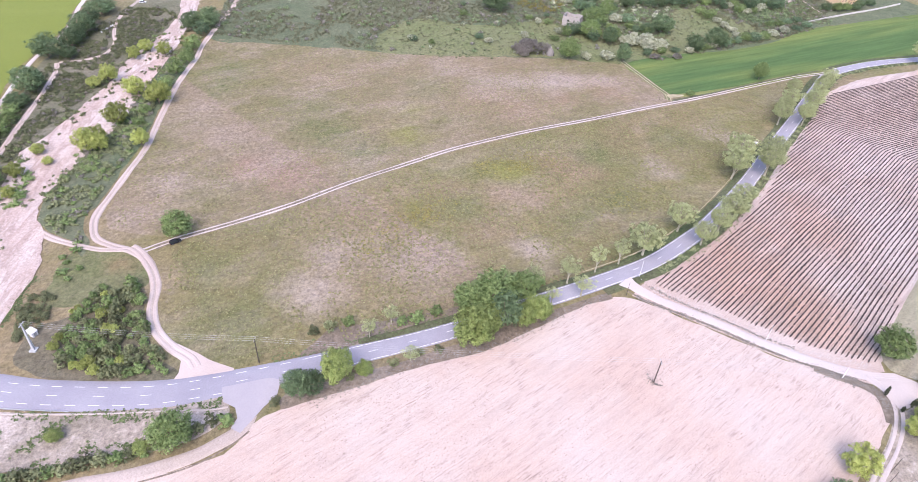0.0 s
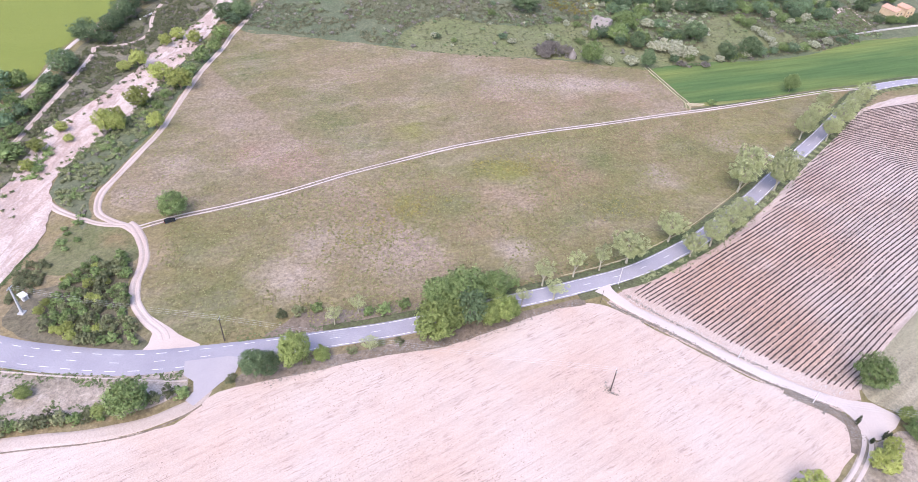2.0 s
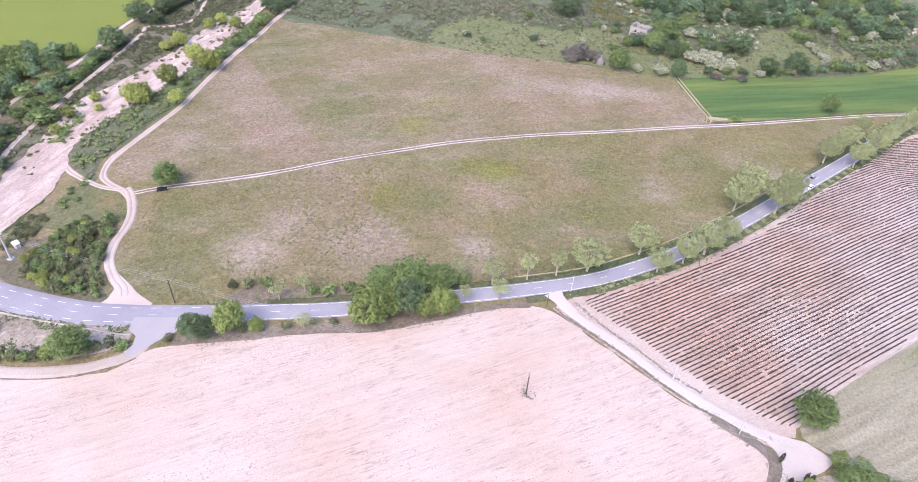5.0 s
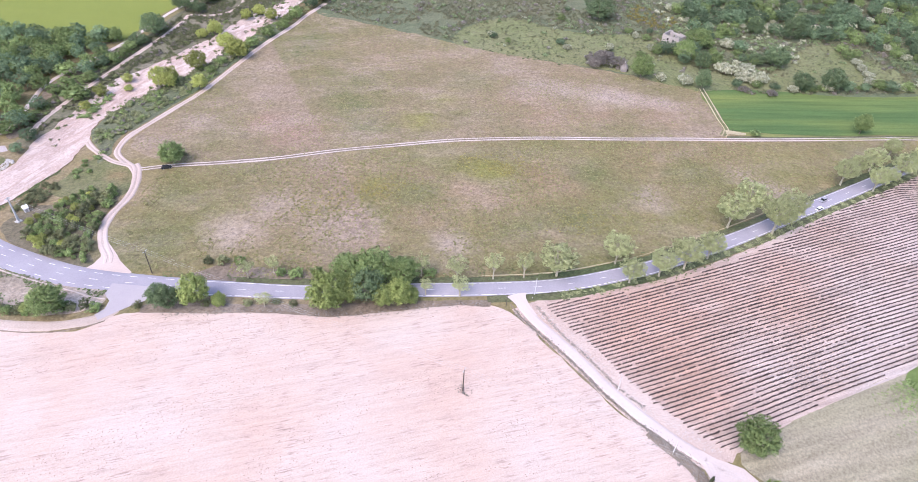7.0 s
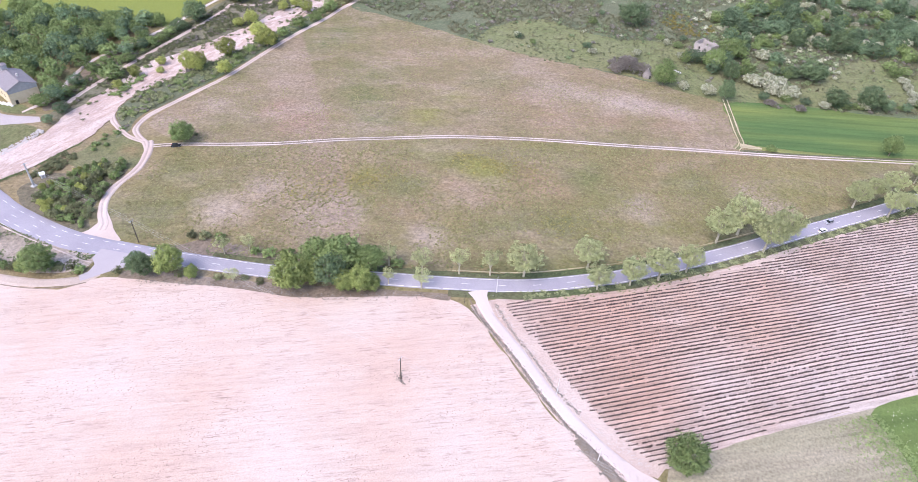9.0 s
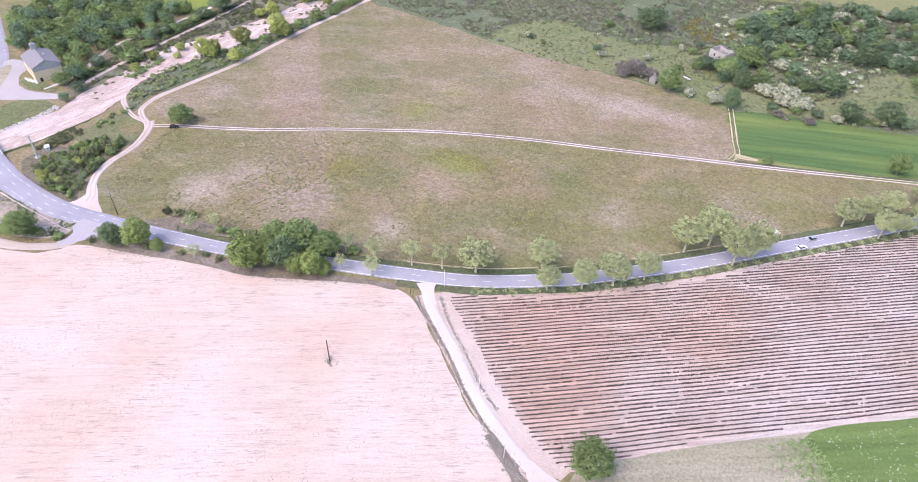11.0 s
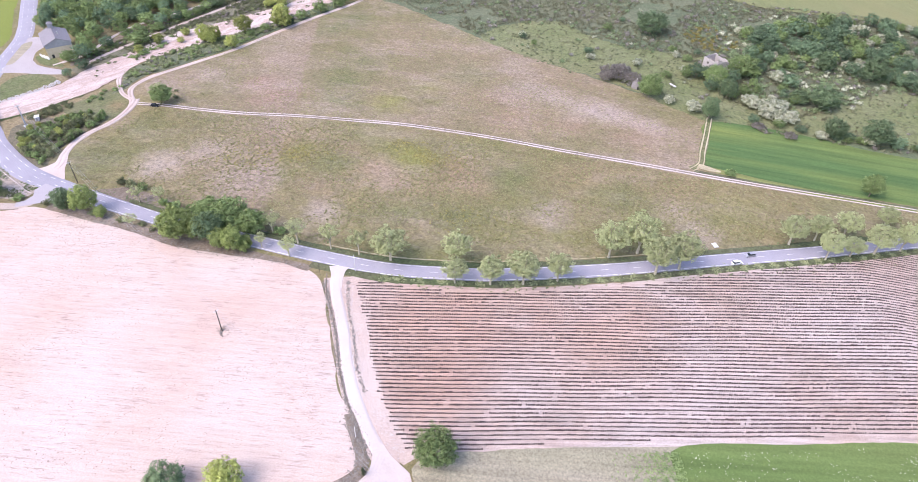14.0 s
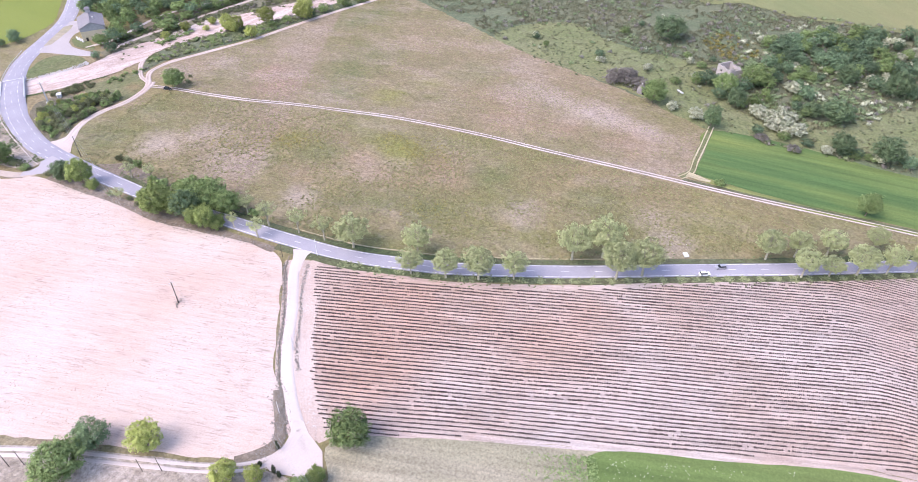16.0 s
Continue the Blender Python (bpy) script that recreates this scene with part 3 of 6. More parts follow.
sheet("yard_floor", [(-294, -47), (-293, -38.5), (-281, -30.5), (-272, -31), (-261, -28.5), (-252, -22), (-247, -14), (-243, -3), (-238, -1), (-238, -14), (-240, -27), (-240, -37), (-243, -43), (-254, -45), (-266, -46), (-280, -50)], YARD, 0.12, "pale dusty yard in front of the stone building", "yard", 0.6, 4.0)
sheet("yard_island", [(-251, -39.5), (-264, -42.4), (-284, -45.6), (-287.5, -42.2), (-281, -39.5), (-260, -36.5), (-252.5, -36.4)], STUBBLE, 0.16, "dry grass island between yard and road", "grass", 0.6, 4.0)
sheet("yard_grass", [(-264, -28), (-261, -17), (-254, -9), (-246.5, -5), (-249, -14), (-253, -21)], BANK_GRASS, 0.16, "grass plot below the stone building", "grass", 0.6, 4.0)
sheet("river_grass", [(-206, -21), (-218, -27), (-232, -27), (-238, -20), (-237, -8), (-230, -1), (-222, -6), (-213, -13)], BANK_GRASS, 0.10, "green grass bank above the boulders", "grass", 0.8, 4.0)
sheet("mouth_splay", [(-127, 46), (-130, 48.5), (-135, 46), (-142, 43.5), (-150, 41), (-150, 38), (-143, 38.5), (-139, 36), (-137, 32), (-131, 38)], TRACK_SOIL, 0.18, "dusty splay where the track meets the road", "track", 0.5, 2.0)
sheet("junction_apron", [(-126, 42), (-122, 51), (-117, 56), (-113, 52), (-111.5, 47), (-110, 42), (-108.5, 38), (-111.5, 37), (-113.5, 40), (-117, 41.5), (-121, 40)], WORN_ASPHALT, 0.20, "worn asphalt apron of the side lane", "road", 0.4, 2.0)
sheet("lane_splay", [(-74, 168.6), (-71, 169.6), (-66, 170.6), (-62, 171.6), (-62, 174.6), (-67, 174.2), (-71, 174.9), (-73.4, 176)], LANE_SOIL, 0.16, "gravel splay where the lane meets the road", "lane", 0.4, 2.0)
sheet("road_bank", [(-118, 60), (-113, 72), (-106, 88), (-100, 102), (-92, 122), (-86, 142), (-84, 152), (-89, 152), (-97, 134), (-104, 118), (-110, 104), (-117, 92), (-124, 78)], BANK_EARTH, 0.08, "bare earth bank beside the road", "bank", 1.2, 4.0)
sheet("field_bank", [(-108, 50), (-104, 60), (-100, 70), (-96, 82), (-88, 101), (-84, 109), (-79, 134), (-75, 152), (-71, 161), (-74, 163), (-79, 148), (-84, 132), (-91, 108), (-98, 88), (-106, 68), (-112, 55)], BANK_EARTH, 0.09, "narrow earth bank above the ploughed field", "bank", 0.6, 3.0)
sheet("south_bank", [(17, 183), (19, 172), (19, 150), (19, 120), (20, 60), (70, 40), (110, 120), (80, 200), (40, 206), (22, 200), (19, 194)], GREY_FLOOR, 0.05, "grey stony bank below the lane", "bank", 1.0)

ROAD = [(-420, -106), (-337, -69), (-315, -59), (-293, -50.5), (-264, -44.5), (-243, -41), (-218, -34), (-190, -20), (-164, -1), (-150, 12), (-138, 25), (-130, 37), (-120, 56), (-109, 80), (-98, 106), (-88, 138), (-80, 163), (-73, 190), (-71, 217), (-71, 233), (-75, 275), (-81, 315), (-88, 364), (-95, 408), (-100, 443), (-100, 459), (-94, 483), (-86, 504), (-70, 536), (-40, 590), (0, 640)]


def road_level(x, y):
    return land(x, y)


def road_width(p):
    s = min(max((p.y - 20) / 70, 0), 1)
    return 10.0 + (6.8 - 10.0) * s


def build_road():
    line = smooth(ROAD, 2.5)
    cut = [(-0.62, -0.5), (-0.5, 0.0), (-0.25, 0.05), (0.0, 0.08), (0.25, 0.05), (0.5, 0.0), (0.62, -0.5)]
    verts, faces = [], []
    for i, p in enumerate(line):
        d = (line[min(i + 1, len(line) - 1)] - line[max(i - 1, 0)]).normalized()
        nrm, w = Vector((-d.y, d.x)), road_width(p)
        for s, dz in cut:
            q = p + nrm * s * w
            verts.append((q.x, q.y, road_level(p.x, p.y) + 0.16 + dz))
    k = len(cut)
    for i in range(len(line) - 1):
        for j in range(k - 1):
            a = i * k + j
            faces.append((a, a + k, a + k + 1, a + 1))
    road = raw("road", verts, faces, ASPHALT, shade=True)
    tagged(road, "grey two-lane asphalt road with dashed white lines", "road", kind="structure")
    marks(road, line)
    return road


def marks(road, line):
    """Dashes of the middle and the edges, each a thin slab that follows the road."""
    lengths, total = [0.0], 0.0
    for a, b in zip(line, line[1:]):
        total += (b - a).length
        lengths.append(total)

    def at(s):
        i = min(max(int(np.searchsorted(lengths, s)) - 1, 0), len(line) - 2)
        f = (s - lengths[i]) / (lengths[i + 1] - lengths[i])
        p = line[i].lerp(line[i + 1], f)
        d = (line[i + 1] - line[i]).normalized()
        return p, Vector((-d.y, d.x))

    def dash(name, s0, s1, off, half):
        vs, n = [], max(2, int((s1 - s0) / 1.5) + 1)
        for k in range(n):
            p, nrm = at(s0 + (s1 - s0) * k / (n - 1))
            o = off * (3.15 if p.y < 90 else 2.95)
            for sgn in (-half, half):
                q = p + nrm * (o + sgn)
                dz = 0.25 - abs(o + sgn) / road_width(p) * 0.16
                vs.append((q.x, q.y, road_level(p.x, p.y) + dz))
        fs = [(2 * k, 2 * k + 2, 2 * k + 3, 2 * k + 1) for k in range(n - 1)]
        raw(name, vs, fs, PAINT, road)

    s = MARK_START
    while s < total - 20:
        dash("centre_dash", s, s + 3.0, 0.0, 0.07)
        s += 13.0
    s = MARK_START
    while s < total - 20:
        p, _ = at(s)
        n = 1 if p.y < 60 else 2
        for off in (-1.0, 1.0):
            if n == 1:
                dash("edge_dash", s, s + 3.0, off, 0.08)
            else:
                dash("edge_dash", s, s + 5.6, off, 0.09)
        s += 6.5


MARK_START = 3.0
road = build_road()
ribbon("lane_west", [(-112, 43), (-109.5, 39), (-109.5, 33), (-111, 24), (-116, 12), (-123, 0), (-134, -20), (-150, -50)], 4.0, TRACK_CROWN, 0.14, "pale dirt lane beside the ploughed field", "lane", 2.0, 0.2)
ribbon("lane_edge", [(-107.5, 40), (-106.8, 34), (-108, 24), (-113, 12), (-120, 0), (-131, -20)], 0.4, BANK_EARTH, 0.16, "dark ragged edge between lane and ploughed field", "field edge", 2.0, 0.5)
ribbon("farm_track_base", [(-200, 57), (-199.5, 66), (-195, 86), (-191, 110), (-189, 137), (-185, 167), (-181, 194), (-171, 233), (-160, 267), (-148, 307), (-135, 349), (-122, 396), (-113, 427), (-103, 452)], 3.2, BANK_EARTH, 0.10, "grassy crown of the farm track", "track", 3.0, 0.15)


def offset_line(pts, off):
    line = smooth(pts, 6)
    out = []
    for i, p in enumerate(line):
        d = (line[min(i + 1, len(line) - 1)] - line[max(i - 1, 0)]).normalized()
        out.append((p.x - d.y * off, p.y + d.x * off))
    return out


def rutted(name, pts, width, label, lift=0.13):
    """A dirt track: a darker crown and two paler wheel ruts."""
    ribbon(name, pts, width, TRACK_CROWN, lift, label, "track", 2.0, 0.25)
    for side in (-1, 1):
        ribbon("wheel_rut", offset_line(pts, side * width * 0.25), width * 0.36, TRACK_SOIL, lift + 0.05, "pale wheel rut of a dirt track", "track", 2.0, 0.4)


FARM = [(-201, 53), (-199.5, 66), (-195, 86), (-191, 110), (-189, 137), (-185, 167), (-181, 194), (-171, 233), (-160, 267), (-148, 307), (-135, 349), (-122, 396), (-113, 427), (-103, 452)]
for off in (-0.95, 0.95):
    ribbon("wheel_rut", offset_line(FARM, off), 0.7, LANE_SOIL, 0.16, "pale wheel rut of the farm track", "track", 3.0, 0.5)
rutted("mouth_track", [(-138, 40.5), (-142, 41), (-151, 39), (-161, 39), (-170, 42), (-180, 48), (-190, 51), (-201, 52), (-206, 51)], 3.7, "broad pale dirt track leaving the road", 0.15)
rutted("river_track", [(-190, 51), (-197, 51.5), (-204, 50), (-211, 46.5), (-219, 44), (-227, 46), (-234, 50), (-242, 58), (-256, 72), (-270, 86), (-297, 107), (-320, 126), (-342, 148), (-356, 160), (-384, 190), (-400, 206), (-440, 240)], 3.3, "pale dirt track along the river bank", 0.13)
rutted("ford_track", [(-205, 50), (-211, 43), (-217, 39), (-225, 35), (-233, 32), (-244, 30)], 2.8, "dirt track leading down to the river bed", 0.16)
rutted("bank_track", [(-252, 6), (-266, 12), (-286, 24), (-306, 38), (-332, 57), (-349, 70), (-368, 83), (-379, 88)], 2.9, "dirt track on the far bank", 0.13)
rutted("bank_track_bend", [(-379, 89), (-374, 100), (-374, 110), (-385, 121), (-404, 129), (-424, 142), (-450, 170)], 2.2, "narrow dirt track through the bank scrub", 0.13)
ribbon("white_road", [(-250, -12), (-262, -2), (-272, 2), (-286, 4), (-309, 12), (-330, 32), (-352, 52), (-372, 66), (-392, 81), (-414, 103), (-429, 114), (-462, 134), (-520, 180)], 2.6, LANE_SOIL, 0.15, "narrow pale road along the spring crop", "road", 2.5, 0.1)
ribbon("garden_path", [(-184, 568), (-178, 586), (-169, 581), (-157, 572), (-150, 568)], 1.6, TRACK_SOIL, 0.16, "pale path along the lawn to the farmhouse", "path", 2.0, 0.2)
ribbon("gravel_lane", [(-73.4, 172.3), (-68, 172), (-60, 172.8), (-53, 174.6), (-39, 178), (-26.5, 180.4), (-17, 183.1), (-9, 186.2), (-2, 189.4), (4.5, 193), (10, 195.8), (15, 199)], 4.1, LANE_SOIL, 0.15, "white gravel lane between the fields", "lane", 2.0, 0.15)
ribbon("lane_margin", [(-68, 172), (-60, 173), (-53, 175), (-39, 178.6), (-26.5, 181), (-17, 183.8), (-9, 187), (-2, 190), (8, 197)], 9.0, HEADLAND, 0.05, "pink stony margin of the gravel lane", "lane margin", 2.0, 0.2)
ribbon("field_margin", [(4.5, 203), (3.2, 212), (1.6, 239), (0.6, 281), (-0.4, 315), (-1.2, 350), (3, 378)], 2.2, LAV_SOIL, 0.06, "bare soil margin of the lavender field", "field margin", 3.0, 0.3)
SOUTH = [(5, 193), (11, 191), (15.5, 186), (18, 178), (19, 169), (19, 150), (19, 135), (20, 115), (24, 90)]
ribbon("south_track_base", SOUTH, 4.2, GREY_FLOOR, 0.10, "grassy crown of the lower track", "track", 2.0, 0.15)
for off in (-0.95, 0.95):
    ribbon("wheel_rut", offset_line(SOUTH, off), 1.2, LANE_SOIL, 0.16, "pale wheel rut of the lower track", "track", 2.0, 0.3)
ribbon("field_path", [(-193, 351), (-175, 343.5), (-160, 337), (-150, 333), (-146, 327)], 3.6, BANK_GRASS, 0.13, "rough grass strip between meadow and wheat", "path", 2.0, 0.3)
for off in (-1.1, 1.1):
    ribbon("wheel_rut", offset_line([(-193, 351), (-175, 343.5), (-160, 337), (-150, 333), (-145, 327)], off), 0.65, STRAW, 0.17, "straw-covered wheel rut beside the wheat", "track", 2.0, 0.4)
sheet("straw_patch", [(-150, 332), (-147.5, 336), (-144, 341), (-142.5, 340), (-144, 335), (-146.5, 330)], STRAW, 0.18, "scattered straw at the wheat field's corner", "straw", 0.8, 3.0)
sheet("lane_apron", [(1, 190.3), (5, 190.8), (9.8, 190.3), (13, 188), (15.5, 186.5), (17.6, 188.5), (18.6, 197.5), (18.3, 203), (15, 202.4), (10.3, 201), (5, 196), (1, 193.2)], LANE_SOIL, 0.17, "wide pale gravel apron where lane and track meet", "lane", 0.5, 2.0)
sheet("headland", [(-67, 176.6), (-53, 177.6), (-39, 180.8), (-26.5, 183), (-17, 186), (-8, 189.6), (0, 193.5), (8, 199.5), (5, 204), (-2, 199), (-12, 193.5), (-26, 189.5), (-45, 186), (-65, 184)], HEADLAND, 0.10, "stony headland between lane and lavender", "headland", 1.2, 3.0)
ribbon("wheat_margin", [(-147, 334), (-140, 349), (-128.5, 378), (-121, 404), (-112, 434), (-104, 458)], 4.0, WHEAT_EDGE, 0.14, "thin yellowish margin of the wheat field", "field margin", 3.0, 0.4)
ribbon("wheat_ditch", [(-144, 328), (-137.5, 348), (-125.5, 390), (-115, 428), (-107, 452)], 2.0, VERGE, 0.15, "dark weedy ditch beside the farm track", "ditch", 3.0, 0.5)
ribbon("verge_stones", offset_line([p for p in ROAD if p[1] > 160][:6], 7.2), 0.42, STRAW, 0.14, "pale stony line along the meadow verge", "verge", 2.0, 0.9)
ribbon("verge_south", offset_line([p for p in ROAD if p[1] > 160], -5.2), 3.6, VERGE, 0.12, "dark green grass verge along the road", "verge", 2.5, 0.3)
ribbon("verge_north", offset_line([p for p in ROAD if p[1] > 60][:17], 5.0), 3.0, VERGE, 0.12, "grass verge on the meadow side of the road", "verge", 2.5, 0.3)


# ---- trees and bushes ----
OCT = np.array([(1, 0, 0), (0, 1, 0), (-1, 0, 0), (0, -1, 0), (0, 0, 1), (0, 0, -1)], float)
OCT_FACES = np.array([(i, (i + 1) % 4, 4) for i in range(4)] + [((i + 1) % 4, i, 5) for i in range(4)])


def leaf_cloud(rng, lobes, count, size, core=0.0, ball=(OCT, OCT_FACES)):
    """Many small bent leaf clumps on and inside a set of lobes (x, y, z, rx, rz)."""
    lob = np.array(lobes)
    area = lob[:, 3] ** 2
    pick = rng.choice(len(lob), count, p=area / area.sum())
    d = rng.normal(size=(count, 3))
    d /= np.linalg.norm(d, axis=1)[:, None]
    r = rng.uniform(0.55, 1.08, count) ** 0.6
    c = lob[pick, :3] + d * np.stack([lob[pick, 3], lob[pick, 3], lob[pick, 4]], 1) * r[:, None]
    stray = rng.random(count) < 0.12
    c = c + d * (stray * rng.uniform(0.05, 0.3, count) * lob[pick, 3])[:, None]
    nrm = d + rng.normal(size=(count, 3)) * 0.6 + np.array([0, 0, 0.3])
    nrm /= np.linalg.norm(nrm, axis=1)[:, None]
    a = np.cross(nrm, rng.normal(size=(count, 3)))
    a /= np.linalg.norm(a, axis=1)[:, None]
    b = np.cross(nrm, a)
    s = size * rng.uniform(0.55, 1.35, count)[:, None]
    v = np.stack([c - a * s - b * s * 0.5, c + a * s * rng.uniform(0.7, 1.1, (count, 1)) - b * s * 0.4, c + b * s + 0.3 * s * nrm], 1).reshape(-1, 3)
    f = [(3 * i, 3 * i + 1, 3 * i + 2) for i in range(count)]
    soft = d + 0.25 * nrm + np.array([0, 0, 0.25])
    soft /= np.linalg.norm(soft, axis=1)[:, None]
    soft = np.repeat(soft, 3, axis=0)
    if core:
        pts, tri = ball
        k = len(pts)
        swell = rng.uniform(0.8, 1.1, (len(lob), k, 1)) * core
        hull = lob[:, None, :3] + pts[None] * np.stack([lob[:, 3], lob[:, 3], lob[:, 4]], 1)[:, None] * swell
        f = f + (tri[None] + (3 * count + k * np.arange(len(lob)))[:, None, None]).reshape(-1, 3).tolist()
        v = np.concatenate([v, hull.reshape(-1, 3)])
        up = pts + np.array([0, 0, 0.3])
        soft = np.concatenate([soft, np.tile(up / np.linalg.norm(up, axis=1)[:, None], (len(lob), 1))])
    return v, f, soft


def leafy(name, v, f, soft, material, parent=None):
    """A mesh of leaf clumps, rounded in shade like the crown that they make."""
    ob = raw(name, v, f, material, parent)
    ob.data.normals_split_custom_set_from_vertices(soft.tolist())
    return ob


def hulls(rng, lobes, swell):
    """Closed inner bodies that keep a crown from being seen through."""
    vs, fs, ns = [], [], []
    for k, (x, y, z, r, h) in enumerate(lobes):
        vs.append(np.array([x, y, z]) + OCT * np.array([r, r, h]) * swell * rng.uniform(0.8, 1.1, (6, 1)))
        fs.append(OCT_FACES + 6 * k)
        up = OCT + np.array([0, 0, 0.3])
        ns.append(up / np.linalg.norm(up, axis=1)[:, None])
    return np.concatenate(vs), np.concatenate(fs), np.concatenate(ns)


def make_tree(name, label, category, seed, leaf, bark, trunk_h, crown_w, crown_h, tufts, count, size, limbs=6, group="", tuft=1.0, filled=True, upright=0.0):
    """A tree at its true size, base at the origin: trunk, limbs and a crown of many small leaf tufts on an uneven outline."""
    rng = np.random.default_rng(seed)
    t = thing(name, label, category, group)
    bm = bmesh.new()
    lean = rng.normal(size=2) * 0.15
    top = (lean[0], lean[1], trunk_h + crown_h * 0.5)
    tr = 0.022 * (trunk_h + crown_h) + 0.03
    tube(bm, (0, 0, -0.3), (lean[0] * 0.5, lean[1] * 0.5, trunk_h), tr * 1.25, tr * 0.8)
    tube(bm, (lean[0] * 0.5, lean[1] * 0.5, trunk_h - 0.05), top, tr * 0.8, tr * 0.3)
    half = np.array([crown_w * 0.5, crown_w * 0.5, crown_h * 0.5])
    mid = np.array([0, 0, trunk_h + crown_h * 0.5])
    lob = []
    for i in range(tufts):
        u, ang = 1.0 - 1.8 * (i + rng.uniform(0, 1)) / tufts, 2.4 * i + rng.uniform(-0.6, 0.6)
        flat_r = math.sqrt(max(0.0, 1 - u * u))
        d = np.array([flat_r * math.cos(ang), flat_r * math.sin(ang), u])
        reach = 0.95 + 0.30 * noise.noise(Vector(d * 1.4) + Vector((seed * 3.1, 0, 0))) + 0.20 * noise.noise(Vector(d * 3.2) + Vector((0, seed * 1.7, 0)))
        reach *= 1.0 - 0.25 * max(0.0, -u) - upright * max(0.0, 0.5 - u) * 0.5
        p = mid + d * half * reach * rng.uniform(0.3, 1.0) ** 0.4
        lr = crown_w * rng.uniform(0.055, 0.105) * tuft
        lob.append((*p, lr, lr * rng.uniform(0.6, 0.95)))
    for i in range(limbs):
        L = lob[(i * 7 + 3) % len(lob)]
        base = Vector((lean[0] * 0.5, lean[1] * 0.5, trunk_h * rng.uniform(0.75, 1.15)))
        tube(bm, base, (L[0] * 0.9, L[1] * 0.9, L[2]), tr * 0.45, tr * 0.1, 5)
    part("trunk", bm, bark, t)
    v, f, soft = leaf_cloud(rng, lob, count, size)
    whole = (v - mid - np.array([0, 0, -crown_h * 0.15])) / half
    soft = 0.55 * soft + 0.5 * whole + np.repeat(rng.normal(size=(count, 3)), 3, axis=0) * 0.2 + np.array([0, 0, 0.3])
    if filled:
        inner = [(*(mid + rng.normal(size=3) * half * 0.2), half[0] * 0.5, half[2] * 0.5) for _ in range(7)]
        hv, hf, hn = hulls(rng, inner + lob[::5], 0.62)
        f = f + (hf + len(v)).tolist()
        v, soft = np.concatenate([v, hv]), np.concatenate([soft, hn])
    soft /= np.linalg.norm(soft, axis=1)[:, None]
    v[:, 2] = np.maximum(v[:, 2], 0.02)
    leafy("crown", v, f, soft, leaf, t)
    t["span"] = (crown_w, trunk_h + crown_h)
    return t


ORIGINALS = {}


def plant(kind, x, y, h, w, rng, label=None, group=None, lower=0.0):
    """A copy of one of the kind's trees, h high and w wide."""
    pool = ORIGINALS[kind]
    src = pool[rng.randrange(len(pool))]
    cw, ch = src["span"]
    m = Matrix.LocRotScale((x, y, ground_z(x, y) - lower), Euler((0, 0, rng.uniform(0, 6.28))), (w / cw, w / cw * rng.uniform(0.92, 1.08), h / ch))
    if not src.get("used"):
        src["used"] = True
        src.matrix_basis = m
        t = src
    else:
        t = copy_thing(src, m @ Matrix.Diagonal((*[1 / s for s in src.scale], 1)))
    if label:
        t["label"] = label
    if group:
        t["group"] = group
    return t


ORIGINALS["young"] = [make_tree("young_plane_tree", "slender young plane tree with sparse yellow-green leaves", "tree", 70 + i, LEAF_PLANE, PALE_BARK, 3.6, 8, 8.0, 44 + 4 * i, 2400, 0.16, 10, "plane trees along the road", 1.15, False, 0.7) for i in range(3)]
ORIGINALS["plane"] = [make_tree("plane_tree", "pale green plane tree with a broad spring crown", "tree", 10 + i, LEAF_PLANE, PALE_BARK, 2.9, 9, 9.0, 240 + 8 * i, 8500, 0.155, 9, "plane trees along the road", 0.72, False, 0.35) for i in range(3)]
ORIGINALS["green"] = [make_tree("broadleaf_tree", "dense bright green broadleaf tree", "tree", 20 + i, LEAF_GREEN, BARK, 0.6, 10, 9.9, 300 + 8 * i, 9800, 0.175, 6, "", 0.9) for i in range(3)]
ORIGINALS["fresh"] = [make_tree("field_maple", "fresh green bushy tree beside the road", "tree", 24 + i, LEAF_FRESH, BARK, 0.5, 9, 8.8, 300 + 8 * i, 9800, 0.175, 6, "", 0.9) for i in range(2)]
ORIGINALS["dark"] = [make_tree("oak_tree", "dark green rounded oak", "tree", 30 + i, LEAF_DARK, BARK, 0.6, 11, 10.4, 260 + 8 * i, 6500, 0.22, 5, "", 0.9) for i in range(2)]
ORIGINALS["wood_dark"] = [make_tree("wood_oak", "dark green oak in the wood", "tree", 34 + i, LEAF_WOOD, BARK, 0.6, 11, 10.4, 110 + 6 * i, 1650, 0.33, 3, "", 0.85) for i in range(3)]
ORIGINALS["wood_green"] = [make_tree("wood_tree", "green broadleaf tree in the wood", "tree", 37 + i, LEAF_GREEN, BARK, 0.6, 11, 10.4, 110 + 6 * i, 1650, 0.33, 3, "", 0.85) for i in range(2)]
ORIGINALS["willow"] = [make_tree("willow_tree", "yellow-green willow on the gravel", "tree", 40 + i, LEAF_YELLOW, BARK, 0.3, 9, 8.3, 180 + 6 * i, 6000, 0.19, 6, "", 0.8) for i in range(2)]
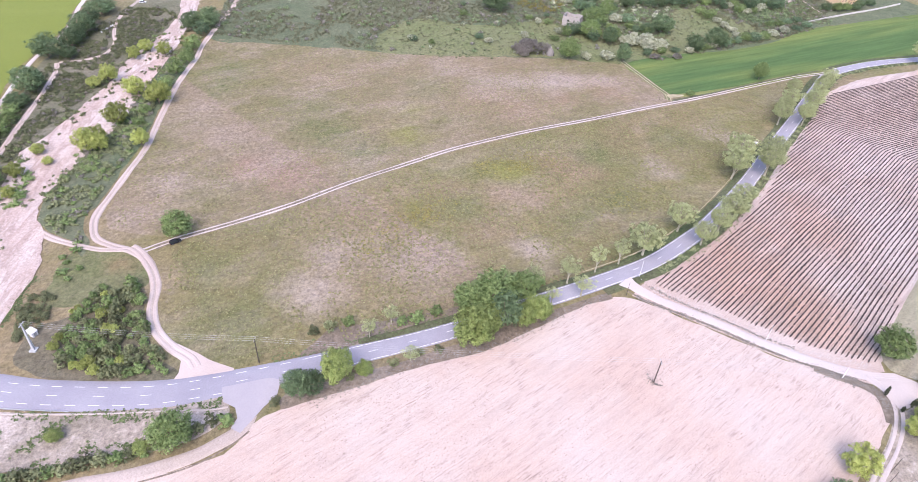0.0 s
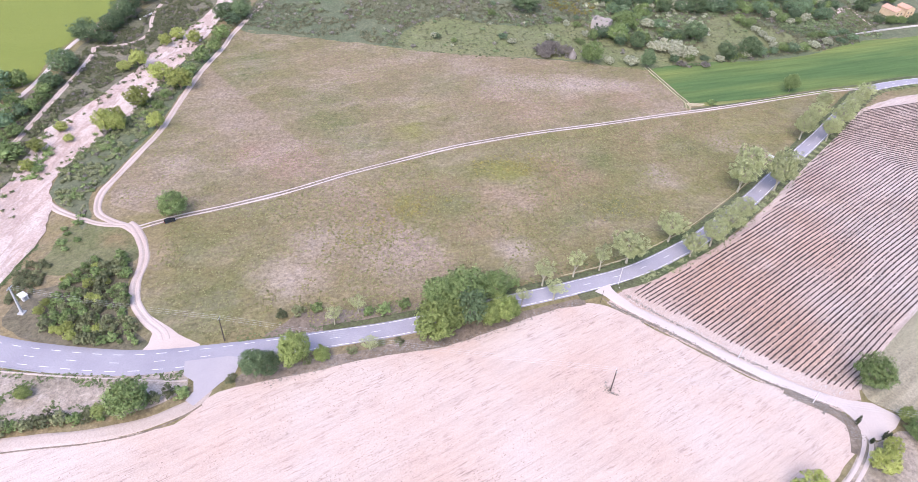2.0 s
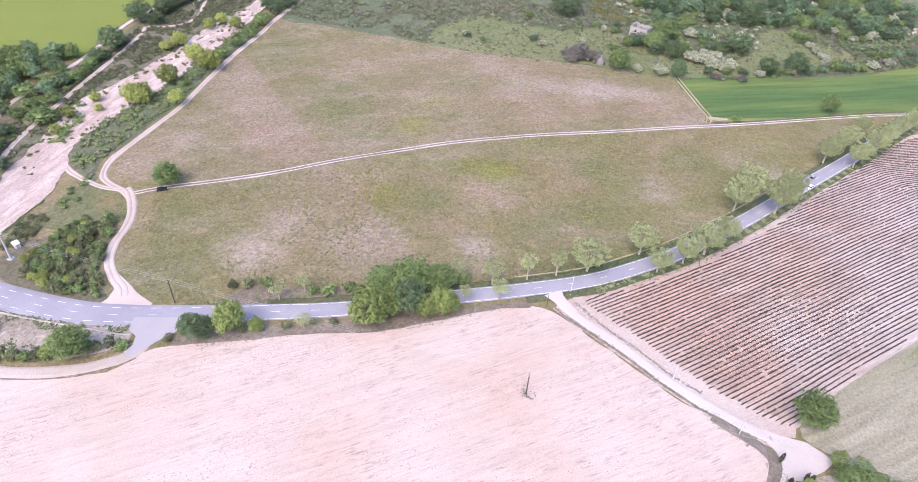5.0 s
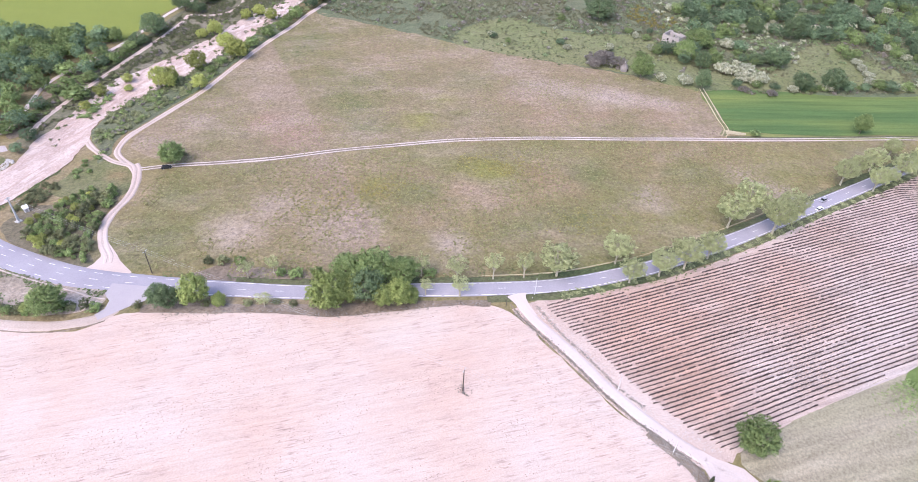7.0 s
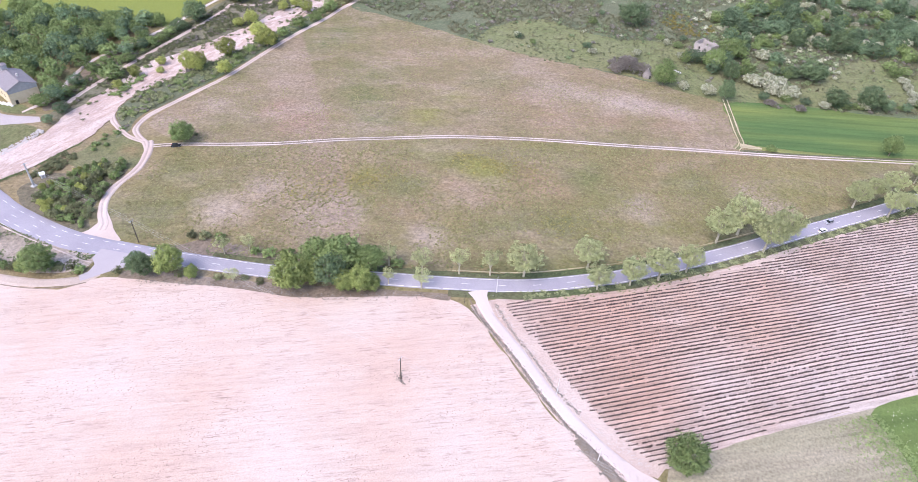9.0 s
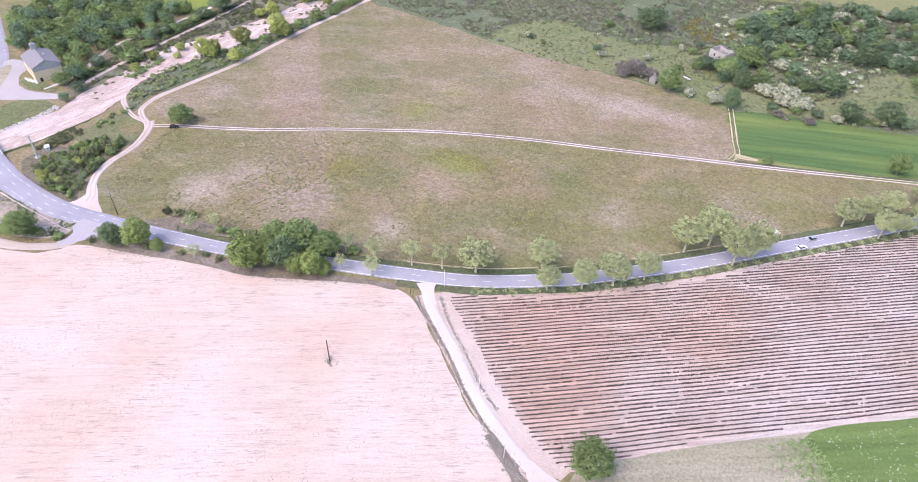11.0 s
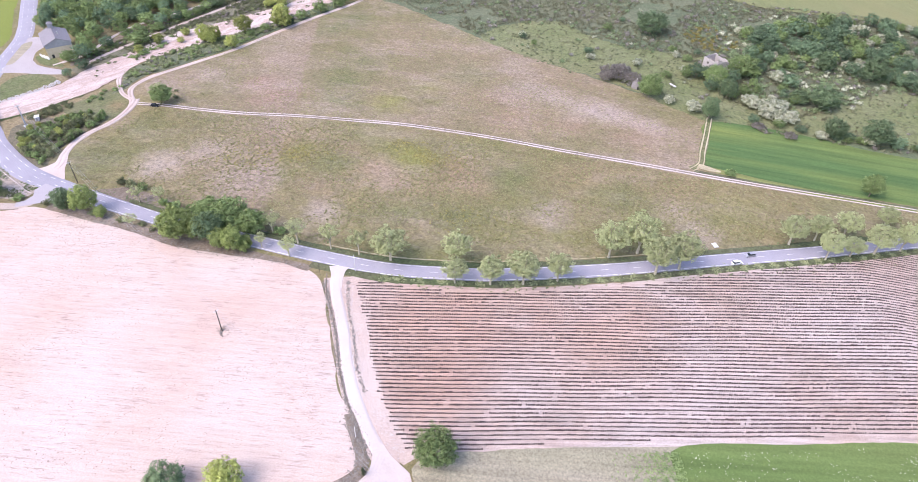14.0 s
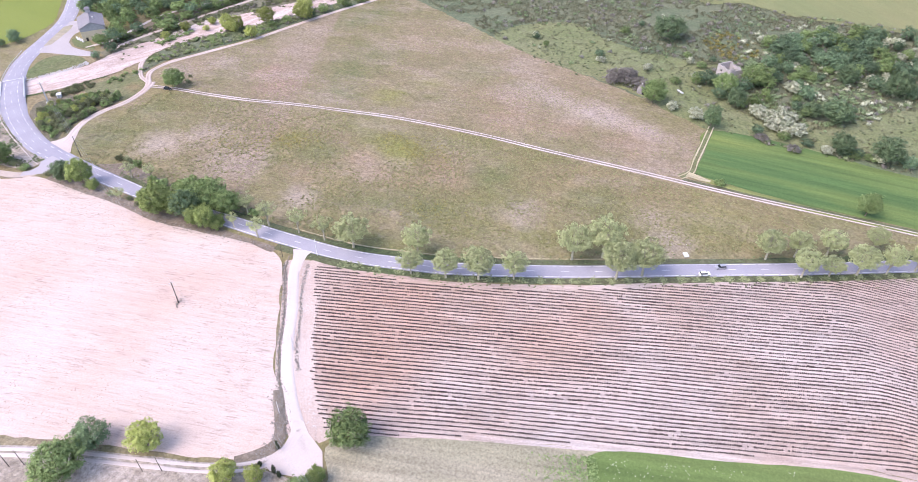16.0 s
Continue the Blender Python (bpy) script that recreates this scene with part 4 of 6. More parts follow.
ORIGINALS["hawthorn"] = [make_tree("hawthorn_bush", "hawthorn bush in white blossom", "bush", 50 + i, LEAF_WHITE, BARK, 0.1, 6, 4.6, 60 + 6 * i, 2000, 0.22, 4) for i in range(2)]
ORIGINALS["bare"] = [make_tree("bare_thicket", "grey leafless thicket beside the stone hut", "bush", 56 + i, LEAF_GREY, BARK, 0.3, 8, 4.5, 60 + 6 * i, 2600, 0.22, 9, "", 1.0, False) for i in range(2)]
ORIGINALS["bush"] = [make_tree("scrub_bush", "low dark green scrub bush", "bush", 60 + i, LEAF_SCRUB, BARK, 0.02, 3.0, 2.1, 22 + 3 * i, 560, 0.16, 3, "scrub bushes", 1.3) for i in range(3)]
ORIGINALS["green_bush"] = [make_tree("green_bush", "low bright green bush", "bush", 66 + i, LEAF_GREEN, BARK, 0.02, 3.4, 2.4, 22 + 3 * i, 600, 0.17, 3, "green bushes", 1.3) for i in range(2)]
R = random.Random(7)
PLANES_A = [(-94, 144, 9.4, 8.1), (-84, 142, 7.8, 5.4), (-87, 155, 12.0, 8.6), (-79.5, 153, 9.4, 8.1), (-84, 168, 12.5, 7.6), (-81, 179, 12.5, 8.6), (-78, 191, 13.5, 14.1), (-77, 216, 13.5, 12.0), (-66, 215, 10.9, 9.8), (-65.5, 228, 12.5, 10.9), (-66, 240, 14.0, 13.1), (-68, 253, 12.5, 10.3)]
PLANES_B = [(-82, 275, 15.6, 14.1), (-85, 287, 17.7, 15.2), (-73, 291, 16.6, 15.2), (-76, 301, 16.6, 13.6), (-92, 351, 13.5, 12.0), (-95, 363, 12.5, 10.9), (-83, 362, 13.5, 10.9), (-85, 373, 9.4, 9.8), (-97, 376, 12.5, 10.9), (-87, 384, 13.5, 13.1), (-89, 396, 13.5, 9.8), (-103, 396, 11.4, 9.8), (-92, 408, 12.5, 10.9), (-93, 420, 12.5, 9.8), (-95, 432, 11.4, 9.8), (-67, 526, 15.6, 16.3)]
for i, (x, y, h, w) in enumerate(PLANES_A + PLANES_B):
    plant("young" if i < 6 else "plane", x, y, h, w, R)
GREENS = [(-201, 67, 10.5, 11), (6, 208, 11.5, 12.5), (-126, 402, 11.5, 8.8), (-215, 324, 13, 14), (-228, 364, 12, 13.5), (-239, 383, 13, 17), (-97, 127, 13, 16), (-100, 119, 11.5, 13), (-93, 137, 11, 12), (-118, 24, 11, 11.5), (24, 135, 11, 14.5), (24.5, 199, 7, 9), (29.5, 202, 8, 10), (34, 206, 7, 9), (24, 206, 4.5, 6.5)]
for x, y, h, w in GREENS:
    plant("green", x, y, h, w, R)
FRESH = [(-89, 109, 14, 14), (-90, 116, 11, 9), (-84, 127, 9, 9), (-82.5, 132, 11, 9), (-83, 136, 6, 7), (-106, 68, 12.5, 10.5), (-102, 75, 5.5, 5.2), (-121, 17, 3.2, 5.3), (-140, 2, 3.3, 4.8), (19, 202, 6, 5)]
for x, y, h, w in FRESH:
    plant("fresh", x, y, h, w, R)
DARKS = [(-192, 350, 12, 9), (-214, 367, 11.5, 10.5), (-203, 415, 12.5, 17), (-209, 405, 7, 11), (-174, 408, 11, 11.5), (-169, 427, 12.5, 15), (-295, 344, 14, 21), (-232, 456, 15, 15), (-244, 434, 11.5, 12), (-88, 122, 13.5, 11.5), (-110, 57, 8, 8.5), (-107.5, 60, 8, 8), (15, 138, 8, 10.5), (-388, 87, 13, 16), (-395, 102, 10, 12), (-354, 67, 13, 14.5), (-343, 57, 6.5, 12), (-381, 95, 7, 10), (-409, 114, 12, 14.5), (-433, 134, 9, 18), (-375, 174, 12, 14), (-379, 165, 11, 12), (-420, 122, 10, 12), (-402, 108, 9, 10)]
for x, y, h, w in DARKS:
    plant("dark", x, y, h, w, R)
WILLOWS = [(-283, 66, 12, 9.5), (-285, 72, 10, 8), (-280, 70, 9, 8), (-299, 86, 11, 12), (-323, 105, 9.5, 12), (-305, 109, 12, 12.5), (-272, 85, 8.5, 7.6), (-343, 93, 5, 8.8), (-344, 101, 9.5, 9.5), (-362, 122, 7, 7.5), (-357, 137, 8, 8.5), (-367, 131, 7, 8.6), (-296, 50, 5, 6), (-285, 50, 3.8, 4.6), (-284, 37, 6, 7.6), (-270, 30, 5, 6.2), (14, 153, 9, 10), (22, 178, 8.6, 7.7), (21, 186, 7, 5.4), (-113, 95, 7.5, 6.2), (-113, 86, 8.2, 6.0), (-97, 89, 5.4, 6.2)]
for x, y, h, w in WILLOWS:
    plant("young" if -115 < x < -90 else "willow", x, y, h, w, R, "small pale yellow-green tree beside the road" if -115 < x < -90 else None)
HAWS = [(-193, 381, 6, 9), (-200, 390, 7, 10), (-188, 386, 5, 8), (-200, 344, 6, 9), (-208, 333, 5, 6.8), (-197, 385, 8, 14), (-204, 377, 7, 10), (-190, 392, 6, 10), (-290, 262, 4, 5), (-260, 300, 3.5, 6)]
for x, y, h, w in HAWS:
    plant("hawthorn", x, y, h, w, R)
for x, y, h, w in [(-236, 312, 7.5, 15), (-230, 319, 6, 11), (-239, 306, 6, 11), (-240, 313, 6.5, 11), (-234, 304, 5, 9), (-183, 373, 3, 7), (-174, 386, 3, 7)]:
    plant("bare", x, y, h, w, R)


# ---- woods, scrub and hedges ----
ROAD_NP = np.array([tuple(p) for p in smooth(ROAD, 4)])
WHITE_NP = np.array([tuple(p) for p in smooth([(-250, -12), (-262, -2), (-272, 2), (-286, 4), (-309, 12), (-330, 32), (-352, 52), (-392, 81)], 3)])
BANK_NP = np.array([tuple(p) for p in smooth([(-252, 6), (-286, 24), (-306, 38), (-332, 57), (-368, 83), (-379, 88), (-374, 110), (-404, 129)], 3)])
TRACK_NP = np.array([tuple(p) for p in smooth([(-203, 51), (-219, 44), (-234, 50), (-256, 72), (-297, 107), (-342, 148), (-384, 190), (-440, 240)], 3)])


def away(x, y, line, d):
    return np.min((line[:, 0] - x) ** 2 + (line[:, 1] - y) ** 2) > d * d


def scatter(poly, count, gap, rng, ok=lambda x, y: True):
    """Up to count places in poly, each at least gap from the others."""
    xs, ys = [p[0] for p in poly], [p[1] for p in poly]
    got, tries = [], 0
    while len(got) < count and tries < count * 30:
        tries += 1
        x, y = rng.uniform(min(xs), max(xs)), rng.uniform(min(ys), max(ys))
        if inside(x, y, poly) and ok(x, y) and all((x - a) ** 2 + (y - b) ** 2 > gap * gap for a, b in got):
            got.append((x, y))
    return got


WOOD_WEST = [(-272, -1), (-286, 1), (-309, 8), (-334, 29), (-352, 47), (-358, 30), (-368, 6), (-384, -14), (-410, -50), (-350, -66), (-312, -54), (-300, -30), (-282, -12)]
for x, y in scatter(WOOD_WEST, 120, 5.0, R, lambda x, y: away(x, y, WHITE_NP, 3.5) and away(x, y, ROAD_NP, 9) and away(x, y, BANK_NP, 3) and math.hypot(x + 272, y + 18) > 15):
    k = R.random()
    h = R.uniform(7, 12)
    plant("wood_dark" if k < 0.4 else "wood_green", x, y, h, h * R.uniform(0.85, 1.15), R)
WOOD_NORTH = [(-292, 398), (-300, 432), (-308, 464), (-298, 500), (-292, 540), (-250, 620), (-190, 600), (-172, 540), (-186, 500), (-216, 486), (-228, 458), (-246, 436), (-240, 404), (-258, 396)]
for x, y in scatter(WOOD_NORTH, 320, 4.0, R):
    k = R.random()
    h = R.uniform(5, 10.5)
    if k < 0.55:
        plant("wood_dark", x, y, h, h * R.uniform(0.9, 1.25), R)
    elif k < 0.78:
        plant("wood_green", x, y, h * 0.9, h * R.uniform(0.9, 1.2), R)
    else:
        plant("hawthorn", x, y, h * 0.55, h * 0.8, R)
COPSE = [(-238, 350), (-252, 372), (-256, 400), (-236, 412), (-206, 402), (-208, 376), (-222, 358)]
for x, y in scatter(COPSE, 26, 5.5, R, lambda x, y: math.hypot(x + 248, y - 370) > 8):
    h = R.uniform(4, 9)
    plant(R.choice(["wood_green", "wood_dark", "wood_green", "hawthorn"]), x, y, h, h * R.uniform(0.95, 1.25), R)
for x, y, h, w in [(-190, 470, 4, 7), (-182, 466, 4.5, 7), (-175, 463, 4, 7), (-167, 456, 4.5, 8)]:
    plant("hawthorn", x, y, h, w, R, "white-flowering hawthorn in the hillside hedge")
for x, y, h, w in [(-162, 457, 6, 9), (-157, 461, 7, 10), (-154, 472, 6, 9), (-198, 471, 6, 9), (-199, 479, 5, 8), (-206, 474, 6, 9), (-172, 414, 3, 8), (-170, 421, 3, 8), (-173, 409, 3.5, 6), (-166, 436, 3, 6), (-164, 445, 2.6, 5), (-141, 344, 3, 6), (-157, 518, 4, 8), (-154, 529, 4, 8), (-160, 508, 4, 8), (-163, 500, 4, 8)]:
    plant(R.choice(["wood_green", "wood_green", "wood_dark"]), x, y, h, w, R, "leafy green hedge tree beside the wheat")
HEDGE_WHEAT = [(-184, 372), (-180, 384), (-176, 394), (-170, 402), (-170, 416), (-165, 424), (-162, 436), (-158, 446), (-156, 458), (-153, 470), (-149, 484), (-147, 498), (-143, 512), (-141, 524)]
for x, y in HEDGE_WHEAT:
    plant(R.choice(["wood_dark", "wood_green", "hawthorn", "wood_dark"]), x - 4, y, R.uniform(3, 6), R.uniform(6, 10), R)
for x, y in [(-288, 262), (-278, 268), (-252, 326), (-262, 352), (-258, 358), (-244, 352), (-238, 340), (-268, 300), (-300, 318), (-312, 330), (-266, 366), (-270, 352)]:
    plant(R.choice(["hawthorn", "wood_green", "wood_dark"]), x, y, R.uniform(3, 5), R.uniform(4.5, 8), R)
for x, y, h, w in [(-352, 152, 9, 10), (-329, 130, 9, 9), (-338, 141, 7, 8), (-318, 119, 7, 8), (-311, 113, 6, 7), (-346, 146, 7, 7), (-366, 165, 9, 10), (-290, 92, 5, 6), (-300, 99, 5, 7), (-259, 2, 9, 12), (-235.5, 3, 5, 6), (-283, 26, 7, 15), (-266, 33, 3, 5), (-353, 42, 7.7, 13), (-313, 21, 8, 12), (-266, 1, 9, 11), (-276, 9, 7, 9), (-291, 15, 6, 8), (-299, 9, 9, 11), (-322, 43, 6, 8), (-336, 36, 8, 10), (-255, -5, 7, 8), (-255, -60, 6, 8), (-260, -64, 7, 9), (-249, -66, 5, 7), (-254.5, -2.5, 7, 10), (-246, 7, 6, 9), (-279, -5, 9, 11), (-265, 5, 6, 9), (-311, 30, 8, 10), (-301, 32, 6, 9), (-286, 25, 6, 10), (-318, 38, 7, 9), (-328, 38, 8, 10), (-318, 31, 9, 10), (-330, 49, 5, 9), (-336, 52, 6, 9), (-296, 21, 7, 9)]:
    plant(R.choice(["wood_green", "wood_green", "wood_dark"]), x, y, h, w, R, "mixed green tree on the river bank")
for x, y in [(-126, 74), (-124, 79), (-121.5, 84.5), (-110, 97), (-108.5, 102), (-106.5, 109), (-104, 124), (-101, 134), (-99, 139), (-93.5, 147)]:
    plant(R.choice(["bush", "green_bush"]), x, y, R.uniform(2.6, 4.0), R.uniform(4.0, 6.0), R, "dark green bush on the road bank", "bushes on the road bank")
for x, y in [(-97, 93), (-94, 98), (-103.5, 71), (-110.5, 50), (-99, 84)]:
    plant("bush", x, y, R.uniform(1.6, 2.6), R.uniform(2.6, 3.6), R, "small dark bush beside the road", "bushes on the road bank")
for a, b in zip(smooth([(-114.5, 37), (-117.5, 30), (-119.5, 22), (-121, 14), (-126, 5), (-130, -3), (-136, -12), (-146, -26)], 2.6), range(99)):
    plant(R.choice(["bush", "green_bush", "bush"]), a.x + R.uniform(-0.6, 0.6), a.y, R.uniform(2.3, 3.5), R.uniform(3.8, 5.4), R, "dense green hedge bush along the lane", "hedge along the lane")

SCRUB_PATCH = [(-188, 44), (-180, 43.5), (-168.6, 38.5), (-157, 34.8), (-146, 35), (-141, 33.5), (-152, 19.5), (-166, 12.6), (-174.5, 13.3), (-179.6, 20), (-186, 23), (-190, 32.5)]
for x, y in scatter(SCRUB_PATCH, 125, 2.0, R, lambda x, y: noise.noise((x * 0.13, y * 0.13, 12.0)) > -0.28):
    s = R.uniform(1.8, 4.8)
    k = R.random()
    if k < 0.12:
        plant("willow", x, y, s * 0.9, s, R, "small yellow-green bush in the scrub patch")
    else:
        plant("green_bush" if k < 0.5 else "bush", x, y, s * R.uniform(0.55, 1.0), s, R)
for x, y in scatter([(-184, 6), (-190, 8), (-200, 12), (-203, 20), (-198, 22), (-190, 18), (-184, 12)], 30, 1.9, R):
    s = R.uniform(2.0, 3.8)
    plant("bush", x, y, s * 0.6, s, R)
for x, y in [(-208, 28), (-212, 31), (-216, 31), (-206, 33), (-203, 28), (-217, 36)]:
    plant("green_bush", x, y, 1.4, R.uniform(2.5, 4.5), R)
for x, y in [(-212, 66), (-215, 69), (-209, 70), (-206, 64), (-207, 72)]:
    plant("bush", x, y, 1.1, 2.6, R)


def scrub_stuff(name, label, places, material, size, rng, leaves=46, leaf=0.34, flat=0.62, core=0.55):
    """Far scrub that nobody could count, joined into one mesh."""
    vs, fs, ss, n = [], [], [], 0
    for x, y in places:
        s = size * rng.uniform(0.5, 1.4)
        z = ground_z(x, y)
        lob = [(x + rng.uniform(-0.3, 0.3) * s, y + rng.uniform(-0.3, 0.3) * s, z + s * flat * 0.45, s * 0.36, s * flat * 0.42) for _ in range(3)]
        v, f, soft = leaf_cloud(rng, lob, leaves, leaf, core)
        soft = soft + np.repeat(rng.normal(size=(len(soft), 1)), 3, axis=1) * 0.25 + np.array([0, 0, 0.3])
        soft /= np.linalg.norm(soft, axis=1)[:, None]
        ss.append(soft)
        v[:, 2] = np.maximum(v[:, 2], z + 0.02)
        vs.append(v)
        fs.append(np.array(f) + n)
        n += len(v)
    ob = leafy(name, np.concatenate(vs).tolist(), np.concatenate(fs).tolist(), np.concatenate(ss), material)
    return tagged(ob, label, "scrub", kind="stuff")


def many(poly, count, rng, ok):
    xs, ys = [p[0] for p in poly], [p[1] for p in poly]
    got = []
    while len(got) < count:
        x, y = rng.uniform(min(xs), max(xs)), rng.uniform(min(ys), max(ys))
        if inside(x, y, poly) and ok(x, y):
            got.append((x, y))
    return got


HILL = [(-196, 356), (-222, 322), (-246, 294), (-278, 250), (-305, 222), (-337, 190), (-366, 168), (-420, 215), (-470, 300), (-440, 380), (-350, 390), (-330, 440), (-310, 500), (-250, 600), (-150, 600), (-136, 545), (-148, 480), (-164, 424), (-178, 376)]
OPEN_A = [(-240, 288), (-270, 326), (-282, 318), (-294, 302), (-312, 287), (-310, 262), (-300, 236), (-266, 254)]
OPEN_B = [(-190, 346), (-226, 318), (-246, 294), (-272, 320), (-270, 345), (-264, 362), (-238, 361), (-212, 366), (-200, 378), (-193, 394), (-199, 419), (-211, 440), (-220, 460), (-212, 482), (-150, 482), (-164, 446), (-172, 411), (-181, 380)]
G = np.random.default_rng(11)


def on_hill(x, y):
    if inside(x, y, OPEN_A) or inside(x, y, OPEN_B):
        return G.random() < 0.1
    if math.hypot(x + 248, y - 371) < 7:
        return False
    return noise.noise((x * 0.02, y * 0.02, 4.0)) + 0.55 * noise.noise((x * 0.09, y * 0.09, 7.0)) > -0.3


scrub_stuff("hill_scrub", "dense grey-green scrub on the hillside", many(HILL, 15000, G, on_hill), LEAF_HEATH, 1.9, G, 16, 0.36, 0.55, 0.0)
scrub_stuff("hill_green_scrub", "bright green bushes scattered on the hillside", many(HILL, 500, G, on_hill) + many([(-236, 372), (-264, 372), (-290, 396), (-302, 440), (-300, 500), (-220, 500), (-206, 452), (-200, 424), (-196, 396), (-212, 378)], 520, G, on_hill), LEAF_SHRUB, 3.2, G, 44, 0.4)
scrub_stuff("hill_bare_scrub", "grey leafless brush on the hillside", many(HILL, 800, G, on_hill), LEAF_GREY, 2.8, G, 46, 0.36)
scrub_stuff("hill_blossom", "white-flowering bushes scattered on the hillside", many([(-250, 390), (-300, 385), (-320, 440), (-290, 500), (-240, 480), (-200, 430)], 130, G, lambda x, y: True), LEAF_WHITE, 4.2, G, 60, 0.3)
scrub_stuff("pasture_blossom", "small white-flowering shrubs on the pasture", many(HILL, 90, G, lambda x, y: x < -230), LEAF_WHITE, 2.6, G, 40, 0.28)
scrub_stuff("broom_patch", "yellow-brown flowering broom patch", many([(-268, 376), (-292, 360), (-306, 380), (-290, 398), (-272, 396)], 70, G, lambda x, y: True), LEAF_BROOM, 2.6, G)
scrub_stuff("garden_shrubs", "yellow-green shrubs above the wheat field", many([(-187, 494), (-196, 510), (-193, 549), (-175, 552), (-160, 536), (-152, 538), (-155, 514), (-165, 491)], 150, G, lambda x, y: True), LEAF_SHRUB, 4.2, G, 40, 0.4)
BANK_A = [(-215, 38), (-227, 38), (-236, 34), (-247, 34), (-261, 42), (-275, 56), (-289, 72), (-303, 90), (-328, 116), (-350, 136), (-382, 168), (-402, 186), (-396, 196), (-370, 170), (-345, 146), (-322, 122), (-298, 102), (-272, 82), (-258, 67), (-244, 53), (-232, 44), (-222, 40)]
BANK_B = [(-246, 8), (-258, 14), (-276, 24), (-300, 41), (-312, 54), (-322, 68), (-334, 84), (-344, 96), (-364, 112), (-382, 140), (-402, 166), (-420, 170), (-432, 150), (-410, 118), (-386, 88), (-366, 74), (-340, 52), (-318, 34), (-290, 14), (-262, 0)]
far_bank = lambda x, y: away(x, y, BANK_NP, 2.2) and away(x, y, WHITE_NP, 2.4) and noise.noise((x * 0.08, y * 0.08, 6.0)) > -0.34
near_bank = lambda x, y: away(x, y, TRACK_NP, 2.4) and noise.noise((x * 0.12, y * 0.12, 2.0)) > -0.22
scrub_stuff("bank_scrub", "dense grey-green scrub between river and track", many(BANK_A, 420, G, near_bank), LEAF_SCRUB, 2.8, G, 60, 0.26)
scrub_stuff("bank_green_scrub", "green bushes between river and track", many(BANK_A, 130, G, near_bank), LEAF_GREEN, 2.8, G, 80, 0.28)
scrub_stuff("bank_brush", "grey leafless brush between river and track", many(BANK_A, 60, G, near_bank), LEAF_GREY, 2.6, G, 70, 0.28)
scrub_stuff("far_bank_scrub", "mixed low scrub on the far river bank", many(BANK_B, 1500, G, far_bank), LEAF_SCRUB, 2.3, G, 30, 0.28)
scrub_stuff("far_bank_brush", "grey leafless brush on the far river bank", many(BANK_B, 160, G, far_bank), LEAF_GREY, 2.4, G, 46, 0.3)
NEAR_SHORE = smooth([(-205, 12), (-218, 24), (-236, 31), (-252, 34), (-262, 42), (-274, 56), (-286, 70), (-298, 86), (-320, 106), (-346, 131), (-363, 147), (-390, 168)], 1.0)
FAR_SHORE = smooth([(-243, 8), (-252, 15), (-272, 26), (-300, 44), (-306, 54), (-318, 70), (-332, 86), (-341, 99), (-362, 118), (-380, 142), (-404, 168)], 1.0)
shore = [(p.x + G.normal() * 3.0, p.y + G.normal() * 3.0) for p in NEAR_SHORE + FAR_SHORE if noise.noise((p.x * 0.09, p.y * 0.09, 3.0)) > -0.15 and p.x < -255]
scrub_stuff("shore_scrub", "olive scrub creeping over the edges of the gravel", shore, LEAF_SCRUB, 2.2, G, 50, 0.26)
scrub_stuff("shore_green_scrub", "small green bushes along the edges of the gravel", shore[::5], LEAF_GREEN, 2.4, G, 60, 0.26)
scrub_stuff("slope_scrub", "mixed bushes on the brown slope below the wood", many([(-262, 0), (-286, 12), (-309, 22), (-330, 40), (-340, 50), (-332, 54), (-306, 34), (-286, 20), (-262, 8)], 120, G, far_bank), LEAF_GREEN, 2.8, G, 60, 0.3)
ISLAND = [(-259, 24), (-268, 30), (-280, 38), (-284, 42), (-276, 40), (-264, 33)]
scrub_stuff("island_scrub", "green scrub on a gravel island", many(ISLAND, 26, G, lambda x, y: True), LEAF_GREEN, 3.0, G, 60, 0.3)


def tuft_stuff(name, label, places, material, size, rng, blades=4, category="grass"):
    n = len(places)
    p = np.array([(x, y, ground_z(x, y) + 0.1) for x, y in places])
    c = np.repeat(p, blades, axis=0) + rng.normal(size=(n * blades, 3)) * np.array([size, size, 0.04]) * 0.5
    m = n * blades
    ang = rng.uniform(0, 6.28, m)
    a = np.stack([np.cos(ang), np.sin(ang), np.zeros(m)], 1) * (size * rng.uniform(0.4, 1.0, m))[:, None]
    up = np.stack([-np.sin(ang) * 0.9, np.cos(ang) * 0.9, np.full(m, 0.45)], 1) * (size * rng.uniform(0.5, 1.1, m))[:, None]
    v = np.stack([c - a, c + a, c + a * 0.5 + up, c - a * 0.6 + up * 0.9], 1).reshape(-1, 3)
    f = np.arange(m * 4).reshape(-1, 4)
    ob = raw(name, v.tolist(), f.tolist(), material)
    return tagged(ob, label, category, kind="stuff")


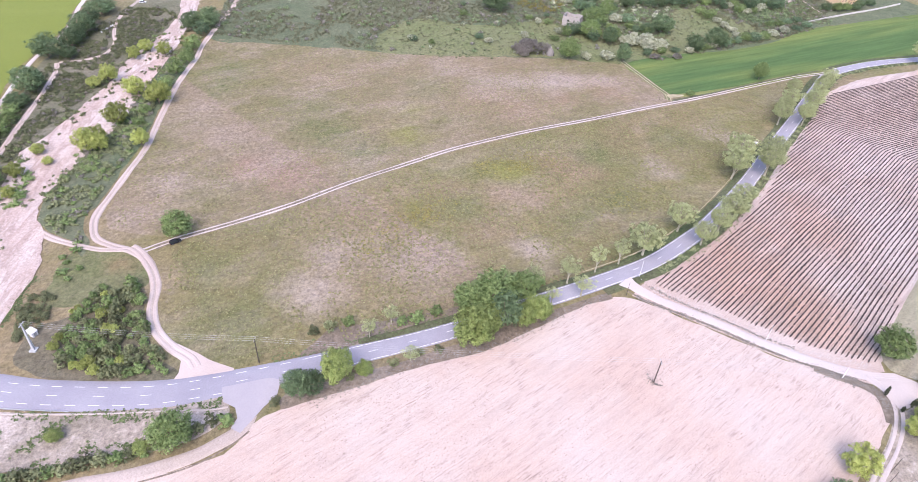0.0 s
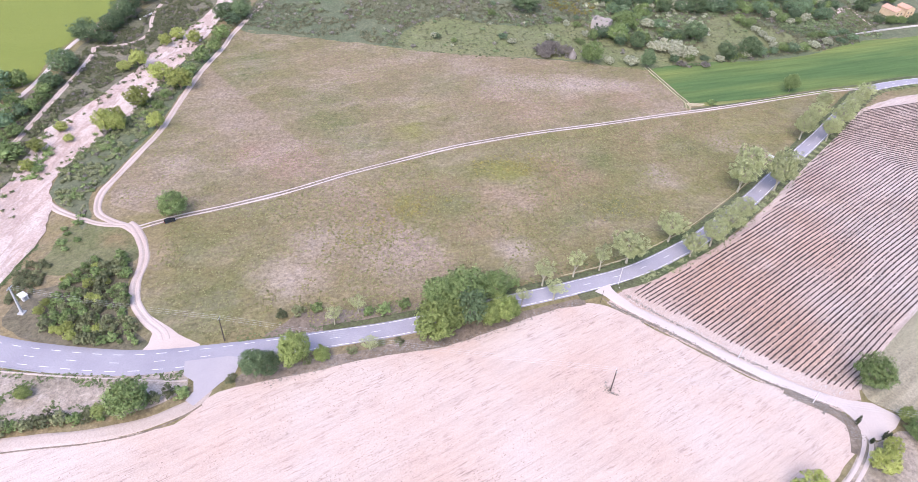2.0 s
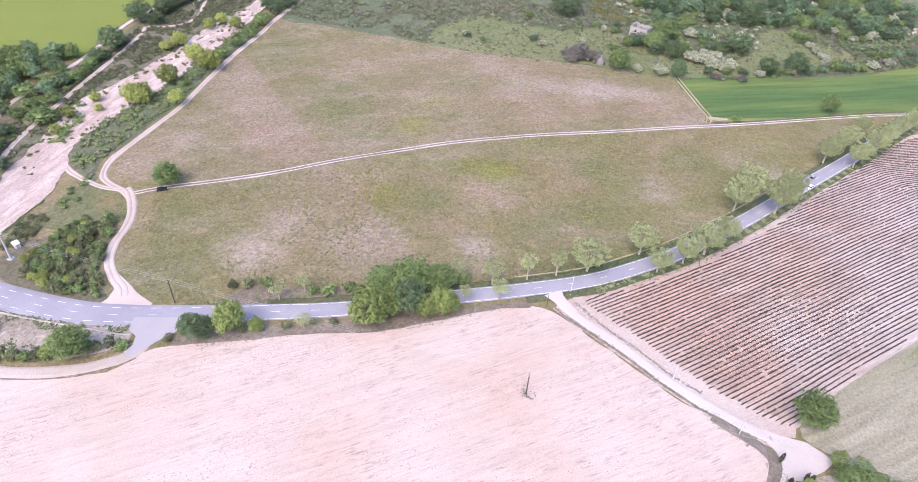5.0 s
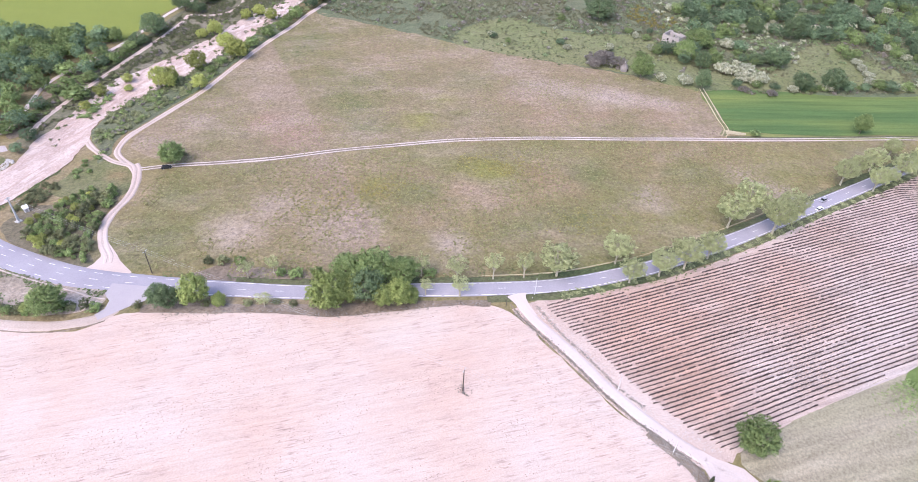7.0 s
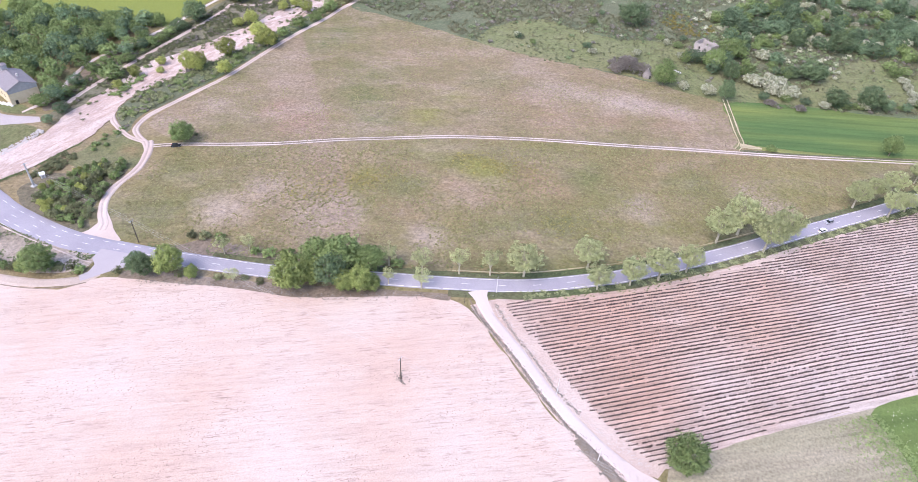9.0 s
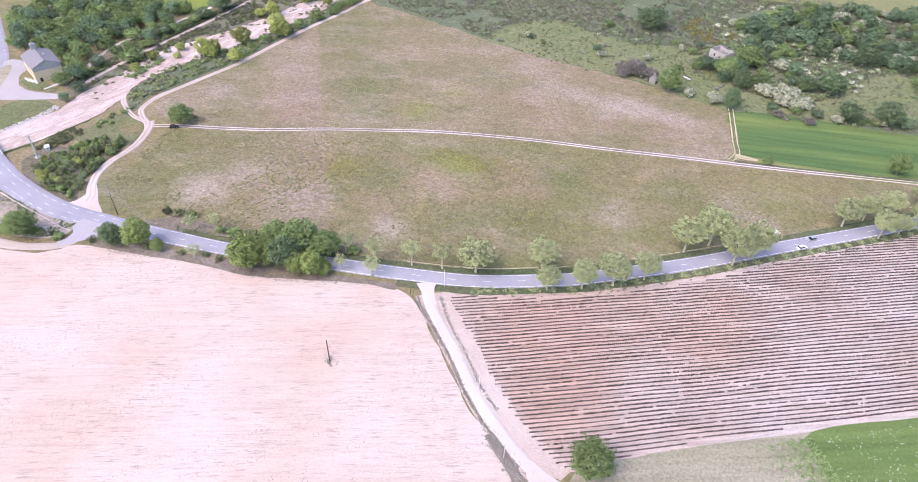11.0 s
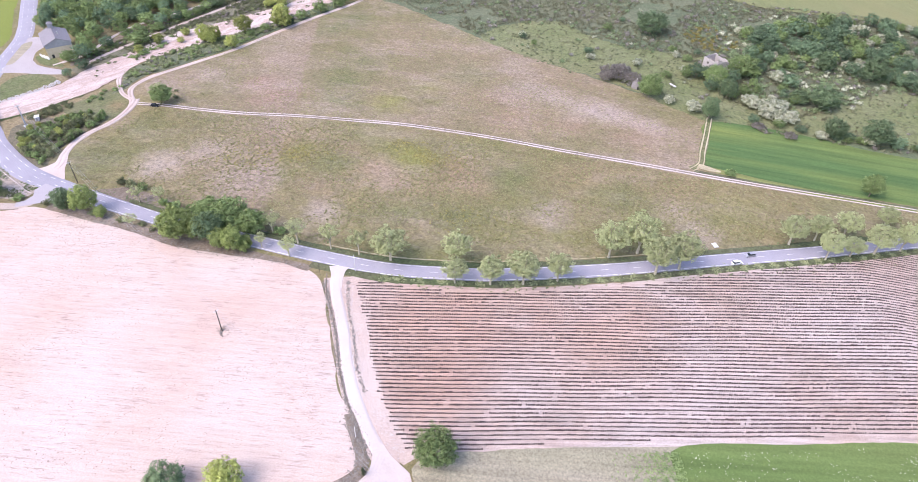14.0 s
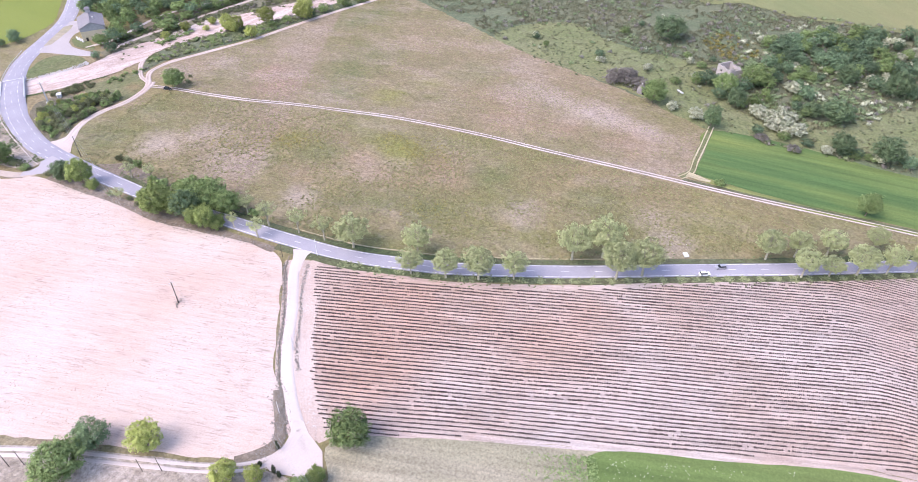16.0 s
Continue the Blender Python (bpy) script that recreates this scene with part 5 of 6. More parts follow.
LOWER = [(-196, 62), (-180, 52), (-166, 46), (-150, 46), (-134, 48), (-120, 72), (-104, 110), (-92, 150), (-82, 195), (-80, 235), (-84, 275), (-92, 318), (-98, 364), (-104, 404), (-108, 436), (-118, 400), (-131, 350), (-145, 306), (-157, 267), (-168, 233), (-178, 194), (-182, 167), (-186, 137), (-188, 110), (-192, 86)]
lower_ok = lambda x, y: noise.noise((x * 0.03, y * 0.03, 2.0)) + 0.6 * noise.noise((x * 0.15, y * 0.15, 8.0)) > -0.12
tuft_stuff("meadow_tufts", "green and straw-coloured grass tufts in the meadow", many(LOWER, 10000, G, lower_ok), TUFT, 0.36, G, 3)
tuft_stuff("upper_meadow_tufts", "dry straw-coloured grass tufts in the upper meadow", many([tuple(p) for p in MEADOW_UPPER], 12000, G, lower_ok), TUFT, 0.32, G, 2)
def dome_stuff(name, label, places, material, lo, hi, rng):
    """Low rounded grass hummocks, joined into one mesh."""
    ring = np.array([(math.cos(a), math.sin(a), 0.0) for a in np.arange(6) * math.pi / 3])
    base = np.concatenate([ring, ring * np.array([0.72, 0.72, 0]) + np.array([0, 0, 0.5]), [(0, 0, 0.75)]])
    tri = [(i, (i + 1) % 6, 6 + (i + 1) % 6) for i in range(6)] + [(i, 6 + (i + 1) % 6, 6 + i) for i in range(6)] + [(6 + i, 6 + (i + 1) % 6, 12) for i in range(6)]
    vs, fs, k = [], [], np.array(tri)
    for i, (x, y) in enumerate(places):
        vs.append(base * rng.uniform(0.7, 1.3, (13, 3)) * rng.uniform(lo, hi) + np.array([x, y, ground_z(x, y) + 0.02]))
        fs.append(k + 13 * i)
    ob = raw(name, np.concatenate(vs).tolist(), np.concatenate(fs).tolist(), material)
    return tagged(ob, label, "grass", kind="stuff")


hummock_ok = lambda x, y: noise.noise((x * 0.022, y * 0.022, 9.0)) + 0.5 * noise.noise((x * 0.1, y * 0.1, 1.0)) > 0.0
dome_stuff("grass_hummocks", "yellow-green grass hummocks dotted over the meadow", many(LOWER, 5600, G, hummock_ok), HUMMOCK, 0.22, 0.48, G)
dome_stuff("upper_hummocks", "dull green grass hummocks in the upper meadow", many([tuple(p) for p in MEADOW_UPPER], 3600, G, hummock_ok), HUMMOCK, 0.2, 0.42, G)
dome_stuff("pasture_hummocks", "small green tussocks on the hillside pasture", many(OPEN_A, 240, G, lambda x, y: True) + many(OPEN_B, 420, G, lambda x, y: True), LEAF_SCRUB, 0.4, 0.9, G)
tuft_stuff("broom_tufts", "yellow flowering tufts in the meadow", [(a + G.normal() * 5, c + G.normal() * 8) for a, c in ((-154, 204), (-160, 196), (-148, 212), (-152, 143), (-154, 147), (-106, 217), (-150, 120)) for _ in range(90)], LEAF_BROOM, 0.4, G, 4)
tuft_stuff("field_flowers", "small white flowers in the green crop", many([(3, 281), (2, 315), (1, 350), (8, 378), (60, 380), (60, 285), (16, 278)], 1300, G, lambda x, y: noise.noise((x * 0.1, y * 0.1, 1.0)) > -0.1), LEAF_WHITE, 0.22, G, 2, "flowers")
tuft_stuff("crop_fringe", "green tufts where crop and stubble meet", [(G.uniform(3, 34), 278 - abs(G.normal()) * 7) for _ in range(1800)], LEAF_GREEN, 0.3, G, 3)

verge_line = smooth([p for p in ROAD if p[1] > 40], 0.5)
verge_places = []
for i in range(1, len(verge_line)):
    a, c = verge_line[i - 1], verge_line[i]
    d = (c - a).normalized()
    for side in (-1, 1):
        if side < 0 and c.y < 186 or noise.noise((c.x * 0.2, c.y * 0.2, side * 5.0)) < -0.25:
            continue
        off = side * (4.2 + abs(G.normal()) * 2.4)
        verge_places.append((c.x - d.y * off, c.y + d.x * off))
tuft_stuff("verge_grass", "long green grass along the road verges", verge_places, LEAF_VERGE, 0.36, G, 5)
waste_places = many([(-122, 42), (-128, 30), (-148, 6), (-160, -6), (-172, -20), (-170, -30), (-134, -4), (-124, 10), (-117, 28)], 700, G, lambda x, y: noise.noise((x * 0.12, y * 0.12, 4.0)) > 0.0)
tuft_stuff("waste_grass", "green grass tufts on the stony strip", waste_places, LEAF_VERGE, 0.4, G, 4)

shore_places = [(p.x + G.normal() * 0.9, p.y + G.normal() * 0.9) for p in smooth([(-180, -13), (-186, -9), (-194, 3), (-205, 13), (-213, 20)], 0.5) for _ in range(5) if noise.noise((p.x * 0.3, p.y * 0.3, 1.0)) > -0.3]
tuft_stuff("shore_grass", "ragged grass along the edge of the gravel", shore_places, LEAF_VERGE, 0.4, G, 4)


# ---- materials of built things ----
HUT_STONE = plain_material("hut_stone", (0.17, 0.155, 0.15), (0.27, 0.245, 0.235), 2.0)
STONE = plain_material("rubble_stone", (0.30, 0.27, 0.25), (0.46, 0.42, 0.40), 1.5)
RIVER_STONE = plain_material("river_stone", (0.40, 0.33, 0.30), (0.52, 0.45, 0.42), 1.5, obj=False)
PALE_STONE = plain_material("pale_stone", (0.42, 0.39, 0.375), (0.60, 0.56, 0.545), 1.2)
RENDERED = plain_material("cream_render", (0.50, 0.42, 0.29), (0.60, 0.52, 0.38), 0.6)
OCHRE = plain_material("ochre_render", (0.55, 0.40, 0.25), (0.64, 0.49, 0.33), 0.6)
GREY_RENDER = plain_material("grey_render", (0.28, 0.28, 0.29), (0.36, 0.36, 0.37), 0.8)
SLATE = plain_material("grey_roof_slab", (0.17, 0.155, 0.17), (0.27, 0.245, 0.265), 1.5, 0.7)
TERRACOTTA = plain_material("terracotta_tile", (0.45, 0.25, 0.18), (0.58, 0.36, 0.27), 2.0)
# Near-black: the shade inside openings is put into the colour.
DARK = plain_material("dark_opening", (0.03, 0.03, 0.03), (0.06, 0.055, 0.05), 2.0)
OLD_WOOD = plain_material("weathered_wood", (0.06, 0.048, 0.04), (0.12, 0.10, 0.085), 4.0)
CONCRETE = plain_material("concrete", (0.56, 0.55, 0.55), (0.70, 0.69, 0.69), 1.5)
PYLON_GREY = plain_material("weathered_concrete", (0.36, 0.36, 0.37), (0.46, 0.46, 0.47), 1.5)
STEEL = plain_material("galvanised_steel", (0.55, 0.56, 0.58), (0.70, 0.71, 0.72), 3.0, 0.4, 0.7)
CERAMIC = plain_material("insulator_ceramic", (0.25, 0.2, 0.18), (0.35, 0.3, 0.27), 5.0, 0.3)
WHITE_CAR = plain_material("white_car_paint", (0.74, 0.74, 0.76), (0.80, 0.80, 0.82), 1.0, 0.25)
SILVER_CAR = plain_material("silver_car_paint", (0.36, 0.35, 0.38), (0.42, 0.41, 0.44), 1.0, 0.3, 0.4)
BLACK_CAR = plain_material("black_car_paint", (0.02, 0.022, 0.028), (0.035, 0.037, 0.045), 1.0, 0.2)
CAR_GLASS = plain_material("car_glass", (0.015, 0.018, 0.02), (0.03, 0.034, 0.036), 1.0, 0.08)
RUBBER = plain_material("tyre_rubber", (0.02, 0.02, 0.02), (0.04, 0.04, 0.04), 4.0)
LAMP_RED = plain_material("tail_lamp", (0.35, 0.02, 0.02), (0.45, 0.03, 0.03), 2.0, 0.2)
LAMP_CLEAR = plain_material("head_lamp", (0.7, 0.7, 0.72), (0.8, 0.8, 0.82), 2.0, 0.1)
# Clod brown, darkened so that it also carries the furrow shadows.
EARTH_CLOD = plain_material("earth_clods", (0.24, 0.17, 0.145), (0.40, 0.31, 0.27), 2.0, obj=False)
CYPRESS = leaf_material("cypress_leaves", (0.04, 0.055, 0.03), (0.09, 0.10, 0.06), 0.1)
WIRE = plain_material("overhead_wire", (0.35, 0.35, 0.36), (0.5, 0.5, 0.52), 2.0, 0.5, 0.5)


def quad(bm, pts):
    return bm.faces.new([bm.verts.new(p) for p in pts])


def slab(bm, pts, thick):
    """A flat polygon given a thickness downwards along its normal."""
    f = quad(bm, pts)
    f.normal_update()
    n = f.normal.copy()
    got = bmesh.ops.extrude_face_region(bm, geom=[f])
    for v in got["geom"]:
        if isinstance(v, bmesh.types.BMVert):
            v.co -= n * thick
    bmesh.ops.recalc_face_normals(bm, faces=bm.faces[:])


# ---- the stone building by the river ----
def build_barn():
    x, y = -272.0, -18.0
    t = thing("stone_building", "cream walled building with grey slab roof and small tower", "building", "", (x, y, land(x, y)))
    t.rotation_euler = (0, 0, radians(32))
    L, W, H, RZ = 10.8, 7.0, 8.3, 11.3
    bm = bmesh.new()
    prof = [(-W, -0.6), (W, -0.6), (W, H), (0, RZ), (-W, H)]
    a = [bm.verts.new((L, py, pz)) for py, pz in prof]
    b = [bm.verts.new((-L, py, pz)) for py, pz in prof]
    bm.faces.new(a)
    bm.faces.new(b[::-1])
    for i in range(5):
        j = (i + 1) % 5
        bm.faces.new((a[i], b[i], b[j], a[j]))
    bmesh.ops.recalc_face_normals(bm, faces=bm.faces[:])
    part("wall", bm, RENDERED, t)
    bm = bmesh.new()
    slab(bm, [(L + 0.06, -W + 0.02, H - 2.0), (L + 0.06, W - 0.02, H - 2.0), (L + 0.06, W - 0.02, H - 0.05), (L + 0.06, 0, RZ - 0.1), (L + 0.06, -W + 0.02, H - 0.05)], 0.05)
    part("gable_panel", bm, GREY_RENDER, t, "grey rendered gable front")
    for s in (1, -1):
        bm = bmesh.new()
        slab(bm, [(L + 0.5, 0, RZ + 0.18), (L + 0.5, s * (W + 0.55), H - 0.12), (-L - 0.4, s * (W + 0.55), H - 0.12), (-L - 0.4, 0, RZ + 0.18)][::s], 0.16)
        roof = part("roof", bm, SLATE, t, "grey slab roof slope")
        for k in range(5):
            bm = bmesh.new()
            yy = s * (W + 0.5) * (k + 0.5) / 5
            zz = RZ + 0.22 - (RZ - H + 0.3) * (k + 0.5) / 5
            box(bm, 0, yy, zz, 2 * L + 0.7, 0.06, 0.06)
            part("roof_batten", bm, SLATE, roof)
    bm = bmesh.new()
    box(bm, 0, 0, RZ + 0.25, 2 * L + 0.6, 0.35, 0.2, 0, 0.05)
    part("ridge", bm, SLATE, t)
    bm = bmesh.new()
    box(bm, -L + 1.6, 0, RZ + 0.9, 2.6, 2.8, 3.0, 0, 0.04)
    tower = part("tower", bm, GREY_RENDER, t, "small square grey tower on the ridge")
    bm = bmesh.new()
    bmesh.ops.create_cone(bm, cap_ends=True, segments=4, radius1=2.3, radius2=0.5, depth=0.9, matrix=pose(-L + 1.6, 0, RZ + 2.8, 0, 0, 45))
    part("tower_cap", bm, SLATE, tower, "grey slab tower cap")
    for py, pz, w, h in ((-4.4, 1.2, 1.3, 2.6),):
        bm = bmesh.new()
        box(bm, L + 0.02, py, pz, 0.12, w, h)
        win = part("opening", bm, DARK, t)
        bm = bmesh.new()
        box(bm, L + 0.07, py, pz - h / 2 - 0.08, 0.22, w + 0.3, 0.14, 0, 0.02)
        part("sill", bm, PALE_STONE, win)
    for px in (-4, 0, 4):
        bm = bmesh.new()
        box(bm, px, -W - 0.02, 3.6, 0.9, 0.12, 1.4)
        part("opening", bm, DARK, t)
    bm = bmesh.new()
    box(bm, 2.5, 2.0, RZ - 0.1, 0.8, 0.8, 1.6, 0, 0.03)
    part("chimney", bm, PALE_STONE, t)
    return t


build_barn()
# Trough shapes put in place of the upright white posts beside the wall.
for i in range(3):
    x, y = -263.4 + 1.7 * i, -24.6 + 2.6 * i
    t = thing("concrete_trough", "long white trough in place of a white post in the yard", "trough", "troughs in the yard", (x, y, land(x, y) + 0.08))
    t.rotation_euler = (0, 0, radians(41))
    bm = bmesh.new()
    for px, py, pz, sx, sy, sz in ((0, 0, 0.1, 5.2, 1.0, 0.2), (0, 0.45, 0.4, 5.2, 0.12, 0.6), (0, -0.45, 0.4, 5.2, 0.12, 0.6), (2.55, 0, 0.4, 0.12, 0.8, 0.6), (-2.55, 0, 0.4, 0.12, 0.8, 0.6)):
        box(bm, px, py, pz, sx, sy, sz)
    part("basin", bm, CONCRETE, t)


# ---- the ruins on the hill ----
def build_ruin():
    x, y = -247.5, 371.0
    t = thing("ruined_house", "small roofless stone house among trees", "ruin", "", (x, y, land(x, y)))
    t.rotation_euler = (0, 0, radians(20))
    L, W, H, th = 6.0, 4.2, 7.2, 0.6
    rng = random.Random(4)
    for name, cx, cy, sx, sy, n in (("front", L - th / 2, 0, th, 2 * W, 7), ("back", -L + th / 2, 0, th, 2 * W, 7), ("side", 0, W - th / 2, 2 * (L - th), th, 8), ("side", 0, -W + th / 2, 2 * (L - th), th, 8), ("cross", 0.5, 0, th, 2 * (W - th), 1)):
        bm = bmesh.new()
        for k in range(n):
            f = (k + 0.5) / n - 0.5
            along_x = sx > sy
            h = H - rng.uniform(0, 1.0) - (1.4 if name == "cross" else 0)
            low = -0.5
            if name == "side" and k in (2, 5) or name == "front" and k in (1, 5):
                for z0, z1 in ((low, 3.2), (4.8, h)):
                    box(bm, cx + (f * sx if along_x else 0), cy + (0 if along_x else f * sy), (z0 + z1) / 2, sx / n if along_x else sx, sy if along_x else sy / n, z1 - z0)
                continue
            box(bm, cx + (f * sx if along_x else 0), cy + (0 if along_x else f * sy), (low + h) / 2, sx / n if along_x else sx, sy if along_x else sy / n, h - low)
        part(name + "_wall", bm, STONE, t)
    # Added near-black slab that paints the shade inside the roofless walls.
    bm = bmesh.new()
    box(bm, -2.6, 0, 2.6, 5.4, 2 * (W - th) - 0.1, 0.2)
    part("inner_shade_slab", bm, DARK, t, "near-black slab standing for the shade inside the ruin")
    for k in range(2):
        bm = bmesh.new()
        box(bm, 2.2 + k * 1.6, 0, 4.4, 0.18, 2 * W - 0.2, 0.2)
        part("beam", bm, OLD_WOOD, t)


build_ruin()


def build_borie():
    x, y = -225.5, 319.5
    t = thing("stone_hut", "conical dry-stone hut with a pale tip", "hut", "", (x, y, land(x, y)))
    bm = bmesh.new()
    prof = [(2.6, -0.3), (2.6, 1.0), (2.4, 1.9), (1.95, 2.8), (1.3, 3.7), (0.65, 4.5), (0.28, 5.0)]
    rings = []
    for k, (r, z) in enumerate(prof):
        rings.append([bm.verts.new((r * (1 + 0.05 * math.sin(7 * a + k)) * math.cos(a), r * (1 + 0.05 * math.cos(5 * a - k)) * math.sin(a), z + 0.08 * math.sin(9 * a))) for a in np.arange(14) * 2 * math.pi / 14])
    for a, b in zip(rings, rings[1:]):
        for i in range(14):
            bm.faces.new((a[i], a[(i + 1) % 14], b[(i + 1) % 14], b[i]))
    bm.faces.new(rings[-1])
    part("wall", bm, HUT_STONE, t)
    bm = bmesh.new()
    bmesh.ops.create_cone(bm, cap_ends=True, segments=9, radius1=0.45, radius2=0.14, depth=0.9, matrix=pose(0, 0, 5.1))
    part("tip", bm, PALE_STONE, t, "whitened pointed tip")
    bm = bmesh.new()
    box(bm, 2.4, 0.5, 0.8, 0.6, 0.9, 1.7, 8)
    part("doorway", bm, DARK, t)


build_borie()


# ---- the far house ----
def build_house():
    x, y = -152.0, 604.0
    t = thing("farmhouse", "ochre farmhouse with terracotta roofs behind trees", "house", "", (x, y, land(x, y)))
    t.rotation_euler = (0, 0, radians(-20))
    for px, py, L, W, H, RZ in ((0, 0, 7.0, 4.5, 5.5, 7.3), (2, 10.5, 5.0, 4.0, 7.0, 8.6)):
        bm = bmesh.new()
        prof = [(-W, -0.5), (W, -0.5), (W, H), (0, RZ), (-W, H)]
        a = [bm.verts.new((px + L, py + q, z)) for q, z in prof]
        b = [bm.verts.new((px - L, py + q, z)) for q, z in prof]
        bm.faces.new(a)
        bm.faces.new(b[::-1])
        for i in range(5):
            bm.faces.new((a[i], b[i], b[(i + 1) % 5], a[(i + 1) % 5]))
        bmesh.ops.recalc_face_normals(bm, faces=bm.faces[:])
        part("wall", bm, OCHRE, t)
        for s in (1, -1):
            bm = bmesh.new()
            slab(bm, [(px + L + 0.3, py, RZ + 0.15), (px + L + 0.3, py + s * (W + 0.4), H - 0.1), (px - L - 0.3, py + s * (W + 0.4), H - 0.1), (px - L - 0.3, py, RZ + 0.15)][::s], 0.14)
            part("roof", bm, TERRACOTTA, t, "terracotta tile slope")
        for k in (-0.5, 0.3):
            for zz in (1.6, 4.0):
                bm = bmesh.new()
                box(bm, px + L + 0.02, py + k * W, zz, 0.1, 1.0, 1.3)
                win = part("window", bm, DARK, t)
                bm = bmesh.new()
                box(bm, px + L + 0.06, py + k * W, zz - 0.72, 0.16, 1.2, 0.1)
                part("sill", bm, PALE_STONE, win)


build_house()
for x, y, h, w in [(-144, 584, 7, 9), (-140, 592, 6, 8), (-136, 602, 5, 8), (-136, 612, 6, 9), (-132, 624, 5, 8), (-150, 576, 6, 8), (-170, 590, 9, 12), (-172, 612, 10, 12), (-165, 628, 9, 12)]:
    plant(R.choice(["dark", "green"]), x, y, h, w, R)
wall_line = smooth([(-148, 536), (-139, 572), (-126, 616), (-116, 650)], 4)
low_wall = thing("field_wall", "long low whitish stone wall at the wheat field's edge", "wall")
for a, b in zip(wall_line, wall_line[1:]):
    bm = bmesh.new()
    d = b - a
    c = (a + b) / 2
    box(bm, c.x, c.y, land(c.x, c.y) + 0.55, d.length + 0.02, 0.6, 1.3, math.degrees(math.atan2(d.y, d.x)), 0.05)
    part("wall_block", bm, PALE_STONE, low_wall)


# ---- bridge over the dry river ----
def build_bridge():
    ax, ay = -201.0, -26.5
    bx, by = -179.5, -12.5
    d = Vector((bx - ax, by - ay))
    turn = math.degrees(math.atan2(d.y, d.x))
    cx, cy = (ax + bx) / 2, (ay + by) / 2
    t = thing("road_bridge", "flat concrete road bridge with white steel railings", "bridge", "", (cx, cy, land(cx, cy)))
    t.rotation_euler = (0, 0, radians(turn))
    n = d.length
    bm = bmesh.new()
    box(bm, 0, 0, -0.8, n, 11.6, 0.6, 0, 0.05)
    part("deck", bm, CONCRETE, t)
    for s in (-1, 1):
        bm = bmesh.new()
        box(bm, s * (n / 2 - 0.4), 0, -1.6, 0.9, 11.2, 2.2)
        part("abutment", bm, CONCRETE, t)
        bm = bmesh.new()
        box(bm, 0, s * 5.6, 0.12, n, 0.55, 0.5, 0, 0.04)
        kerb = part("kerb", bm, CONCRETE, t, "white concrete kerb beam")
        bm = bmesh.new()
        box(bm, 0, s * 5.6, 1.15, n, 0.22, 0.14, 0, 0.03)
        part("top_rail", bm, STEEL, t)
        bm = bmesh.new()
        box(bm, 0, s * 5.6, 0.75, n, 0.12, 0.1, 0, 0.02)
        part("middle_rail", bm, STEEL, t)
        for k in range(13):
            bm = bmesh.new()
            box(bm, -n / 2 + 0.3 + k * (n - 0.6) / 12, s * 5.6, 0.75, 0.12, 0.12, 0.8)
            part("rail_post", bm, STEEL, t)
        bm = bmesh.new()
        box(bm, s * (n / 2 - 0.3), 0, 0.235, 0.35, 9.6, 0.04)
        part("expansion_joint", bm, CONCRETE, t, "pale expansion joint across the road")


build_bridge()


def build_guardrail(pts):
    t = thing("guardrail", "pale steel guardrail beside the road bend", "guardrail")
    line = smooth(pts, 4.0)
    for i, (a, b) in enumerate(zip(line, line[1:])):
        d, c = b - a, (a + b) / 2
        z = land(c.x, c.y)
        ang = math.degrees(math.atan2(d.y, d.x))
        bm = bmesh.new()
        box(bm, c.x, c.y, z + 0.78, d.length + 0.05, 0.09, 0.32, ang, 0.03)
        part("rail", bm, STEEL, t)
        bm = bmesh.new()
        box(bm, a.x, a.y, land(a.x, a.y) + 0.35, 0.12, 0.12, 1.1, ang)
        part("post", bm, STEEL, t)


build_guardrail(offset_line([(-243, -42), (-218, -34), (-202, -27)], -5.6))
build_guardrail(offset_line([(-178, -12), (-164, -1), (-150, 12)], -5.8))
ribbon("gutter", [(-118.5, 40), (-121, 36), (-125, 31.5), (-133, 22), (-143, 10.5), (-159, -6), (-170, -15)], 0.6, RIVER_STONE, 0.18, "pale concrete gutter along the road", "gutter", 2.0, 0.3)


# ---- poles and wires ----
def build_pole(x, y, h, label, name="utility_pole", material=None, arm=True, r=0.2):
    t = thing(name, label, "pole", "", (x, y, ground_z(x, y)))
    t.rotation_euler = (0, 0, radians(-46))
    bm = bmesh.new()
    tube(bm, (0, 0, -0.4), (0, 0, h), r, r * 0.68, 9)
    part("shaft", bm, material or OLD_WOOD, t)
    if arm:
        bm = bmesh.new()
        box(bm, 0, 0, h - 0.35, 1.9, 0.14, 0.14, 0, 0.02)
        part("crossarm", bm, STEEL, t)
        for k in (-0.8, 0, 0.8):
            bm = bmesh.new()
            tube(bm, (k, 0, h - 0.28), (k, 0, h + 0.12), 0.07, 0.05, 7)
            part("insulator", bm, CERAMIC, t)
        for s in (-1, 1):
            bm = bmesh.new()
            tube(bm, (0, 0.02, h - 1.1), (s * 0.7, 0.02, h - 0.42), 0.03, 0.03, 5)
            part("brace", bm, STEEL, t)
    return t


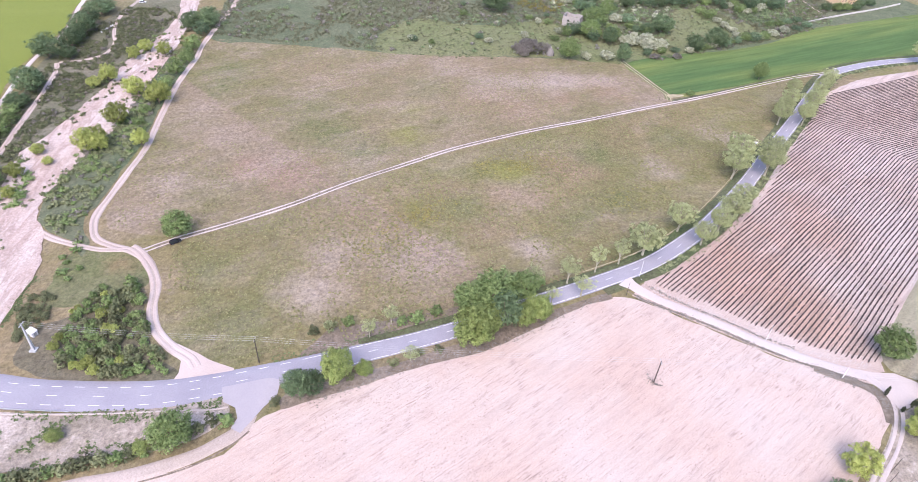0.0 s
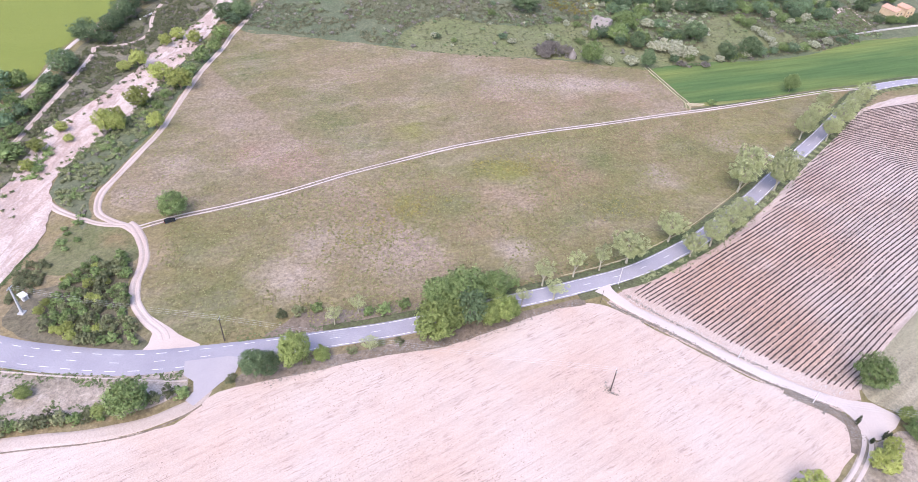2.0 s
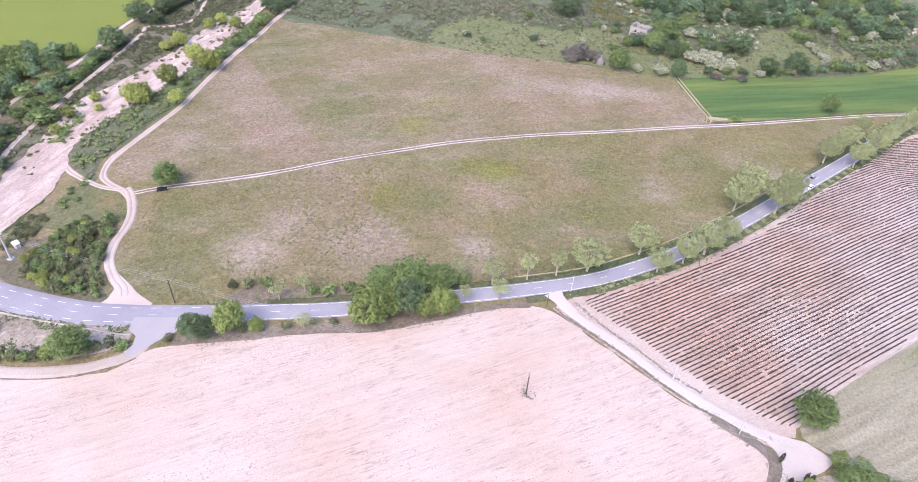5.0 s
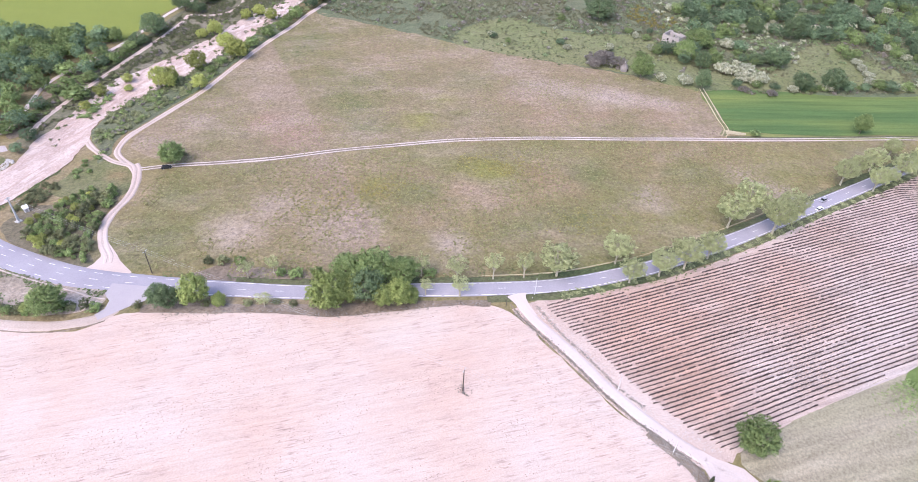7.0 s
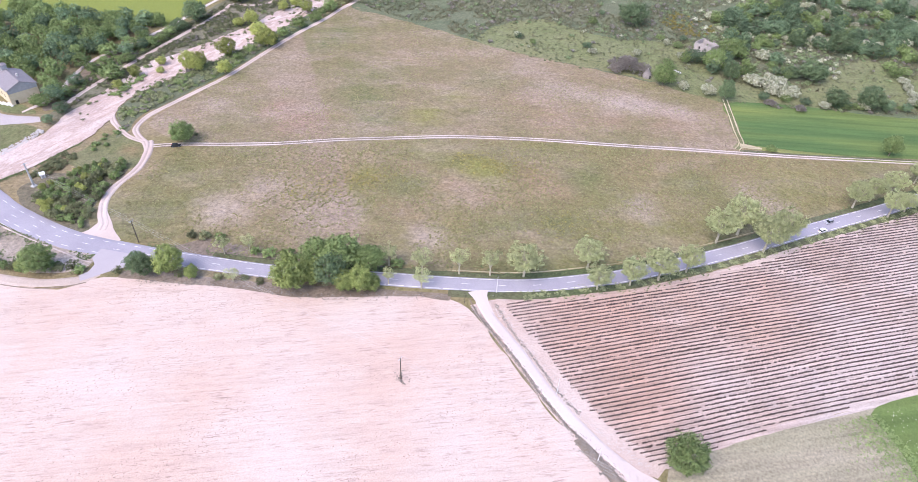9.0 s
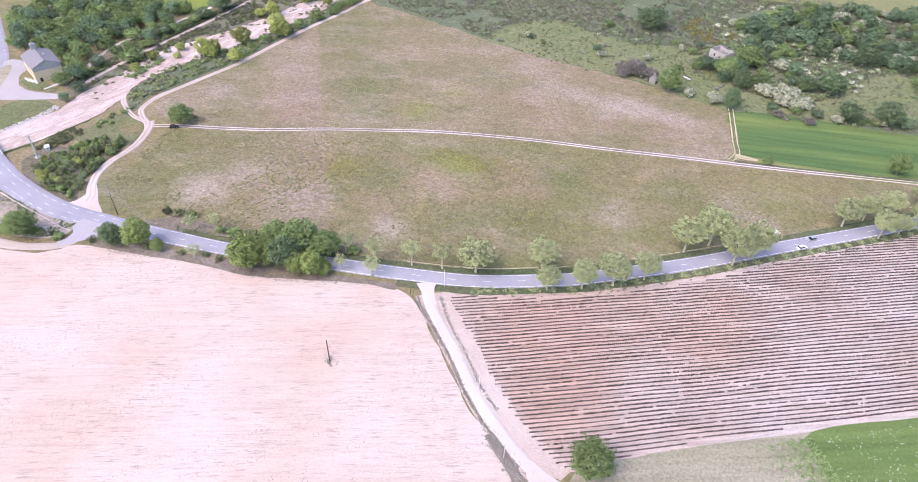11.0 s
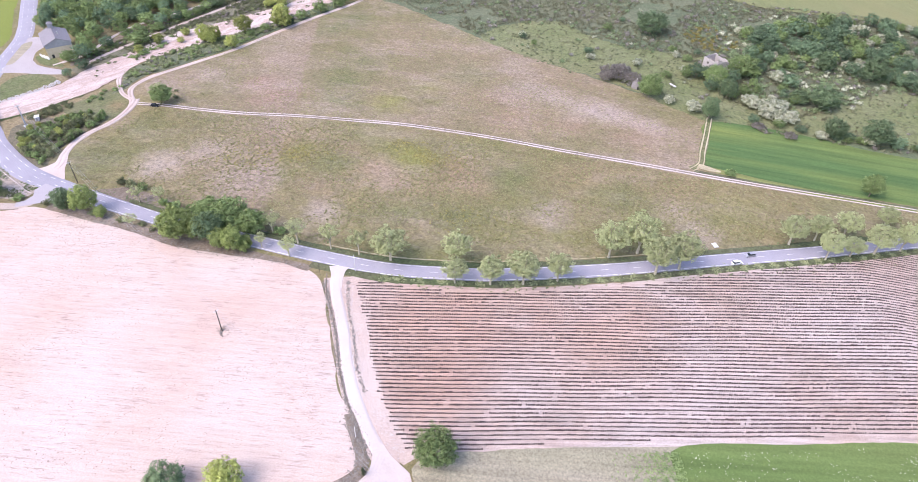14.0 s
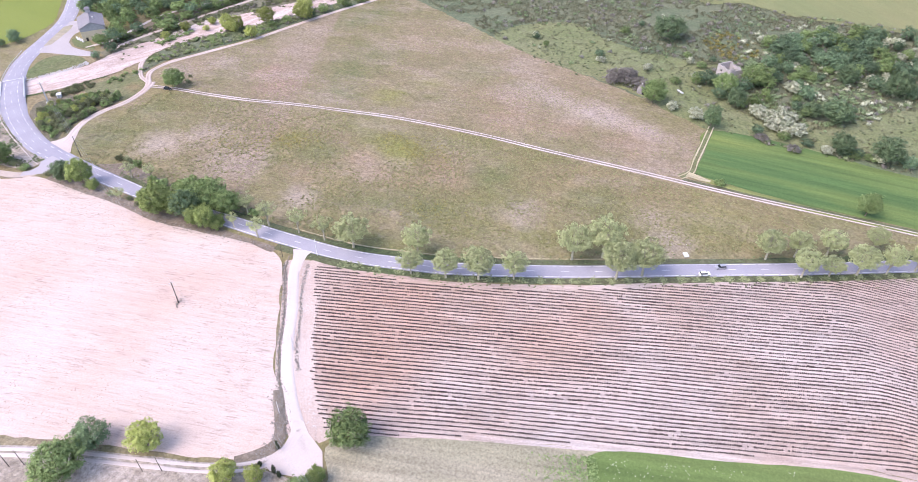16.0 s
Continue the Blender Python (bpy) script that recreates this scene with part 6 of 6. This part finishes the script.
build_pole(-127, 55, 10.5, "dark wooden utility pole with a steel crossarm")
build_pole(-41, 138, 9.8, "dark wooden utility pole standing in the ploughed field")
for x, y, h, lab in ((-71.5, 178.5, 8.0, "pale telephone pole at the lane mouth"), (-69, 166, 6.0, "thin dark telephone pole by the field corner"), (-25, 182.8, 7.4, "thin pale telephone pole beside the gravel lane"), (-1, 185.5, 5.6, "thin pale telephone pole beside the gravel lane")):
    build_pole(x, y, h, lab, "telephone_pole", CONCRETE if "pale" in lab else None, False, 0.11)
for x, y, h in ((21.5, 155, 6), (20.8, 160, 6.5), (23, 123, 7), (24, 119.5, 8)):
    build_pole(x, y, h, "thin dark wooden post beside the lower track", "wooden_post", None, False, 0.1)


def build_pylon():
    x, y, h = -177, 9, 11.5
    t = thing("concrete_pylon", "tapered white concrete power pylon on a square pad", "pylon", "", (x, y, ground_z(x, y)))
    t.rotation_euler = (0, 0, radians(-46))
    bm = bmesh.new()
    bmesh.ops.create_cone(bm, cap_ends=True, segments=4, radius1=0.55, radius2=0.24, depth=h, matrix=pose(0, 0, h / 2, 0, 0, 45))
    bmesh.ops.bevel(bm, geom=bm.edges[:], offset=0.05, segments=1, affect="EDGES")
    part("shaft", bm, PYLON_GREY, t)
    bm = bmesh.new()
    box(bm, 0, 0, 0.15, 2.0, 2.0, 0.7, 0, 0.08)
    part("pad", bm, PYLON_GREY, t)
    bm = bmesh.new()
    box(bm, 0, 0, h - 0.5, 2.4, 0.22, 0.2, 0, 0.02)
    part("crossarm", bm, STEEL, t)
    for k in (-1, 0, 1):
        bm = bmesh.new()
        tube(bm, (k, 0, h - 0.4), (k, 0, h + 0.1), 0.08, 0.06, 7)
        part("insulator", bm, CERAMIC, t)
    t = thing("transformer_cabin", "small white box cabin beside the pylon", "cabin", "", (-184, 11, ground_z(-184, 11)))
    t.rotation_euler = (0, 0, radians(20))
    bm = bmesh.new()
    box(bm, 0, 0, 0.85, 2.6, 1.8, 1.9, 0, 0.03)
    part("body", bm, CONCRETE, t)
    bm = bmesh.new()
    box(bm, 0, 0, 1.92, 3.0, 2.2, 0.18, 0, 0.04)
    part("roof", bm, CONCRETE, t)
    bm = bmesh.new()
    box(bm, 1.31, 0, 0.8, 0.06, 0.9, 1.5)
    part("door", bm, GREY_RENDER, t)


build_pylon()


def wire(a, b, sag):
    bm = bmesh.new()
    a, b, last = Vector(a), Vector(b), None
    side = Vector((a.y - b.y, b.x - a.x, 0)).normalized() * 0.022
    up = Vector((0, 0, 0.022))
    n = 14
    for k in range(n + 1):
        s = k / n
        p = a.lerp(b, s) - Vector((0, 0, 4 * sag * s * (1 - s)))
        ring = [bm.verts.new(p + d) for d in (side, up, -side, -up)]
        if last is not None:
            for i in range(4):
                bm.faces.new((last[i], last[(i + 1) % 4], ring[(i + 1) % 4], ring[i]))
        last = ring
    ob = part("overhead_wire", bm, WIRE)
    tagged(ob, "thin grey overhead power line wire", "wire", "overhead wires")


SPAN = [(-177, 9, 11.5), (-127, 55, 10.5), (-41, 138, 9.8), (46, 222, 9.8)]
for (x0, y0, h0), (x1, y1, h1) in zip(SPAN, SPAN[1:]):
    for k in (-0.8, 0.0, 0.8):
        dx, dy = 0.695 * k, -0.719 * k
        wire((x0 + dx, y0 + dy, ground_z(x0, y0) + h0 + 0.1), (x1 + dx, y1 + dy, ground_z(x1, y1) + h1 + 0.1), 1.2)
build_pole(46, 222, 9.8, "dark wooden utility pole beyond the gravel lane")


# ---- vehicles ----
def make_car(x, y, turn, paint, label, L=4.2, W=1.75, H=1.5, lift=0.2):
    t = thing("car", label, "car", "", (x, y, ground_z(x, y) + lift))
    t.rotation_euler = (0, 0, radians(turn))
    bm = bmesh.new()
    prof = [(-L / 2, 0.28), (L / 2, 0.28), (L / 2, 0.62), (L / 2 - 0.25, 0.76), (L / 2 - 1.0, 0.86), (-L / 2 + 0.15, 0.92), (-L / 2, 0.7)]
    a = [bm.verts.new((px, W / 2, pz)) for px, pz in prof]
    b = [bm.verts.new((px, -W / 2, pz)) for px, pz in prof]
    bm.faces.new(a)
    bm.faces.new(b[::-1])
    for i in range(len(prof)):
        j = (i + 1) % len(prof)
        bm.faces.new((a[i], b[i], b[j], a[j]))
    bmesh.ops.recalc_face_normals(bm, faces=bm.faces[:])
    bmesh.ops.bevel(bm, geom=bm.edges[:], offset=0.07, segments=2, affect="EDGES")
    part("body", bm, paint, t)
    bm = bmesh.new()
    lo = [(-L / 2 + 0.2, 0.86), (L / 2 - 1.05, 0.86), (L / 2 - 1.75, H - 0.08), (-L / 2 + 0.55, H - 0.08)]
    a = [bm.verts.new((px, (W / 2 - 0.06) if i < 2 else W / 2 - 0.22, pz)) for i, (px, pz) in enumerate(lo)]
    b = [bm.verts.new((px, -((W / 2 - 0.06) if i < 2 else W / 2 - 0.22), pz)) for i, (px, pz) in enumerate(lo)]
    bm.faces.new(a)
    bm.faces.new(b[::-1])
    for i in range(4):
        j = (i + 1) % 4
        bm.faces.new((a[i], b[i], b[j], a[j]))
    bmesh.ops.recalc_face_normals(bm, faces=bm.faces[:])
    part("windows", bm, CAR_GLASS, t)
    bm = bmesh.new()
    box(bm, (-L / 2 + 0.55 + L / 2 - 1.75) / 2, 0, H - 0.05, L - 2.2, W - 0.4, 0.1, 0, 0.04)
    part("roof", bm, paint, t)
    for px in (-L * 0.31, L * 0.31):
        for s in (-1, 1):
            bm = bmesh.new()
            bmesh.ops.create_cone(bm, cap_ends=True, segments=14, radius1=0.31, radius2=0.31, depth=0.2, matrix=pose(px, s * (W / 2 - 0.08), 0.31, 90))
            wheel = part("wheel", bm, RUBBER, t)
            bm = bmesh.new()
            bmesh.ops.create_cone(bm, cap_ends=True, segments=10, radius1=0.19, radius2=0.17, depth=0.22, matrix=pose(px, s * (W / 2 - 0.07), 0.31, 90))
            part("rim", bm, STEEL, wheel)
    for s in (-1, 1):
        bm = bmesh.new()
        box(bm, L / 2 - 0.03, s * (W / 2 - 0.3), 0.62, 0.1, 0.36, 0.16, 0, 0.02)
        part("headlight", bm, LAMP_CLEAR, t)
        bm = bmesh.new()
        box(bm, -L / 2 + 0.03, s * (W / 2 - 0.25), 0.74, 0.1, 0.24, 0.22, 0, 0.02)
        part("tail_light", bm, LAMP_RED, t)
        bm = bmesh.new()
        box(bm, L * 0.16, s * (W / 2 + 0.08), 0.95, 0.14, 0.18, 0.12, 0, 0.02)
        part("mirror", bm, paint, t)
    return t


make_car(-79.7, 325, 100, WHITE_CAR, "small white car driving on the road")
make_car(-84.4, 332, -80, SILVER_CAR, "grey hatchback driving on the road")
make_car(-197.8, 63.8, 86, BLACK_CAR, "black car parked on the track under a tree", lift=0.12)


# ---- stones, slabs and small things ----
def stone_mesh(seed, r, squash=0.6):
    bm = bmesh.new()
    bmesh.ops.create_icosphere(bm, subdivisions=1, radius=r)
    rng = random.Random(seed)
    for v in bm.verts:
        v.co *= rng.uniform(0.72, 1.2)
        v.co.z *= squash
    me = bpy.data.meshes.new("stone")
    bm.to_mesh(me)
    bm.free()
    return me


riprap = thing("riprap", "bank of loose white boulders beside the river bed", "boulder bank")
STONES = [stone_mesh(i, 0.75) for i in range(4)]
for me in STONES:
    me.materials.append(PALE_STONE)
bank = smooth([(-200, -21), (-206, -16), (-214, -9), (-222, -3), (-229, 1)], 0.8)
for i in range(300):
    p = bank[R.randrange(len(bank))]
    off = R.uniform(-1.9, 1.9)
    ob = new("boulder", STONES[i % 4])
    ob.parent = riprap
    px, py = p.x - 0.6 * off, p.y - 0.8 * off
    ob.matrix_basis = Matrix.LocRotScale((px, py, ground_z(px, py) + 0.2), Euler((R.uniform(0, 6), R.uniform(0, 6), R.uniform(0, 6))), Vector((1, 1, 1)) * R.uniform(0.35, 0.85))


def stones_stuff(name, label, places, material, lo, hi, rng, category):
    base = np.array([(1, 0, 0), (0.3, 0.95, 0.1), (-0.8, 0.5, 0), (-0.7, -0.6, 0.1), (0.4, -0.9, 0), (0.1, 0.05, 0.75), (-0.3, 0.1, 0.6)])
    tri = np.array([(0, 1, 5), (1, 6, 5), (1, 2, 6), (2, 3, 6), (3, 4, 5), (3, 5, 6), (4, 0, 5)])
    vs, fs = [], []
    for k, (x, y) in enumerate(places):
        s = rng.uniform(lo, hi)
        a = rng.uniform(0, 6.28)
        rot = np.array([[math.cos(a), -math.sin(a), 0], [math.sin(a), math.cos(a), 0], [0, 0, 1]])
        v = (base * rng.uniform(0.7, 1.3, (7, 3)) * s) @ rot.T + np.array([x, y, ground_z(x, y) + 0.05])
        vs.append(v)
        fs.append(tri + 7 * k)
    ob = raw(name, np.concatenate(vs).tolist(), np.concatenate(fs).tolist(), material)
    return tagged(ob, label, category, kind="stuff")


PLOUGH_IN = [(-104, 50), (-96, 74), (-84, 104), (-76, 136), (-70, 158), (-52, 166), (-20, 175), (4, 182), (12, 176), (11, 120), (8, 60), (-40, -20), (-110, -20), (-106, 20)]
plough_ok = lambda x, y: noise.noise((x * 0.06, y * 0.02, 3.0)) + 0.7 * noise.noise((x * 0.3, y * 0.12, 5.0)) > 0.12
# Real clods, scattered thicker and darker to paint the shaded flecks between furrows.
stones_stuff("field_clods", "scattered brown clods, also standing for dark furrow shadows", many(PLOUGH_IN, 3600, G, plough_ok), EARTH_CLOD, 0.08, 0.24, G, "clods")
edge_places = [(p.x + G.normal() * 1.0, p.y + G.normal() * 0.8) for p in smooth([(-62, 169), (-52, 168.5), (-33, 172.5), (-17, 177), (-4, 181.5)], 0.35) for _ in range(4)]
stones_stuff("furrow_clods", "line of brown clods along the field's turning strip", [(x + 2, y - 7) for x, y in edge_places[::3]], EARTH_CLOD, 0.07, 0.2, G, "clods")
river_poly = [(-186, -12), (-206, 10), (-236, 29), (-258, 38), (-276, 54), (-300, 84), (-346, 128), (-392, 166), (-384, 146), (-362, 118), (-332, 86), (-304, 52), (-272, 28), (-243, 10), (-212, -10), (-198, -20)]
stones_stuff("river_stones", "scattered pale stones in the dry river bed", many(river_poly, 900, G, lambda x, y: True), RIVER_STONE, 0.12, 0.38, G, "stones")
stones_stuff("lavender_stones", "pale stones between lavender field and lane", [(p.x + G.normal() * 0.9, p.y + 2.4 + G.normal() * 1.1) for p in smooth([(-64, 174.5), (-45, 178), (-20, 183.5), (-6, 190), (4, 196)], 0.25) for _ in range(4)], PALE_STONE, 0.08, 0.22, G, "stones")
dark_rocks = [(-366, 132), (-362, 133), (-358, 128), (-355, 134), (-330, 92), (-335, 96), (-318, 78), (-350, 112), (-345, 118), (-240, 18), (-268, 44), (-340, 104)]
scrub_stuff("river_shrubs", "small dark shrubs on the river gravel", [(x + G.normal() * 1.5, y + G.normal() * 1.5) for x, y in dark_rocks for _ in range(4)], LEAF_SCRUB, 1.5, G, 40, 0.22)

for x, y, sx, sy, turn, lab in ((-228, 341, 4.6, 1.2, 30, "white stone slab lying on the pasture"), (-90.5, 320, 2.6, 1.8, 10, "white sheet of boards on the meadow beside the road")):
    bm = bmesh.new()
    box(bm, 0, 0, 0.2, sx, sy, 0.4, 0, 0.04)
    ob = part("white_slab", bm, CONCRETE)
    ob.matrix_basis = pose(x, y, ground_z(x, y) + 0.1, 0, 0, turn)
    tagged(ob, lab, "slab")
for x, y, h in ((-149, 323, 1.6), (-148, 335, 1.6), (-295, -51, 1.8), (-69.5, 176.5, 1.2), (-96, 321, 1.0)):
    t = thing("marker_post", "short wooden marker post in the grass", "post", "marker posts", (x, y, ground_z(x, y)))
    bm = bmesh.new()
    tube(bm, (0, 0, -0.2), (0, 0, h), 0.09, 0.08, 8)
    part("stake", bm, OLD_WOOD, t)
    bm = bmesh.new()
    box(bm, 0, 0, h - 0.1, 0.3, 0.06, 0.34, 20, 0.01)
    part("plate", bm, CONCRETE if h < 1.5 else OLD_WOOD, t)


def make_cypress(x, y, h):
    t = thing("cypress_tree", "small narrow dark cypress by the lane", "tree", "cypresses by the lane", (x, y, ground_z(x, y)))
    rng = np.random.default_rng(int(h * 100))
    bm = bmesh.new()
    tube(bm, (0, 0, -0.2), (0, 0, h * 0.8), 0.09, 0.03, 6)
    part("trunk", bm, BARK, t)
    lob = [(0, 0, h * f, 0.16 + 0.5 * math.sin(math.pi * (0.12 + 0.85 * f)) * 0.8, h * 0.14) for f in (0.12, 0.26, 0.4, 0.54, 0.68, 0.82, 0.93)]
    v, f, soft = leaf_cloud(rng, lob, 420, 0.16)
    raw("crown", v, f, CYPRESS, t)


for x, y, h in ((10.8, 188.8, 4.2), (18, 190, 3.8), (18.9, 191.6, 2.7), (16.5, 185.6, 2.4)):
    make_cypress(x, y, h)
weeds = [(p.x + G.normal() * 0.5, p.y + G.normal() * 0.5) for p in smooth([(-66, 168.4), (-60, 169.4), (-53, 171.6), (-39, 175.4), (-26.5, 177.7), (-17, 180.4), (-9, 183.3), (0, 186.6)], 0.3) for _ in range(3)]
weeds += [(p.x + G.normal() * 1.3, p.y + G.normal() * 1.0) for p in smooth([(-8, 183.4), (-2, 185.4), (4, 187.6), (9, 187.6), (13, 184.4)], 0.3) for _ in range(9)]
weeds += [(p.x + G.normal() * 0.5, p.y + 0.5 + G.normal() * 0.3) for p in smooth([(-66, 176), (-53, 177.4), (-39, 180.6), (-26.5, 183), (-17, 186)], 0.4) for _ in range(2)]
weeds += [(-41 + G.normal() * 1.6, 138 + G.normal() * 0.9) for _ in range(36)]
weeds += [(p.x + G.normal() * 0.8, p.y + G.normal() * 0.8) for p in smooth([(-104, 58), (-99, 74), (-94, 92), (-88, 104), (-82, 118), (-78, 140), (-74, 158)], 0.6) for _ in range(2)]
tuft_stuff("lane_weeds", "grey-green weeds along lane and field edges", weeds, LEAF_GREY, 0.27, G, 4, "weeds")
verge_places = [(x + G.normal() * 1.0, y + G.normal() * 1.0) for x, y in offset_line([p for p in ROAD if p[1] > 180], -5.2) for _ in range(34)]
tuft_stuff("verge_grass", "dark green tall grass on the road verge", verge_places, LEAF_SCRUB, 0.45, G, 4)
for pts, w in (([(-70, 168.2), (-60, 169.4), (-53, 171.6), (-39, 175.4), (-26.5, 177.7), (-17, 180.4), (-9, 183.3)], 0.8), ([(-9, 183), (-2, 185.2), (4, 187.4), (9, 187.8), (13, 184.5), (15.8, 178)], 7.4)):
    ribbon("lane_ditch", pts, w * 0.5, BANK_EARTH, 0.14, "dark weedy strip between lane and ploughed field", "ditch", 1.5, 0.4)


for i in range(7):
    x, y = -405 - 0.9 * i + R.uniform(-0.4, 0.4), 122 + 1.5 * i
    t = thing("beehive", "white wooden beehive box on the river bank", "beehive", "beehives on the bank", (x, y, ground_z(x, y)))
    bm = bmesh.new()
    box(bm, 0, 0, 0.42, 0.8, 0.7, 0.7, 12 * i, 0.02)
    part("hive_body", bm, WHITE_CAR, t)
    bm = bmesh.new()
    box(bm, 0, 0, 0.83, 0.92, 0.82, 0.12, 12 * i, 0.02)
    part("lid", bm, CONCRETE, t)
make_car(-436, 161, 60, WHITE_CAR, "white car parked on the bank track", lift=0.15)


# ---- lavender ----
def clump_mesh(seed):
    rng = np.random.default_rng(seed)
    base = np.array([(math.cos(a) * r, math.sin(a) * r, z) for z, r, o in ((0.0, 0.24, 0.0), (0.3, 0.29, 0.5)) for a in (np.arange(5) + o) * 2 * math.pi / 5] + [(0, 0, 0.52)])
    return base * (1 + rng.uniform(-0.16, 0.16, (11, 1)))


CLUMP_TRI = []
for lev in range(1):
    for i in range(5):
        a, b, c, d = lev * 5 + i, lev * 5 + (i + 1) % 5, lev * 5 + 5 + i, lev * 5 + 5 + (i + 1) % 5
        CLUMP_TRI += [(a, b, d), (a, d, c)]
CLUMP_TRI += [(5 + i, 5 + (i + 1) % 5, 10) for i in range(5)]
CLUMPS = [clump_mesh(i) for i in range(6)]


def build_lavender():
    edge = [tuple(p) for p in smooth(LAV_EDGE, 3.0, True)]
    rng = np.random.default_rng(5)
    shared = []
    for c in CLUMPS:
        me = bpy.data.meshes.new("clump")
        me.from_pydata(c.tolist(), [], CLUMP_TRI)
        me.materials.append(LEAF_LAV)
        shared.append(me)
    tri = np.array(CLUMP_TRI)
    jitter = random.Random(3)
    for x0 in np.arange(-101, 6.5, 1.5)[::-1]:
        verts, faces, near, n = [], [], [], 0
        y, gap = 176.0, 0
        lead = 5.2 - 3.4 * min(max((x0 + 20) / 22, 0.0), 1.0) + jitter.uniform(-0.6, 0.6)
        while y < 530:
            y += 0.62 + rng.uniform(-0.1, 0.1)
            bend = max(0.0, y - 368 + 0.06 * (x0 + 30))
            soft = bend * bend / (bend + 8)
            x = x0 + 0.325 * soft + 0.5 * noise.noise((x0 * 0.05, y * 0.03, 1.0)) - 0.004 * (y - 200)
            if gap > 0:
                gap -= 1
                continue
            if rng.random() < 0.014 + 0.04 * max(0.0, noise.noise((x * 0.06, y * 0.05, 6.0))):
                gap = int(rng.integers(1, 3))
            if not inside(x + 1.2, y, edge) or not inside(x - 2.6, y, edge) or not inside(x, y - lead, edge):
                continue
            lush = 0.5 + 0.5 * noise.noise((x * 0.35, y * 0.045, 2.0)) + 0.35 * noise.noise((x * 0.9, y * 0.3, 5.0))
            s = (0.78 + 0.40 * min(max(lush, 0.0), 1.0)) * rng.uniform(0.82, 1.15)
            place = (x + rng.uniform(-0.08, 0.08), y, ground_z(x, y) + 0.06)
            scale = (s, s * rng.uniform(0.9, 1.2), s * rng.uniform(0.8, 1.15))
            k = int(rng.integers(0, 6))
            if len(near) < 36 and y > 190 + (x0 + 70) * 0.12:
                near.append((k, place, scale))
                continue
            verts.append(CLUMPS[k] * np.array(scale) + np.array(place))
            faces.append(tri + 11 * n)
            n += 1
        if n + len(near) < 6:
            continue
        row = thing("lavender_row", "row of clipped grey-brown lavender clumps on pale soil", "lavender row", "lavender rows")
        if n:
            rest = raw("clumps", np.concatenate(verts).tolist(), np.concatenate(faces).tolist(), LEAF_LAV, row)
            rest["kind"] = "stuff"
        for k, place, scale in near:
            ob = new("clump", shared[k])
            ob.parent = row
            ob.matrix_basis = Matrix.LocRotScale(place, None, scale)


build_lavender()
